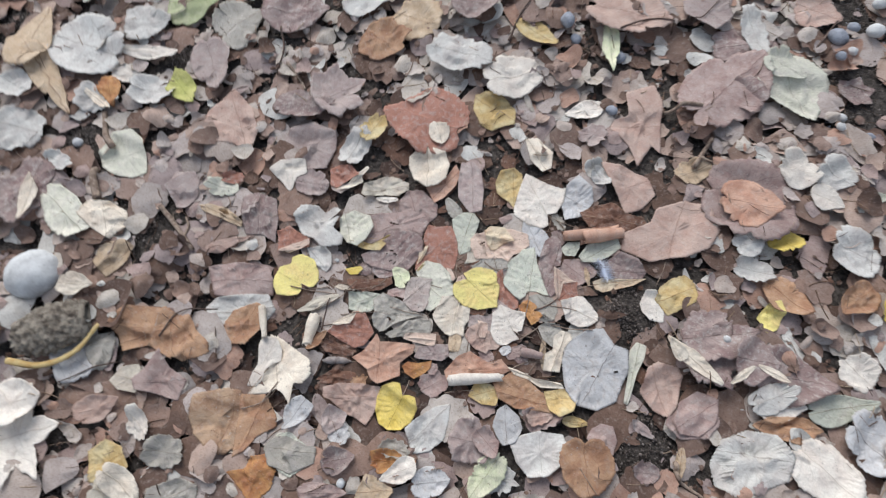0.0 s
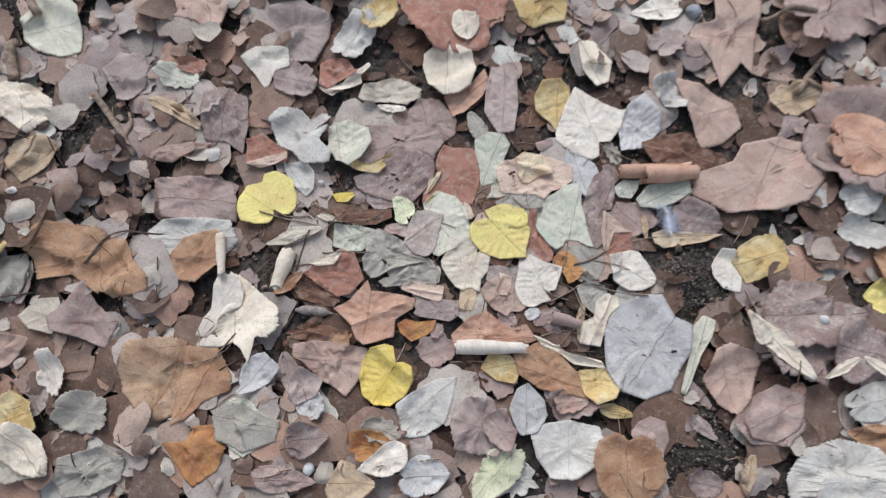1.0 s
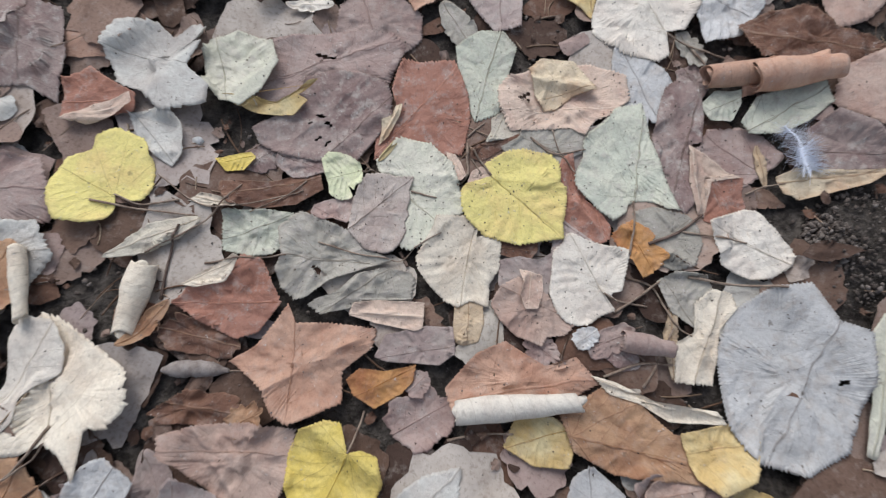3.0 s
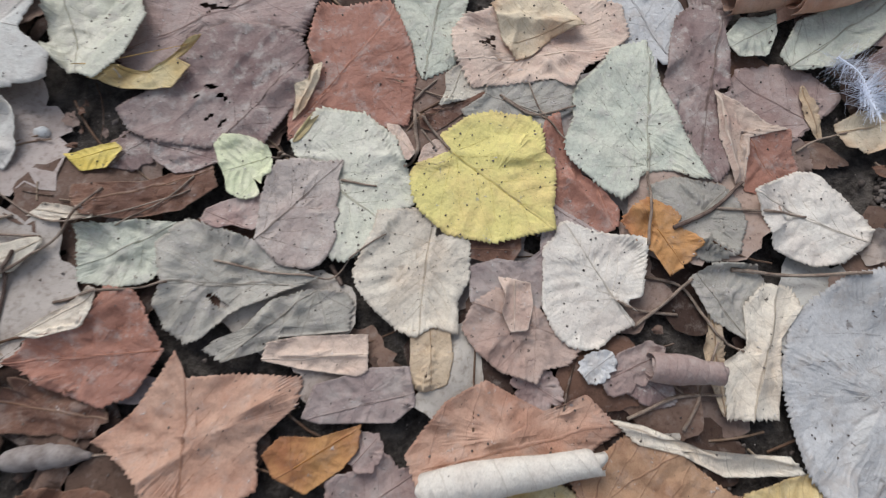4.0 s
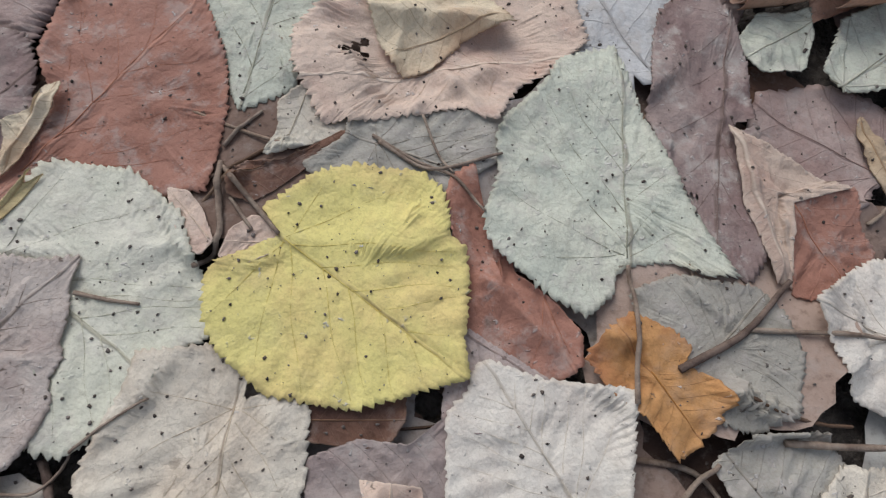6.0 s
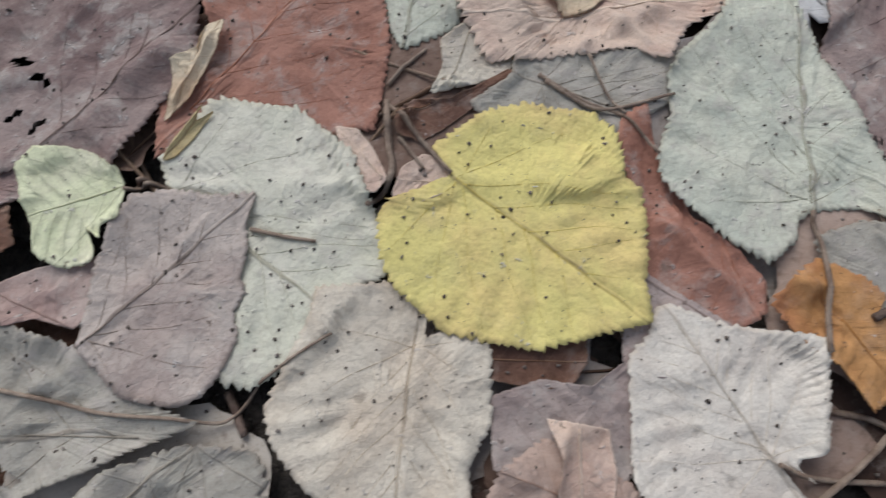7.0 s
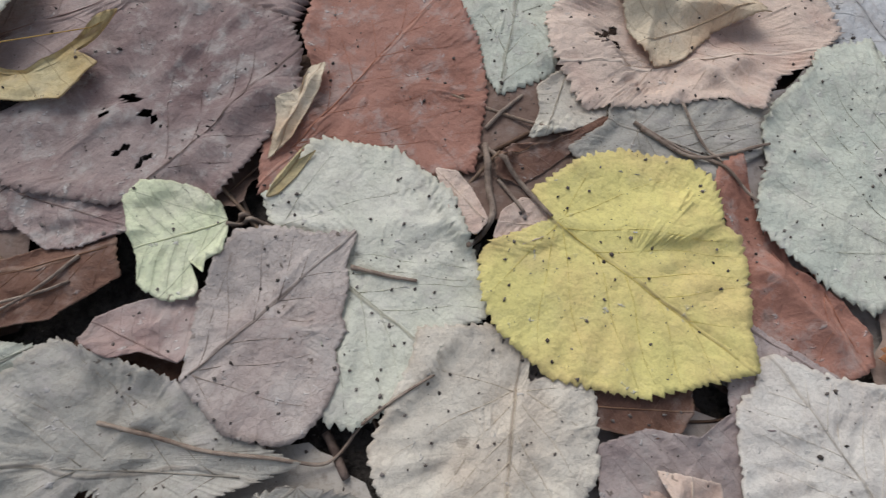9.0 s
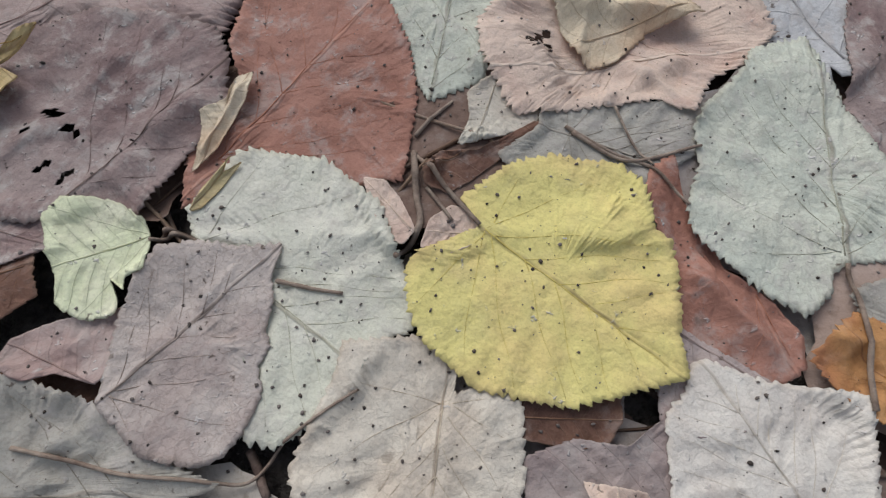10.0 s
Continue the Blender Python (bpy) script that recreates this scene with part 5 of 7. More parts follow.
leaf("maple", (0.1480, 0.1180), (0.2430, 0.1190), 0.0, "brown", near=True, centre=(0.470, 0.035), form=[(6, 0.50), (30, 0.25), (86, 0.27), (145, 0.30), (178, 0.49), (213, 0.40), (278, 0.16), (327, 0.33), (355, 0.55)], wrinkle=2.2, bite=0.05)
leaf("linden", (0.2720, 0.0690), (0.2960, 0.1600), 0.0, "pinkbrown", near=True, centre=(0.443, 0.033), form=[(47, 0.45), (83, 0.36), (112, 0.72), (131, 0.87), (162, 0.62), (184, 0.44), (217, 0.43), (263, 0.55), (295, 0.70), (328, 0.73), (358, 0.59)], petiole=[(0.2720, 0.0690), (0.2670, 0.0510), (0.2600, 0.0320)], veins=True, wrinkle=1)
leaf("torn", (0.1510, 0.0810), (0.2020, 0.1050), 0.0, "orangepink", near=True, centre=(0.472, 0.024), form=[(6, 0.57), (113, 0.20), (165, 0.44), (195, 0.54), (263, 0.14), (346, 0.50)], creases=[(0.05, 0.03, 0.96, -0.00, 0.0050, 0.0050)], wrinkle=1, bite=0.02, rib=False)
leaf("linden", (0.1550, 0.0510), (0.2050, 0.0870), 0.0, "greygreen", near=True, centre=(0.491, 0.018), form=[(7, 0.53), (47, 0.27), (128, 0.32), (169, 0.52), (185, 0.51), (217, 0.33), (294, 0.25), (339, 0.49)], wrinkle=1.5, bite=0.04)
leaf("linden", (0.1510, 0.0740), (0.1280, 0.0600), 0.0, "greygreen", near=True, centre=(0.528, 0.003), form=[(24, 0.52), (89, 0.45), (160, 0.46), (194, 0.64), (266, 0.40), (338, 0.56)], wrinkle=1.5, bite=0.04)
leaf("lance", (0.1730, 0.0190), (0.2430, 0.0350), 0.0, "creamtan", near=True, centre=(0.386, -0.029), form=[(4, 0.63), (17, 0.25), (145, 0.25), (169, 0.41), (191, 0.39), (210, 0.29), (349, 0.36)], wrinkle=1.5, bite=0.04)
leaf("linden", (0.2580, 0.0180), (0.2580, -0.0240), 0.0, "white", near=True, centre=(0.477, -0.155), form=[(36, 0.62), (72, 0.39), (168, 0.54), (203, 0.57), (263, 0.40), (304, 0.39), (353, 0.46)], wrinkle=1.5, bite=0.04)
leaf("linden", (0.2600, 0.0060), (0.3090, 0.0330), 0.0, "tanyellow", near=True, centre=(0.476, -0.006), form=[(7, 0.54), (40, 0.57), (80, 0.42), (132, 0.41), (171, 0.56), (208, 0.54), (221, 0.60), (314, 0.46), (336, 0.49)], wrinkle=2.2, bite=0.05)
leaf("ovate", (-0.3650, -0.1520), (-0.3470, -0.1080), 0.0, "orangebrown", near=True, centre=(0.434, -0.104), form=[(32, 0.68), (74, 0.84), (159, 0.50), (196, 0.62), (239, 0.61), (270, 0.79), (290, 0.69), (345, 0.34)], wrinkle=2.2, bite=0.05)
leaf("ovate", (-0.2770, -0.0790), (-0.2950, -0.1300), 0.0, "orangebrown", near=True, centre=(0.490, -0.015), form=[(40, 0.56), (96, 0.43), (162, 0.62), (183, 0.61), (252, 0.48), (288, 0.47), (317, 0.49), (358, 0.58)], wrinkle=2.2, bite=0.05)
leaf("linden", (-0.2670, -0.1930), (-0.2750, -0.2640), 0.0, "tanbrown", near=True, centre=(0.478, -0.181), form=[(29, 0.63), (57, 0.63), (94, 0.50), (159, 0.59), (184, 0.54), (245, 0.66), (283, 0.53), (317, 0.49), (358, 0.49)], wrinkle=2.4, bite=0.04)
leaf("ovate", (-0.2330, -0.1900), (-0.2460, -0.2620), 0.0, "orangebrown", near=True, centre=(0.435, -0.028), form=[(13, 0.49), (35, 0.29), (92, 0.40), (116, 0.39), (177, 0.46), (228, 0.50), (321, 0.31), (355, 0.65)], creases=[(0.02, 0.02, 0.89, -0.01, 0.0030, 0.0040)], wrinkle=2.4, bite=0.05)
leaf("linden", (-0.2160, -0.2490), (-0.1550, -0.2480), 0.0, "palegrey", near=True, centre=(0.481, -0.075), form=[(22, 0.56), (34, 0.37), (112, 0.36), (148, 0.51), (174, 0.55), (213, 0.44), (286, 0.38), (349, 0.56)], wrinkle=1.5, bite=0.04)
leaf("maple", (-0.2210, -0.1800), (-0.2430, -0.1130), 0.0, "cream", near=True, centre=(0.361, -0.112), form=[(2, 0.59), (16, 0.71), (38, 0.49), (111, 0.45), (120, 0.74), (143, 0.52), (161, 0.38), (179, 0.46), (188, 0.69), (213, 0.37), (224, 0.50), (248, 0.57), (276, 0.53)], petiole=[(-0.2210, -0.1800), (-0.2350, -0.1980), (-0.2580, -0.2100)], veins=True, wrinkle=1.2, bite=0.05)
leaf("ovate", (-0.2540, -0.1800), (-0.2400, -0.1190), 0.0, "white", near=True, centre=(0.592, -0.004), form=[(0, 0.47), (35, 0.50), (54, 0.36), (147, 0.21), (172, 0.64), (188, 0.61), (202, 0.45), (206, 0.25), (236, 0.20), (283, 0.33), (323, 0.37)], wrinkle=1.2, bite=0.03)
leaf("ovate", (-0.1060, -0.1720), (-0.1600, -0.1760), 0.0, "pinkbrown", near=True, centre=(0.296, 0.087), form=[(0, 0.73), (5, 0.57), (60, 0.39), (95, 0.40), (120, 0.67), (168, 0.57), (210, 0.66), (256, 0.39), (319, 0.52), (344, 0.80)], creases=[(0.67, -0.22, 0.27, 0.41, 0.0030, 0.0040)], wrinkle=2.2, bite=0.05)
leaf("ovate", (-0.1500, -0.1890), (-0.1460, -0.2240), 0.0, "mauvepale", near=True, centre=(0.490, 0.136), form=[(61, 0.47), (114, 0.54), (196, 0.57), (261, 0.45), (317, 0.51), (346, 0.56)], wrinkle=1.5, bite=0.04)
leaf("maple", (-0.0980, -0.1460), (-0.1040, -0.0940), 0.0, "orangepink", near=True, centre=(0.447, -0.130), form=[(16, 0.45), (19, 0.68), (70, 0.57), (89, 0.81), (125, 0.49), (151, 0.60), (170, 0.65), (226, 0.60), (258, 0.42), (283, 0.75), (296, 0.86), (333, 0.49)], creases=[(0.17, 0.27, 0.69, -0.69, 0.0030, 0.0050)], veins=True, wrinkle=1.4, bite=0.04)
leaf("ovate", (0.0580, -0.1390), (0.0250, -0.1520), 0.0, "tanyellow", near=True, centre=(0.506, 0.058), form=[(56, 0.39), (120, 0.57), (174, 0.58), (225, 0.42), (299, 0.55), (353, 0.61)], wrinkle=1.5, bite=0.04)
leaf("ovate", (-0.0090, -0.1320), (0.0700, -0.1110), 0.0, "orangepink", near=True, centre=(0.447, 0.066), form=[(13, 0.46), (18, 0.23), (95, 0.28), (138, 0.33), (178, 0.49), (197, 0.48), (263, 0.19), (338, 0.43), (350, 0.58)], creases=[(0.41, 0.32, 0.53, -0.06, 0.0030, 0.0060)], wrinkle=1.6, bite=0.03)
leaf("linden", (0.0560, -0.1430), (0.1340, -0.1500), 0.0, "orangebrown", near=True, centre=(0.449, 0.065), form=[(12, 0.51), (21, 0.29), (85, 0.26), (130, 0.41), (173, 0.54), (202, 0.43), (249, 0.27), (329, 0.39), (343, 0.63)], wrinkle=2.2, bite=0.03)
leaf("torn", (0.1210, -0.1440), (0.1570, -0.1340), 0.0, "tanyellow", near=True, centre=(0.463, -0.089), form=[(12, 0.62), (45, 0.57), (144, 0.65), (207, 0.53), (250, 0.55), (310, 0.50)], wrinkle=2, bite=0.03, rib=False)
leaf("torn", (0.0690, -0.1110), (0.1410, -0.1240), 0.0, "cream", near=True, centre=(0.543, -0.040), form=[(1, 0.49), (12, 0.40), (167, 0.07), (170, 0.40), (174, 0.58), (185, 0.42), (191, 0.19), (309, 0.13)], creases=[(0.04, -0.01, 0.96, 0.01, 0.0030, 0.0030)], wrinkle=1.3, bite=0.04, rib=False)
leaf("maple", (-0.0570, -0.1330), (-0.0320, -0.1170), 0.0, "orange", near=True, centre=(0.292, -0.003), form=[(3, 0.77), (45, 0.26), (118, 0.51), (146, 0.65), (175, 0.55), (232, 0.46), (312, 0.44), (338, 0.61)], wrinkle=1.8, bite=0.04)
leaf("linden", (-0.0610, -0.1650), (-0.0750, -0.2080), 0.0, "yellowdeep", near=True, centre=(0.377, -0.066), form=[(10, 0.64), (43, 0.63), (74, 0.62), (111, 0.64), (140, 0.63), (157, 0.51), (170, 0.38), (194, 0.67), (211, 0.69), (240, 0.69), (266, 0.60), (304, 0.55), (339, 0.62)], petiole=[(-0.0610, -0.1650), (-0.0580, -0.1520), (-0.0570, -0.1440)], wrinkle=.8, bite=0.03)
leaf("ovate", (-0.0420, -0.2190), (-0.0010, -0.1670), 0.0, "whitegrey", near=True, centre=(0.408, -0.053), form=[(5, 0.63), (33, 0.42), (104, 0.32), (134, 0.45), (191, 0.54), (226, 0.41), (285, 0.35), (341, 0.42)], veins=True, wrinkle=1.4, bite=0.04)
leaf("ovate", (0.0760, -0.2050), (0.0690, -0.1570), 0.0, "coolgrey", near=True, centre=(0.480, -0.031), form=[(1, 0.54), (30, 0.47), (91, 0.40), (131, 0.39), (162, 0.51), (202, 0.48), (258, 0.41), (302, 0.40)], wrinkle=1.5, bite=0.04)
leaf("ovate", (0.1720, -0.1790), (0.2090, -0.1890), 0.0, "mauvepink", near=True, centre=(0.535, 0.067), form=[(18, 0.48), (70, 0.57), (112, 0.52), (156, 0.49), (198, 0.56), (276, 0.58), (327, 0.53)], wrinkle=1.5, bite=0.04)
leaf("lance", (0.2210, -0.1340), (0.2360, -0.0540), 0.0, "palegreen", near=True, centre=(0.588, 0.002), form=[(7, 0.42), (28, 0.27), (153, 0.16), (176, 0.60), (183, 0.60), (186, 0.43), (213, 0.11), (329, 0.25), (344, 0.42)], wrinkle=1, bite=0.02)
leaf("ovate", (0.2500, -0.0800), (0.2710, -0.1430), 0.0, "pinkbrown", near=True, centre=(0.465, 0.091), form=[(21, 0.44), (104, 0.49), (127, 0.52), (175, 0.49), (204, 0.46), (268, 0.45), (291, 0.42), (323, 0.49), (350, 0.56)], wrinkle=2.2, bite=0.05)
leaf("ovate", (0.3310, -0.1180), (0.2800, -0.1550), 0.0, "mauvepink", near=True, centre=(0.477, -0.012), form=[(15, 0.55), (60, 0.43), (126, 0.40), (181, 0.58), (227, 0.48), (286, 0.37), (346, 0.52)], wrinkle=1.5, bite=0.04)
leaf("ovate", (-0.0150, 0.0340), (-0.0050, 0.1010), 0.0, "greygreen", near=True, centre=(0.563, 0.035), form=[(23, 0.43), (62, 0.39), (119, 0.26), (161, 0.30), (177, 0.47), (184, 0.56), (209, 0.49), (231, 0.28), (324, 0.39), (350, 0.45)], veins=True, wrinkle=1.4)
leaf("torn", (-0.1570, 0.0430), (-0.0710, 0.0860), 0.0, "mauvepink", near=True, centre=(0.490, -0.017), form=[(9, 0.51), (48, 0.28), (109, 0.29), (137, 0.42), (152, 0.50), (173, 0.52), (194, 0.50), (237, 0.26), (318, 0.45), (354, 0.56)], wrinkle=2, holes=[(0.48, 0.06), (0.53, 0.02)], bite=0.05)
leaf("torn", (0.0030, 0.0420), (-0.0030, 0.0220), 0.0, "pale", near=True, centre=(0.408, 0.148), form=[(20, 0.38), (84, 0.49), (122, 0.57), (199, 0.53), (256, 0.47), (308, 0.39), (333, 0.73), (336, 0.69)], bite=0.04)
leaf("torn", (-0.0150, 0.0150), (0.0130, 0.0300), 0.0, "brown", near=True, centre=(0.374, -0.095), form=[(3, 0.67), (9, 0.63), (27, 0.12), (137, 0.26), (166, 0.39), (182, 0.43), (208, 0.34), (233, 0.19), (332, 0.19)], wrinkle=2.5, bite=0.06)
leaf("linden", (0.0200, 0.0270), (0.0530, 0.0170), 0.0, "palegrey", near=True, centre=(0.344, 0.048), form=[(11, 0.65), (42, 0.81), (96, 0.35), (170, 0.58), (188, 0.55), (207, 0.85), (219, 0.78), (243, 0.45), (300, 0.27), (319, 0.55), (356, 0.50)], veins=True, bite=0.03)
leaf("linden", (0.1240, 0.0750), (0.1070, -0.0070), 0.0, "mauve", near=True, centre=(0.471, -0.053), form=[(3, 0.52), (17, 0.56), (25, 0.49), (44, 0.30), (154, 0.30), (174, 0.47), (191, 0.55), (206, 0.45), (231, 0.27), (283, 0.20), (342, 0.33)], veins=True, wrinkle=1.7, holes=[(0.45, 0.08), (0.75, -0.1)], bite=0.04)
leaf("ovate", (0.0480, 0.0250), (0.0720, -0.0310), 0.0, "rust", near=True, centre=(0.566, -0.146), form=[(0, 0.44), (22, 0.46), (38, 0.37), (54, 0.21), (109, 0.08), (156, 0.50), (165, 0.17), (168, 0.54), (181, 0.51), (190, 0.43), (208, 0.24), (283, 0.27), (341, 0.34)], creases=[(0.53, -0.19, 0.85, -0.06, 0.0022, 0.0022)], veins=True, wrinkle=1.8, bite=0.03)
leaf("torn", (0.0420, -0.0200), (0.0650, -0.0350), 0.0, "mauvepale", near=True, centre=(0.532, -0.260), form=[(33, 0.61), (98, 0.32), (142, 0.50), (157, 0.61), (248, 0.51), (286, 0.42), (347, 0.46)], bite=0.04)
leaf("torn", (0.1040, -0.0260), (0.1220, -0.0090), 0.0, "palegrey", near=True, centre=(0.118, -0.032), form=[(9, 0.75), (78, 0.83), (105, 1.03), (152, 0.70), (205, 0.72), (239, 0.84), (271, 0.88), (309, 0.79), (343, 0.78)], wrinkle=1.6, bite=0.05)
leaf("torn", (0.0880, -0.0300), (0.1000, -0.0480), 0.0, "orange", near=True, centre=(0.139, 0.009), form=[(8, 0.78), (40, 0.78), (58, 0.61), (85, 0.33), (95, 0.54), (122, 0.58), (163, 0.79), (192, 0.76), (219, 0.82), (249, 0.56), (302, 0.44), (336, 0.87)], creases=[(-0.13, -0.03, 0.23, 0.51, -0.0020, 0.0020), (-0.50, -0.17, -0.22, 0.26, 0.0020, 0.0020)], wrinkle=2.4, bite=0.07)
leaf("torn", (0.0060, -0.0420), (0.0300, -0.0420), 0.0, "brown", near=True, centre=(0.497, 0.062), form=[(26, 0.61), (155, 0.64), (205, 0.55), (263, 0.31), (320, 0.49), (354, 0.55)], wrinkle=1.4, bite=0.03)
leaf("torn", (0.0100, -0.0490), (0.0410, -0.0390), 0.0, "mauvepale", near=True, centre=(0.447, -0.373), form=[(32, 0.64), (46, 0.31), (109, 0.39), (144, 0.60), (189, 0.61), (227, 0.34), (282, 0.46), (315, 0.53), (356, 0.52)], wrinkle=1.2, bite=0.03)
leaf("maple", (0.0370, -0.0740), (0.0110, -0.0650), 0.0, "pinkbrown", near=True, centre=(0.222, 0.231), form=[(14, 0.84), (43, 0.64), (87, 0.59), (134, 0.76), (151, 0.64), (172, 0.89), (191, 0.99), (209, 0.62), (244, 0.56), (311, 0.78), (343, 0.81)], creases=[(0.59, -0.14, 0.50, 0.56, 0.0020, 0.0018), (0.19, -0.32, -0.36, 0.38, 0.0018, 0.0020)], wrinkle=2, bite=0.05)
leaf("torn", (0.0280, -0.0540), (0.0280, -0.0760), 0.0, "pinkcream", near=True, centre=(0.501, 0.057), form=[(23, 0.54), (90, 0.31), (148, 0.49), (217, 0.63), (240, 0.28), (302, 0.34), (349, 0.55)], creases=[(0.59, -0.23, 0.14, -0.14, 0.0025, 0.0020)], wrinkle=1.5, bite=0.02)
leaf("torn", (-0.0060, -0.0750), (-0.0040, -0.1020), 0.0, "tan", near=True, centre=(0.495, -0.006), form=[(30, 0.47), (88, 0.34), (148, 0.56), (216, 0.50), (322, 0.52), (348, 0.51)], wrinkle=1.4, bite=0.03)
leaf("linden", (-0.1900, 0.0800), (-0.1660, 0.0220), 0.0, "palegreen", near=True, centre=(0.514, 0.185), form=[(25, 0.41), (75, 0.42), (119, 0.43), (173, 0.44), (213, 0.46), (240, 0.40), (282, 0.39), (319, 0.41), (352, 0.49)], veins=True, wrinkle=1.5)
leaf("ovate", (-0.1030, -0.0130), (-0.1620, -0.0310), 0.0, "brown", near=True, centre=(0.481, 0.044), form=[(9, 0.44), (52, 0.20), (140, 0.27), (171, 0.50), (197, 0.50), (234, 0.12), (339, 0.53), (348, 0.53)], veins=True, wrinkle=1.5, bite=0.02)
leaf("torn", (-0.1310, -0.0010), (-0.1050, -0.0070), 0.0, "mauve", near=True, centre=(0.549, -0.066), form=[(3, 0.65), (45, 0.49), (168, 0.62), (193, 0.60), (206, 0.50), (265, 0.35), (316, 0.36)], wrinkle=2, bite=0.06)
leaf("torn", (-0.1160, -0.0380), (-0.1510, -0.0560), 0.0, "greygreen", near=True, centre=(0.562, 0.051), form=[(10, 0.59), (58, 0.41), (105, 0.45), (153, 0.58), (181, 0.69), (244, 0.35), (310, 0.64)], wrinkle=3.2, bite=0.05)
leaf("linden", (-0.0570, -0.0610), (-0.1190, -0.0620), 0.0, "palegrey", near=True, centre=(0.633, -0.039), form=[(6, 0.35), (23, 0.43), (47, 0.47), (69, 0.49), (81, 0.42), (118, 0.27), (181, 0.70), (188, 0.54), (231, 0.35), (300, 0.46), (333, 0.48)], veins=True, wrinkle=3.2, holes=[(0.38, -0.03), (0.62, 0.12)], bite=0.04)
leaf("torn", (-0.0830, -0.0390), (-0.1040, -0.0310), 0.0, "mauvepink", near=True, centre=(0.469, -0.208), form=[(17, 0.62), (41, 0.66), (71, 0.47), (103, 0.27), (156, 0.51), (200, 0.54), (245, 0.63), (275, 0.36), (349, 0.41)], creases=[(0.86, 0.23, 0.11, -0.05, 0.0012, 0.0016)], wrinkle=1.6, bite=0.03)
leaf("maple", (-0.0540, -0.0620), (-0.0900, -0.0940), 0.0, "palegrey", near=True, centre=(0.407, 0.086), form=[(17, 0.24), (24, 0.36), (35, 0.10), (136, 0.56), (160, 0.62), (171, 0.59), (197, 0.39), (260, 0.25), (325, 0.36), (332, 0.60), (337, 0.72), (352, 0.60)], creases=[(0.37, -0.11, 0.89, 0.04, 0.0020, 0.0020), (0.19, -0.00, 0.11, 0.32, 0.0020, 0.0020)], wrinkle=2.6, bite=0.06)
leaf("torn", (-0.0130, -0.1030), (-0.0530, -0.1140), 0.0, "mauvepale", near=True, centre=(0.440, -0.074), form=[(5, 0.63), (18, 0.48), (130, 0.39), (159, 0.52), (200, 0.54), (243, 0.29), (333, 0.48)], wrinkle=1.1, bite=0.02)
leaf("torn", (-0.0310, -0.0880), (-0.0730, -0.0920), 0.0, "pinkcream", near=True, centre=(0.434, -0.028), form=[(3, 0.59), (31, 0.26), (146, 0.42), (156, 0.48), (200, 0.48), (320, 0.28), (346, 0.54)], creases=[(0.83, -0.03, 0.00, 0.02, 0.0012, 0.0012)], wrinkle=1.0, bite=0.03)
leaf("ovate", (-0.1130, -0.0900), (-0.1720, -0.0970), 0.0, "rust", near=True, centre=(0.455, -0.028), form=[(4, 0.60), (37, 0.37), (96, 0.39), (129, 0.40), (176, 0.46), (240, 0.47), (267, 0.45), (306, 0.20), (346, 0.49)], creases=[(0.87, -0.14, 0.35, -0.33, 0.0040, 0.0030)], veins=True, wrinkle=1.6, bite=0.04)
leaf("torn", (-0.1720, -0.0870), (-0.1410, -0.0680), 0.0, "cream", near=True, centre=(0.549, -0.060), form=[(8, 0.49), (20, 0.44), (157, 0.28), (174, 0.55), (195, 0.36), (304, 0.24)], wrinkle=.8, bite=0.04, rib=False)
leaf("linden", (-0.0680, 0.0150), (-0.0300, 0.0720), 0.0, "rust", near=True, centre=(0.470, -0.085), form=[(0, 0.50), (15, 0.59), (43, 0.51), (63, 0.59), (75, 0.50), (96, 0.39), (132, 0.26), (159, 0.52), (175, 0.65), (190, 0.58), (216, 0.48), (248, 0.47), (257, 0.54), (298, 0.41), (330, 0.41)], creases=[(0.11, -0.01, 0.44, -0.08, -0.0012, 0.0020)], veins=True, wrinkle=1.2)
leaf("torn", (-0.0160, -0.0020), (-0.0290, 0.0120), 0.0, "pinkcream", near=True, centre=(0.479, 0.043), form=[(18, 0.31), (126, 0.33), (160, 0.52), (190, 0.45), (272, 0.21), (326, 0.41), (356, 0.60)], wrinkle=1.2, bite=0.03)
leaf("linden", (-0.0680, -0.0040), (-0.0270, -0.0330), 0.0, "palegreen", near=True, centre=(0.505, 0.178), form=[(10, 0.60), (22, 0.56), (81, 0.49), (121, 0.59), (152, 0.70), (159, 0.71), (190, 0.66), (200, 0.56), (202, 0.45), (225, 0.30), (275, 0.43), (293, 0.77), (303, 0.79), (315, 0.70), (331, 0.59), (354, 0.50)], creases=[(0.00, 0.00, 0.72, 0.56, 0.0008, 0.0010)], petiole=[(-0.0680, -0.0040), (-0.0750, -0.0020), (-0.0800, -0.0040)], veins=True, wrinkle=.9)
leaf("lance", (-0.0710, 0.0020), (-0.0610, 0.0170), 0.0, "tanyellow", near=True, centre=(0.480, -0.036), form=[(6, 0.20), (10, 0.50), (138, 0.19), (176, 0.48), (192, 0.35), (277, 0.10), (355, 0.51)], creases=[(0.12, 0.02, 0.92, 0.02, 0.0020, 0.0010)], bite=0.02, rib=False)
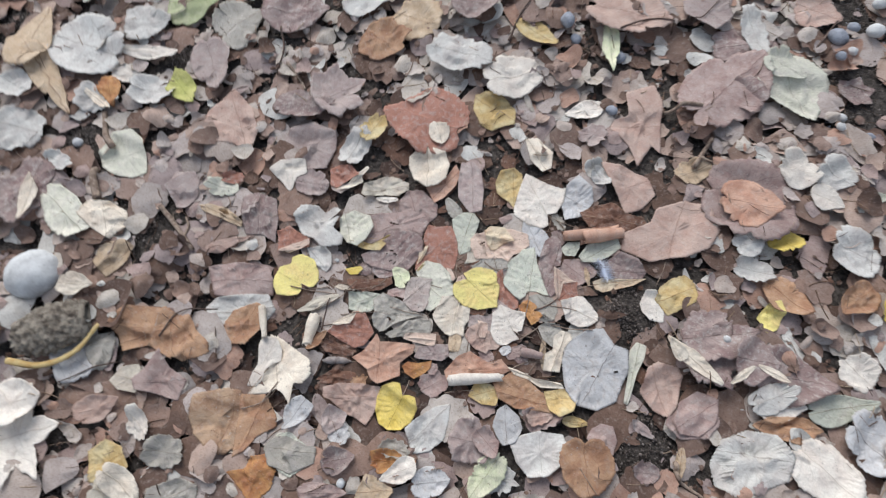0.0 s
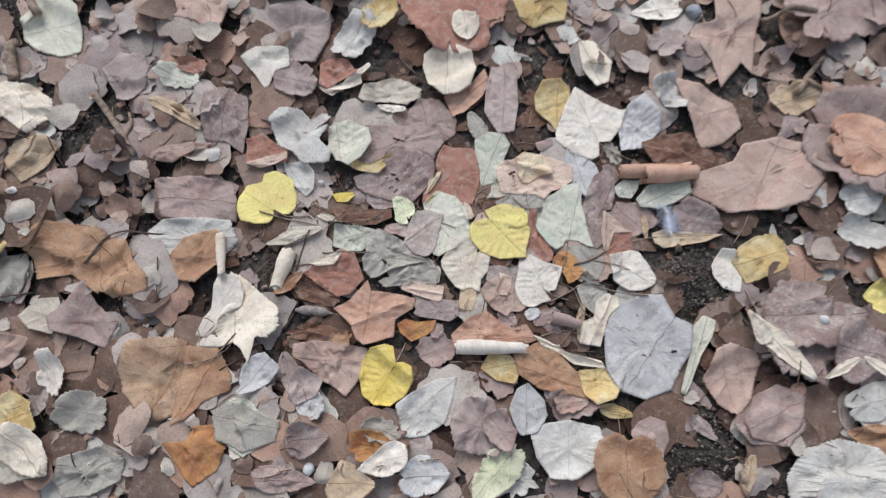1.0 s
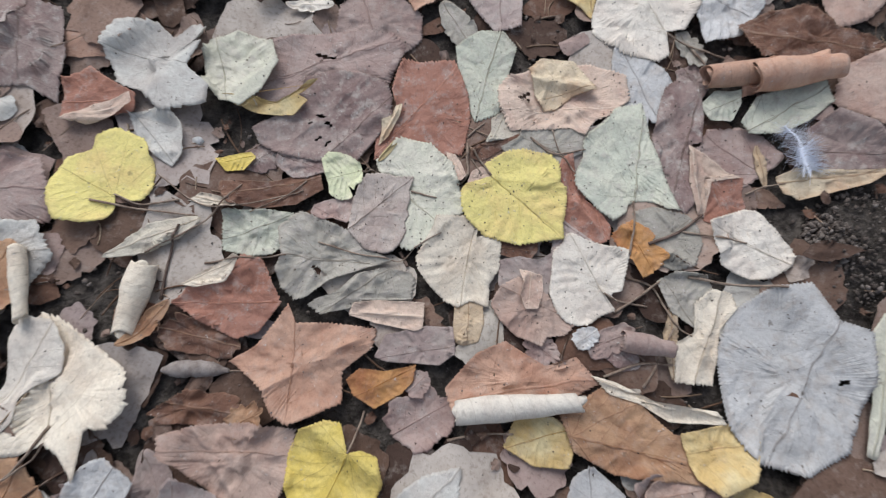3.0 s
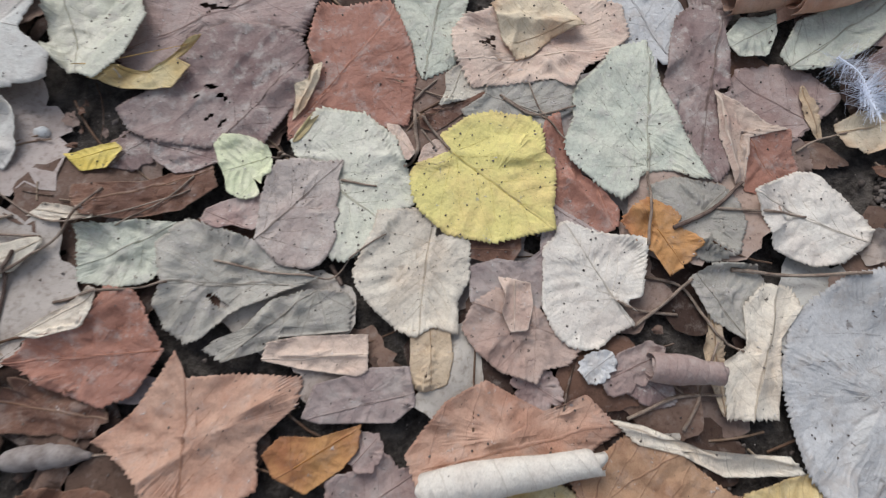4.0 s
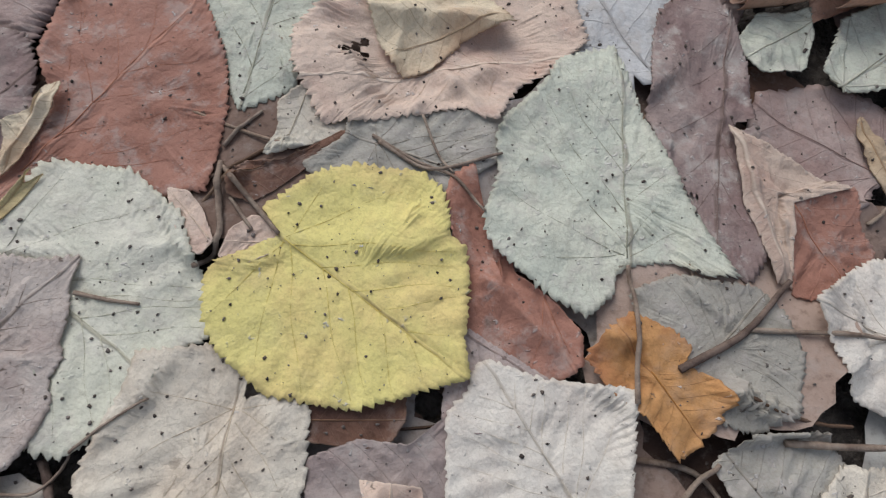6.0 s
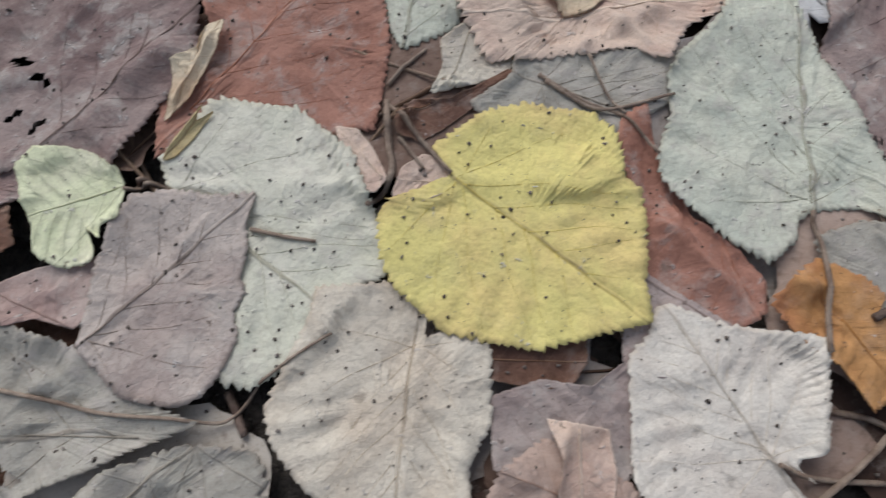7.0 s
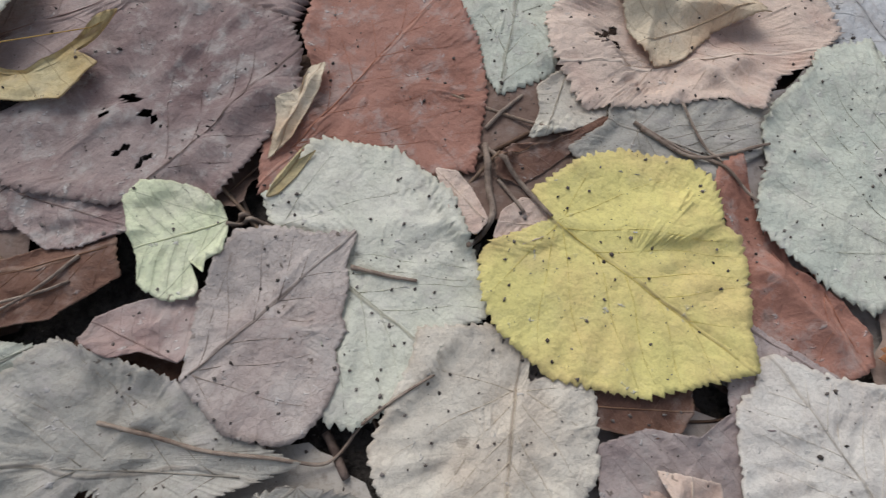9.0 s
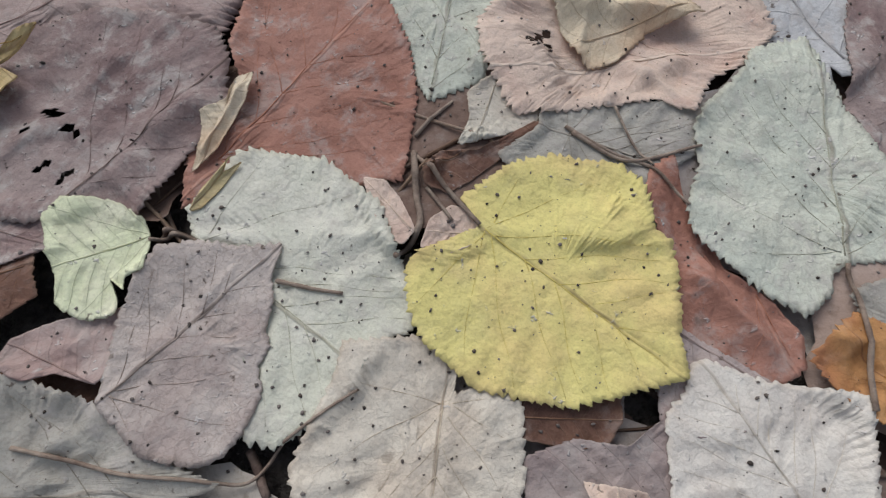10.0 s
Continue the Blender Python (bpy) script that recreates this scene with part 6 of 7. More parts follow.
leaf("linden", (-0.0810, -0.0420), (-0.0490, -0.0060), 0.0, "greymauve", near=True, centre=(0.431, -0.080), form=[(6, 0.62), (26, 0.50), (50, 0.51), (70, 0.52), (82, 0.47), (116, 0.38), (170, 0.47), (206, 0.52), (235, 0.55), (245, 0.54), (259, 0.49), (282, 0.41), (294, 0.33), (312, 0.36), (326, 0.33), (343, 0.40), (358, 0.46)], creases=[(0.00, 0.00, 0.83, 0.07, 0.0008, 0.0012)], veins=True, wrinkle=1.5)
leaf("linden", (-0.1060, -0.0030), (-0.0680, 0.0460), 0.0, "mauve", near=True, centre=(0.406, 0.278), form=[(8, 0.59), (46, 0.51), (77, 0.51), (106, 0.41), (130, 0.53), (142, 0.80), (155, 0.76), (177, 0.61), (213, 0.49), (241, 0.41), (255, 0.56), (316, 0.64), (322, 0.62), (335, 0.66), (350, 0.68)], creases=[(0.16, 0.00, 0.78, -0.05, 0.0022, 0.0028), (0.22, -0.18, 0.74, -0.14, -0.0010, 0.0020), (0.04, 0.37, 0.60, 0.33, 0.0014, 0.0025)], veins=True, wrinkle=1.7, holes=[(0.18, 0.2), (0.2, 0.1), (0.45, 0.02), (0.34, 0.3), (0.24, 0.38)], bite=0.03)
leaf("torn", (-0.0700, 0.0150), (-0.0620, 0.0410), 0.0, "creamtan", near=True, centre=(0.484, 0.021), form=[(9, 0.45), (10, 0.19), (94, 0.20), (164, 0.30), (178, 0.61), (195, 0.36), (306, 0.14), (335, 0.31), (355, 0.56)], creases=[(0.11, 0.03, 0.81, -0.02, 0.0018, 0.0015)], wrinkle=1.2, bite=0.06, rib=False)
# the folded edge of the pale green leaf, built as a leaf of its own
leaf("ovate", (-0.1700, 0.0300), (-0.1140, 0.0470), 0.0, "tanyellow", near=True, centre=(0.522, -0.130), form=[(14, 0.25), (16, 0.52), (23, 0.41), (91, 0.03), (161, 0.59), (162, 0.30), (176, 0.43), (216, 0.18), (315, 0.24), (356, 0.34)], wrinkle=1.2, bite=0.02)
leaf("linden", (-0.0790, -0.0040), (-0.1000, -0.0130), 0.0, "palelime", near=True, centre=(0.564, -0.013), form=[(26, 0.47), (42, 0.64), (70, 0.71), (94, 0.75), (101, 0.70), (105, 0.35), (111, 0.56), (125, 0.51), (139, 0.60), (160, 0.57), (198, 0.58), (234, 0.57), (259, 0.62), (288, 0.74), (308, 0.70)], creases=[(0.76, -0.66, 0.95, 0.45, 0.0006, 0.0030), (0.47, 0.32, 0.08, 0.30, 0.0006, 0.0012)], petiole=[(-0.0790, -0.0050), (-0.0740, -0.0030), (-0.0680, -0.0040)], wrinkle=.45, bite=0.03)
leaf("linden", (0.0560, 0.0530), (0.0050, 0.0450), 0.0, "pinkcream", near=True, centre=(0.330, -0.160), form=[(8, 0.79), (33, 0.80), (97, 0.43), (112, 0.57), (140, 0.50), (151, 0.60), (177, 0.84), (199, 0.86), (230, 0.60), (280, 0.46), (323, 0.55), (336, 0.72), (349, 0.79)], creases=[(-0.00, 0.00, 0.55, 0.23, 0.0020, 0.0020), (0.34, 0.03, 0.11, 0.34, 0.0020, 0.0020), (0.92, -0.24, 0.86, 0.26, 0.0015, 0.0020)], veins=True, wrinkle=2.4, bite=0.04, holes=[(0.75, -0.14), (0.79, -0.19)])
leaf("torn", (0.0550, 0.0670), (0.0230, 0.0550), 0.0, "creamtan", near=True, centre=(0.540, -0.265), form=[(21, 0.53), (50, 0.65), (71, 0.56), (119, 0.40), (150, 0.73), (175, 0.56), (220, 0.57), (289, 0.57), (320, 0.61)], creases=[(1.00, -0.41, 0.02, 0.05, 0.0040, 0.0040), (0.98, 0.10, 0.64, -0.46, 0.0020, 0.0020)], wrinkle=2, bite=0.05)
leaf("linden", (-0.0080, -0.0380), (-0.0110, -0.0800), 0.0, "cream", near=True, centre=(0.355, -0.119), form=[(8, 0.68), (25, 0.60), (41, 0.79), (61, 0.54), (88, 0.57), (124, 0.64), (143, 0.55), (155, 0.40), (163, 0.65), (184, 0.65), (218, 0.73), (228, 0.61), (277, 0.62), (294, 0.60), (325, 0.56), (351, 0.62)], creases=[(-0.00, 0.00, 0.53, -0.39, -0.0014, 0.0022), (0.07, 0.03, 0.95, 0.04, 0.0010, 0.0015), (0.05, 0.24, 0.91, 0.33, 0.0016, 0.0025)], veins=True, wrinkle=1.0)
leaf("linden", (0.0710, -0.0620), (0.0490, -0.0290), 0.0, "white", near=True, centre=(0.305, 0.122), form=[(4, 0.63), (22, 0.62), (86, 0.59), (112, 0.68), (128, 0.73), (140, 0.72), (152, 0.69), (174, 0.58), (195, 0.63), (202, 0.33), (206, 0.57), (208, 0.45), (214, 0.43), (222, 0.54), (275, 0.80), (319, 0.57), (347, 0.72), (356, 0.72)], creases=[(0.00, -0.00, 0.97, -0.01, 0.0007, 0.0010), (0.32, -0.61, -0.06, -0.27, 0.0015, 0.0025)], petiole=[(0.0710, -0.0620), (0.0800, -0.0650), (0.0980, -0.0660)], veins=True, wrinkle=.9)
leaf("heart", (0.0850, -0.0050), (0.0890, 0.0600), 0.0, "greygreen", near=True, centre=(0.351, 0.136), form=[(14, 0.57), (24, 0.47), (54, 0.43), (68, 0.42), (90, 0.38), (114, 0.47), (128, 0.50), (162, 0.52), (179, 0.56), (192, 0.47), (193, 0.41), (201, 0.38), (223, 0.45), (229, 0.57), (237, 0.68), (247, 0.50), (321, 0.37), (350, 0.67)], creases=[(0.00, 0.00, 0.65, -0.05, 0.0010, 0.0013), (0.29, -0.18, -0.01, -0.34, 0.0016, 0.0022)], petiole=[(0.0850, -0.0050), (0.0860, -0.0160), (0.0840, -0.0380)], veins=True, wrinkle=1.0)
leaf("torn", (-0.0020, -0.0010), (-0.0130, -0.0010), 0.0, "pinkcream", near=True, centre=(0.463, -0.056), form=[(30, 0.83), (66, 0.66), (124, 0.50), (167, 0.66), (217, 0.81), (278, 0.59), (338, 0.58)], wrinkle=1, bite=0.02)
leaf("linden", (-0.0010, 0.0010), (0.0450, -0.0330), 0.0, "yellow", near=True, centre=(0.373, 0.013), form=[(0, 0.64), (10, 0.54), (35, 0.51), (56, 0.53), (65, 0.48), (76, 0.55), (85, 0.59), (96, 0.61), (126, 0.56), (145, 0.54), (176, 0.52), (182, 0.37), (208, 0.58), (216, 0.61), (231, 0.61), (245, 0.59), (272, 0.55), (311, 0.51)], creases=[(-0.01, 0.01, 0.44, 0.52, -0.0010, 0.0012), (0.01, -0.01, 0.66, 0.43, 0.0009, 0.0014), (0.01, -0.01, 0.99, 0.01, -0.0005, 0.0009)], petiole=[(-0.0010, 0.0010), (-0.0090, 0.0100), (-0.0170, 0.0190)], veins=True, wrinkle=.5)
leaf("torn", (0.1310, 0.0140), (0.1440, -0.0130), 0.0, "rust", near=True, centre=(0.498, 0.084), form=[(28, 0.43), (62, 0.44), (96, 0.40), (121, 0.69), (192, 0.53), (291, 0.62), (342, 0.56)], wrinkle=1.4, bite=0.05)
leaf("torn", (0.1170, 0.0350), (0.1250, -0.0090), 0.0, "pinkcream", near=True, centre=(0.461, 0.143), form=[(44, 0.11), (85, 0.49), (99, 0.35), (162, 0.32), (196, 0.50), (283, 0.22), (341, 0.56), (350, 0.58)], creases=[(0.07, 0.03, 0.93, -0.01, 0.0030, 0.0020)], wrinkle=1.2, bite=0.04, rib=False)
leaf("ovate", (0.1800, -0.0320), (0.1270, -0.0130), 0.0, "white", near=True, centre=(0.475, -0.004), form=[(0, 0.52), (60, 0.39), (107, 0.38), (144, 0.41), (180, 0.49), (201, 0.45), (240, 0.35), (277, 0.40), (300, 0.39)], veins=True, wrinkle=1.0)
leaf("linden", (0.1990, -0.0680), (0.1620, -0.1500), 0.0, "coolgrey", near=True, centre=(0.383, -0.082), form=[(1, 0.59), (30, 0.58), (63, 0.53), (113, 0.47), (150, 0.58), (169, 0.46), (196, 0.61), (219, 0.57), (252, 0.52), (283, 0.48), (335, 0.52)], veins=True, wrinkle=1.3, holes=[(0.3, 0.42), (0.2, 0.45), (0.4, 0.4), (0.25, 0.2), (0.5, 0.25), (0.6, 0.42)])
leaf("torn", (0.1250, -0.0750), (0.1060, -0.0500), 0.0, "palegrey", near=True, centre=(0.596, -0.183), form=[(35, 0.58), (107, 0.45), (162, 0.65), (201, 0.33), (251, 0.56), (280, 0.55), (353, 0.46)], wrinkle=1.3, bite=0.05)
leaf("torn", (0.1240, -0.1060), (0.1400, -0.0520), 0.0, "cream", near=True, centre=(0.453, 0.035), form=[(8, 0.54), (32, 0.37), (78, 0.11), (121, 0.28), (165, 0.56), (209, 0.47), (321, 0.19), (333, 0.48), (346, 0.58)], creases=[(0.00, 0.00, 0.96, 0.01, 0.0015, 0.0040)], wrinkle=1.5, bite=0.05)
# rolled leaves
roll((-0.0067, -0.1375), (0.0630, -0.1232), 0.0080, "white")
roll((-0.1949, -0.0780), (-0.1980, -0.1208), 0.0092, "cream")
roll((-0.2679, -0.0773), (-0.2528, -0.1197), 0.0055, "cream")
roll((0.1265, 0.0831), (0.2060, 0.1021), 0.0085, "orangepink")
roll((0.1530, 0.0829), (0.2090, 0.0984), 0.0108, "orangepink")
roll((0.0814, -0.0876), (0.1115, -0.0895), 0.0067, "mauvepink")

# twigs and stalks
twig([(-0.0980, -0.0522), (-0.0872, -0.0540), (-0.0741, -0.0564), (-0.0592, -0.0569), (-0.0483, -0.0573), (-0.0420, -0.0496), (-0.0346, -0.0433), (-0.0266, -0.0376)], 0.0005, 0.0003, material=STEM)
twig([(-0.0176, 0.0201), (-0.0163, 0.0081), (-0.0153, 0.0001), (-0.0205, -0.0072)], 0.0009, 0.0007, material=STEM)
twig([(-0.0481, -0.0137), (-0.0400, -0.0154), (-0.0321, -0.0164)], 0.0006, 0.0004, material=STEM)
twig([(0.0204, 0.0289), (0.0315, 0.0221), (0.0411, 0.0179), (0.0496, 0.0084)], 0.00055, 0.0004, material=STEM)
twig([(0.0334, 0.0352), (0.0377, 0.0238), (0.0416, 0.0184)], 0.0004, 0.0003, material=STEM)
twig([(0.0220, 0.0272), (0.0360, 0.0197), (0.0543, 0.0246)], 0.0006, 0.0004, material=STEM)
twig([(-0.0140, 0.0105), (-0.0075, 0.0019)], 0.0005, 0.0004, material=STEM)
twig([(-0.0176, 0.0251), (-0.0121, 0.0312), (-0.0085, 0.0348)], 0.0006, 0.0004, material=STEM)
twig([(-0.0499, -0.0512), (-0.0438, -0.0602)], 0.0011, 0.0009)
twig([(0.0947, -0.0302), (0.1116, -0.0213), (0.1258, -0.0082)], 0.001, 0.0007)
twig([(0.1118, -0.0206), (0.1337, -0.0213), (0.1526, -0.0223)], 0.0007, 0.0005, material=STEM)
twig([(0.1195, -0.0465), (0.1427, -0.0476), (0.1724, -0.0468)], 0.0009, 0.0007, material=STEM)
twig([(0.0784, -0.0724), (0.0937, -0.0598), (0.1027, -0.0512)], 0.0009, 0.0006, material=STEM)
twig([(0.0834, -0.0502), (0.1007, -0.0546), (0.1115, -0.0730), (0.1229, -0.0803)], 0.0008, 0.0005, material=STEM)
twig([(-0.1110, -0.0160), (-0.1224, -0.0263), (-0.1423, -0.0389)], 0.0005, 0.0003, material=STEM)
twig([(-0.2029, -0.0219), (-0.1663, -0.0391), (-0.1237, -0.0265), (-0.1120, -0.0220)], 0.0004, 0.0004, material=STEM)
twig([(-0.1980, -0.0707), (-0.1693, -0.0510), (-0.1498, -0.0226)], 0.0007, 0.0005, material=STEM)
twig([(-0.1624, -0.0727), (-0.1413, -0.0679), (-0.1146, -0.0625)], 0.0007, 0.0005, material=STEM)
twig([(-0.2386, -0.0433), (-0.2100, -0.0449), (-0.1719, -0.0455)], 0.0008, 0.0005, material=STEM)
twig([(-0.1843, -0.0966), (-0.1832, -0.0663), (-0.1810, -0.0519)], 0.001, 0.0007)
twig([(-0.0089, -0.1534), (0.0085, -0.1483), (0.0263, -0.1455)], 0.0008, 0.0005, material=STEM)
twig([(0.0960, -0.1122), (0.1068, -0.0905), (0.1124, -0.0767)], 0.0008, 0.0005, material=STEM)
twig([(0.0747, -0.1090), (0.0933, -0.0996), (0.1121, -0.0979)], 0.0008, 0.0006, material=STEM)
twig([(0.1169, 0.1090), (0.1351, 0.0881), (0.1411, 0.0835)], 0.0008, 0.0005, material=STEM)
twig([(0.1530, 0.0086), (0.1650, 0.0159), (0.1769, 0.0187)], 0.0006, 0.0004, material=STEM)
twig([(-0.2218, -0.1711), (-0.2362, -0.1983), (-0.2568, -0.2096)], 0.0009, 0.0007, material=STEM)
twig([(-0.3901, -0.1367), (-0.3728, -0.1021), (-0.3282, -0.0891)], 0.0014, 0.0007)
twig([(0.2670, 0.3108), (0.2929, 0.3166), (0.3162, 0.3158)], 0.0035, 0.0025, "stick", "pale grey-brown stick lying on the leaves", STEM)
twig([(0.3086, 0.2172), (0.3285, 0.2539), (0.3374, 0.2720)], 0.004, 0.003, "stick", "pale grey-brown stick lying on the leaves", STEM)
twig([(0.3090, 0.2414), (0.3213, 0.2286), (0.3393, 0.2235)], 0.003, 0.002, "stick", "pale grey-brown stick lying on the leaves", STEM)
twig([(0.1888, 0.4428), (0.2250, 0.4715), (0.2804, 0.4699)], 0.0018, 0.001)
twig([(-0.4490, 0.0436), (-0.4135, 0.0130), (-0.3844, -0.0131)], 0.004, 0.003, "stick", "pale grey-brown stick lying on the leaves", STEM)
twig([(-0.4055, -0.0118), (-0.4029, 0.0190), (-0.4123, 0.0354)], 0.0025, 0.0015, "stick", "pale grey-brown stick lying on the leaves", STEM)
twig([(-0.5938, 0.1883), (-0.5748, 0.1500), (-0.5531, 0.1281)], 0.004, 0.005, "stick", "pale grey-brown stick lying on the leaves", STEM)
twig([(-0.5704, 0.0915), (-0.5584, 0.0647), (-0.5450, 0.0435)], 0.005, 0.006, "stick", "pale grey-brown stick lying on the leaves", STEM)
twig([(0.2822, -0.1953), (0.2855, -0.2141), (0.3187, -0.2312)], 0.0035, 0.002, "stick", "pale grey-brown stick lying on the leaves", STEM)
twig([(0.3092, 0.4855), (0.3232, 0.4935), (0.3473, 0.5272)], 0.001, 0.0008)
twig([(-0.3585, 0.3835), (-0.3467, 0.3443), (-0.3464, 0.2991)], 0.002, 0.001)
twig([(-0.3325, 0.3179), (-0.3079, 0.2936), (-0.2870, 0.2640)], 0.003, 0.002, "stick", "pale grey-brown stick lying on the leaves", STEM)
twig([(0.0151, 0.4132), (0.0290, 0.4626), (0.0492, 0.5022)], 0.002, 0.001)
twig([(-0.4404, -0.1760), (-0.4694, -0.1913), (-0.5025, -0.2142)], 0.001, 0.0006)
twig([(0.5069, 0.4650), (0.5331, 0.5035), (0.5494, 0.5296)], 0.002, 0.0015)

# ---- shreds in the gaps that are left ----
leaf_bed("curled_litter", 2200, 0.016, 0.05, 14, 0.95, 0.6, -0.08, 0.1, 0.85, 0.7, 0.3, 0.16, 1.0, None, 1.1, 0.011)
leaf_bed("leaf_shreds", 14000, 0.003, 0.010, 13, 0.95, 0.6, -0.08, 0.1, 0.7, 0.3, 1.0, 0.3, SOIL_LEVEL + 0.0016, SHREDS)


def in_gaps(rng):
    x, y = rng.uniform(-0.95, 0.85), rng.uniform(-0.5, 0.7)
    z = float(bed.top(x, y))
    low = max(float(bed.top(x + i, y + j)) for i, j in ((0, 0), (0.004, 0), (-0.004, 0), (0, 0.004), (0, -0.004)))
    return (x, y, z) if low < SOIL_LEVEL + 0.0008 and not bed.is_covered(x, y) else None


crumbs("soil_clods", 24000, CRUMB, 0.0005, 0.0024, 24, in_gaps, "rough clods of dark soil in the gaps between leaves")
needles(420, 33, 0.9, 0.55, -0.08, 0.1, 0.01, 0.035, "loose_stalks", "dry stalks lying over the leaves", (0.3, 0.2))

# ---- other things on the leaf bed ----
def lump(name, centre, rx, ry, rz, turn, material, label, category, rough=0.12, detail=6.0, subdivisions=4):
    """A stone, pebble or clod half sunk among the leaves."""
    bm = bmesh.new()
    bmesh.ops.create_icosphere(bm, subdivisions=subdivisions, radius=1.0)
    seed = Vector((centre[0] * 91, centre[1] * 57, 3.0))
    for v in bm.verts:
        q = v.co.copy()
        k = 1 + rough * noise.noise(q * 1.3 + seed) + 0.5 * rough * noise.noise(q * detail + seed)
        v.co = Vector((q.x * rx * k, q.y * ry * k, q.z * rz * k))
    me = bpy.data.meshes.new(name)
    bm.to_mesh(me)
    bm.free()
    me.polygons.foreach_set("use_smooth", [True] * len(me.polygons))
    me.materials.append(material)
    ob = new(name, me)
    ob.matrix_world = pose(centre[0], centre[1], float(bed.top(*centre)) + rz * 0.5, 0, 0, turn)
    return tagged(ob, label, category)


lump("stone", (-0.5873, -0.0792), 0.037, 0.033, 0.024, 20, STONE, "round pale grey stone lying among leaves", "stone", 0.08)


def bark_piece(a, b, width):
    """A curved piece of bark: scaly ridged back, pale inner edge."""
    (ax, ay), (bx, by) = a, b
    length, turn = math.hypot(bx - ax, by - ay), math.atan2(by - ay, bx - ax)
    root = new("bark_piece")
    root.matrix_world = Matrix.Translation((ax, ay, float(bed.top((ax + bx) / 2, (ay + by) / 2)) + 0.003)) @ Matrix.Rotation(turn, 4, 'Z')
    tagged(root, "dark ridged piece of bark with a pale yellow inner edge", "bark")
    bm = bmesh.new()
    nu, nv = 70, 40
    grid = []
    for i in range(nu):
        row = []
        for j in range(nv):
            u, v = i / (nu - 1), j / (nv - 1)
            half = width / 2 * (0.35 + 0.65 * math.sin(math.pi * min(1, max(0, 0.08 + 0.84 * u))) ** 0.6)
            t = math.pi * v
            q = Vector((u * length, -half * math.cos(t), 0.55 * half * math.sin(t)))
            cells = noise.voronoi(Vector((q.x * 95, q.y * 170, q.z * 170)))[0]
            ridge = min(0.0045, (cells[1] - cells[0]) * 0.009) + 0.0008 * noise.noise(q * 500)
            q += Vector((0, -math.cos(t), math.sin(t))) * ridge
            row.append(bm.verts.new(q))
        grid.append(row)
    for i in range(nu - 1):
        for j in range(nv - 1):
            bm.faces.new((grid[i][j], grid[i + 1][j], grid[i + 1][j + 1], grid[i][j + 1]))
    bm.faces.new([grid[i][0] for i in range(nu)] + [grid[i][nv - 1] for i in reversed(range(nu))])
    part("back", bm, BARK, root)
    line = smooth_line([Vector((-0.14 * length, -0.40 * width, 0.002)), Vector((0.3 * length, -0.72 * width, 0.003)), Vector((0.75 * length, -0.66 * width, 0.003)),
                        Vector((1.1 * length, -0.22 * width, 0.002))], 8)
    bm = tube(line, 0.0045, 0.003, 8)
    for v in bm.verts:
        v.co.z *= 0.6
    part("inner_edge", bm, FUNGUS, root, "pale yellow crumbling edge")
    return root


bark_piece((-0.5703, -0.1679), (-0.4858, -0.1252), 0.062)

for centre, size, what in (((0.6021, 0.5085), 0.014, 0), ((0.5444, 0.4921), 0.016, 1), ((0.1050, 0.4531), 0.013, 1), ((0.1231, 0.4321), 0.010, 1), ((-0.6124, 0.1305), 0.008, 0),
                           ((0.5312, 0.3339), 0.008, 0), ((0.5368, 0.4453), 0.009, 1), ((0.5183, 0.3067), 0.007, 0), ((0.5714, 0.5159), 0.010, 1), ((0.1947, 0.4100), 0.012, 1),
                           ((0.1851, 0.2999), 0.009, 1), ((0.6137, 0.5639), 0.012, 0), ((0.5608, 0.4622), 0.008, 0), ((0.5680, 0.3038), 0.007, 1), ((-0.1851, 0.0032), 0.0036, 0),
                           ((-0.1171, -0.2760), 0.006, 0), ((0.3419, -0.0364), 0.005, 0)):
    lump("pebble", centre, size, size * 0.86, size * 0.7, centre[0] * 900, (STONE, PEBBLE)[what], ("pale grey", "bluish grey")[what] + " pebble lying in the litter", "pebble", 0.14, 4.0, 3)


def pebble_strip(rng):
    return (rng.uniform(0.513, 0.675), rng.uniform(0.259, 0.582), -0.0095)


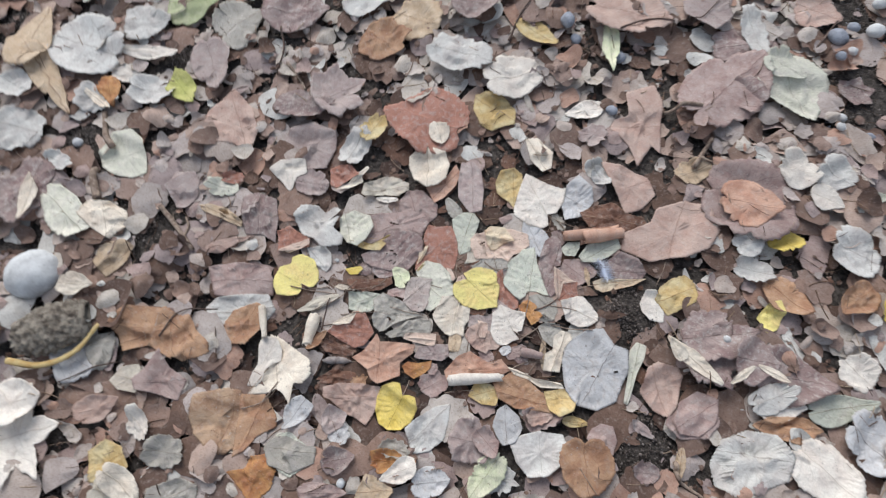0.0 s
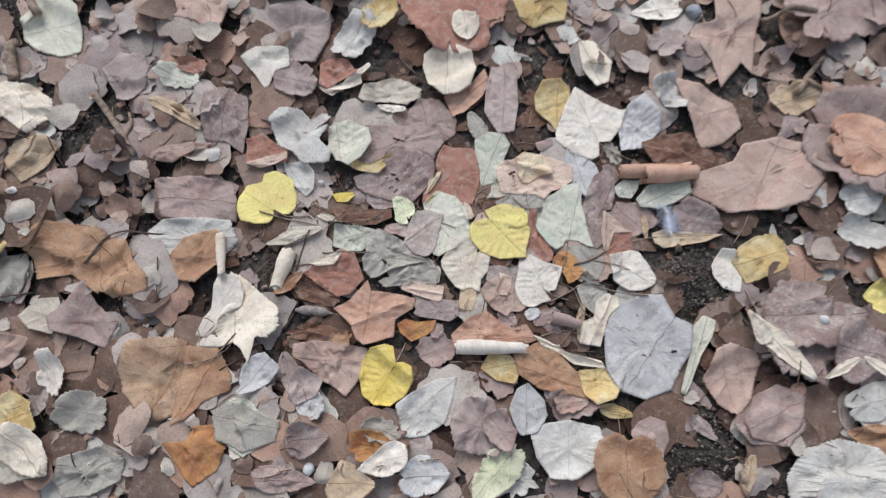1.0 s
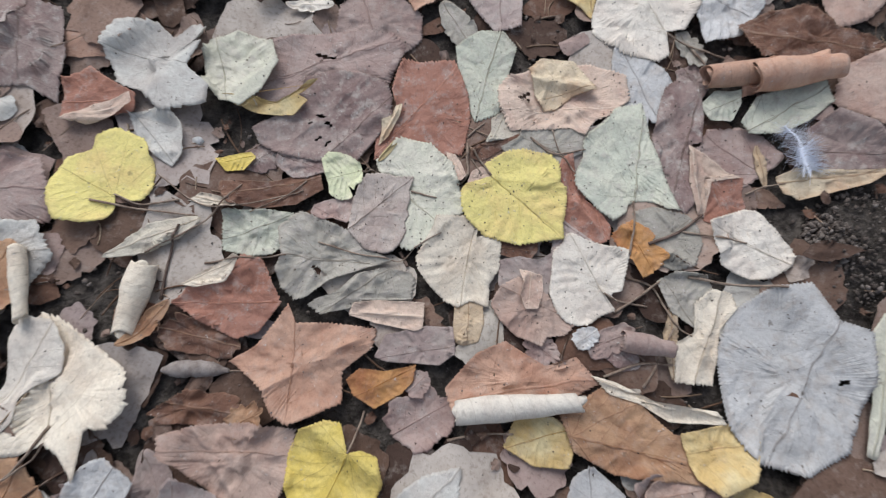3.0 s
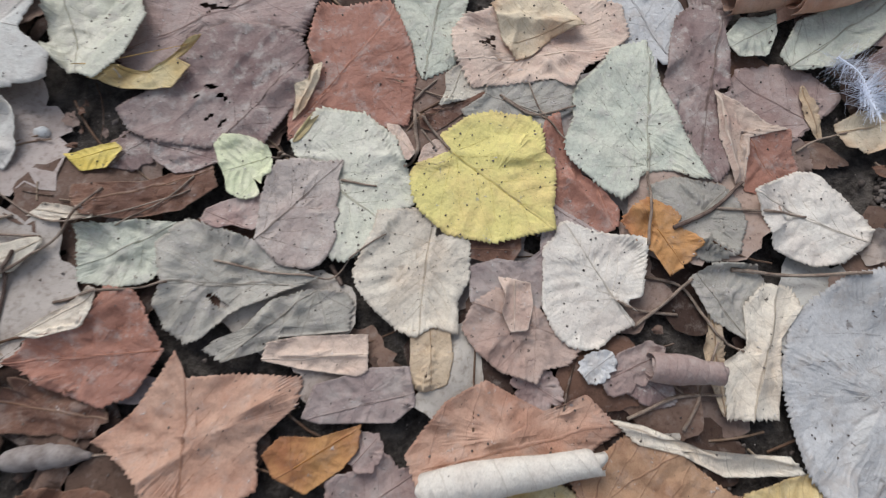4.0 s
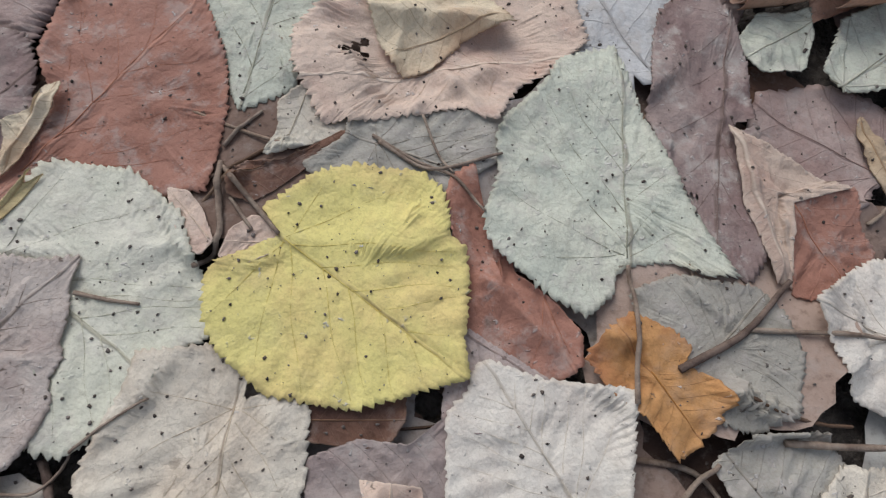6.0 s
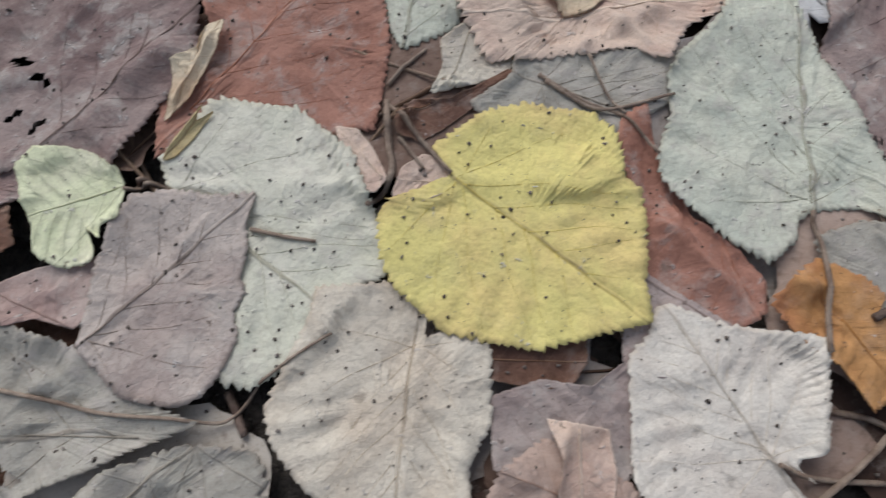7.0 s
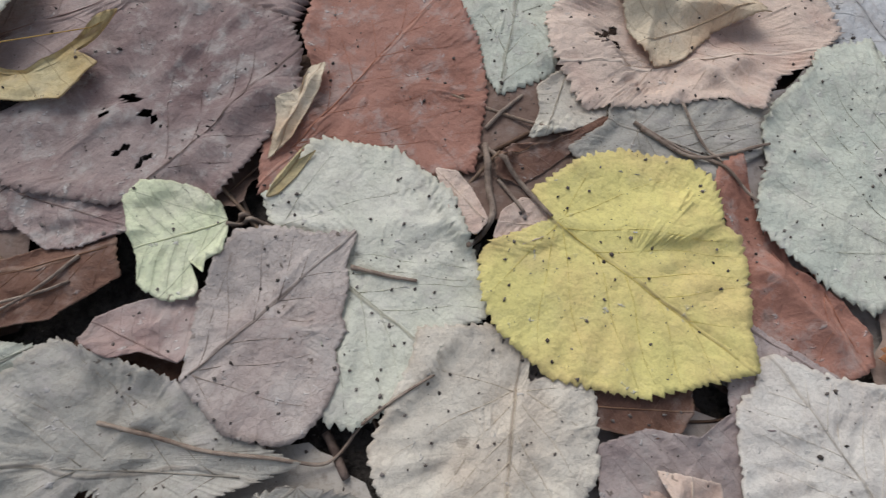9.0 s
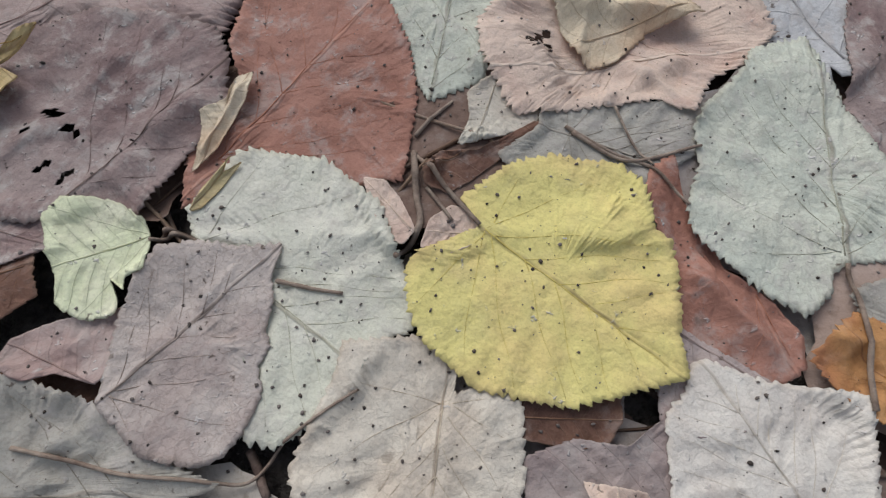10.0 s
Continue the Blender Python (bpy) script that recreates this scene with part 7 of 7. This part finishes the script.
def feather(root_at, tip_at):
    """A small down feather: a bent shaft with many loose barbs."""
    rng = np.random.default_rng(77)
    (ax, ay), (bx, by) = root_at, tip_at
    root = new("feather")
    root.location = (ax, ay, float(bed.top(ax, ay)) + 0.001)
    tagged(root, "small bluish white down feather on dry leaves", "feather")
    d = Vector((bx - ax, by - ay, 0))
    side = Vector((-d.y, d.x, 0))
    shaft = smooth_line([Vector((0, 0, 0)), d * 0.35 + side * 0.05 + Vector((0, 0, 0.002)), d * 0.7 - side * 0.03 + Vector((0, 0, 0.002)), d], 6)
    part("shaft", tube(shaft, 0.00045, 0.0002, 5), FEATHER, root)
    bm = bmesh.new()
    for k in range(460):
        s = rng.random() ** 0.8
        start = shaft[min(len(shaft) - 1, int(s * (len(shaft) - 1)))]
        way = (1 if k % 2 else -1) * rng.uniform(0.5, 1.0)
        reach = d.length * rng.uniform(0.22, 0.5) * (1.15 - 0.55 * s)
        out = (side.normalized() * way + d.normalized() * rng.uniform(-0.5, 0.9)).normalized()
        bend = Vector((rng.normal() * 0.3, rng.normal() * 0.3, rng.uniform(0.0, 0.5)))
        line = [start + out * reach * q + bend * reach * q * q * 0.7 for q in (0, 0.25, 0.5, 0.75, 1.0)]
        wide, last = 0.00007 if s < 0.5 else 0.0002, None
        across = out.cross(Vector((0, 0, 1))).normalized() * wide
        for i, q in enumerate(line):
            now = (bm.verts.new(q - across * (1 - 0.2 * i)), bm.verts.new(q + across * (1 - 0.2 * i)), bm.verts.new(q + Vector((0, 0, wide))))
            if last:
                for m in range(3):
                    bm.faces.new((last[m], last[(m + 1) % 3], now[(m + 1) % 3], now[m]))
            last = now
    part("vane", bm, FEATHER, root)
    return root


feather((0.1765, 0.0561), (0.1928, 0.0278))


def catkin(a, b, radius):
    (ax, ay), (bx, by) = a, b
    root = new("catkin")
    root.location = (ax, ay, max(float(bed.top(ax, ay)), float(bed.top(bx, by))) + radius * 0.6)
    line = smooth_line([Vector((0, 0, 0)), Vector(((bx - ax) * 0.5, (by - ay) * 0.5 + 0.001, 0.001)), Vector((bx - ax, by - ay, 0))], 14)
    bm = tube(line, radius, radius * 0.8, 16)
    n = len(line)
    for i, v in enumerate(bm.verts):
        k = (i // 16) / (n - 1)
        c = line[i // 16]
        v.co = c + (v.co - c) * min(1.0, 0.25 + 3.2 * k, 0.25 + 3.2 * (1 - k))
        v.co += 0.0004 * Vector((noise.noise(v.co * 700), noise.noise(v.co * 700 + Vector((5, 0, 0))), 0))
    part("spike", bm, CATKIN, root)
    part("stalk", tube([line[-1], line[-1] + (line[-1] - line[0]) * 0.25], 0.0006, 0.0004, 5), STEM, root)
    return tagged(root, "grey dried catkin lying in a gap", "catkin")


catkin((-0.1734, -0.1357), (-0.1357, -0.1315), 0.0052)
crumbs("pebble_grit", 1500, GRIT, 0.0008, 0.006, 24, pebble_strip, "grey grit and small stones on bare ground")
crumbs("leaf_crumbs", 2600, CRUMB, 0.00015, 0.0006, 23, among_leaves, "tiny dark crumbs lying on the leaves")
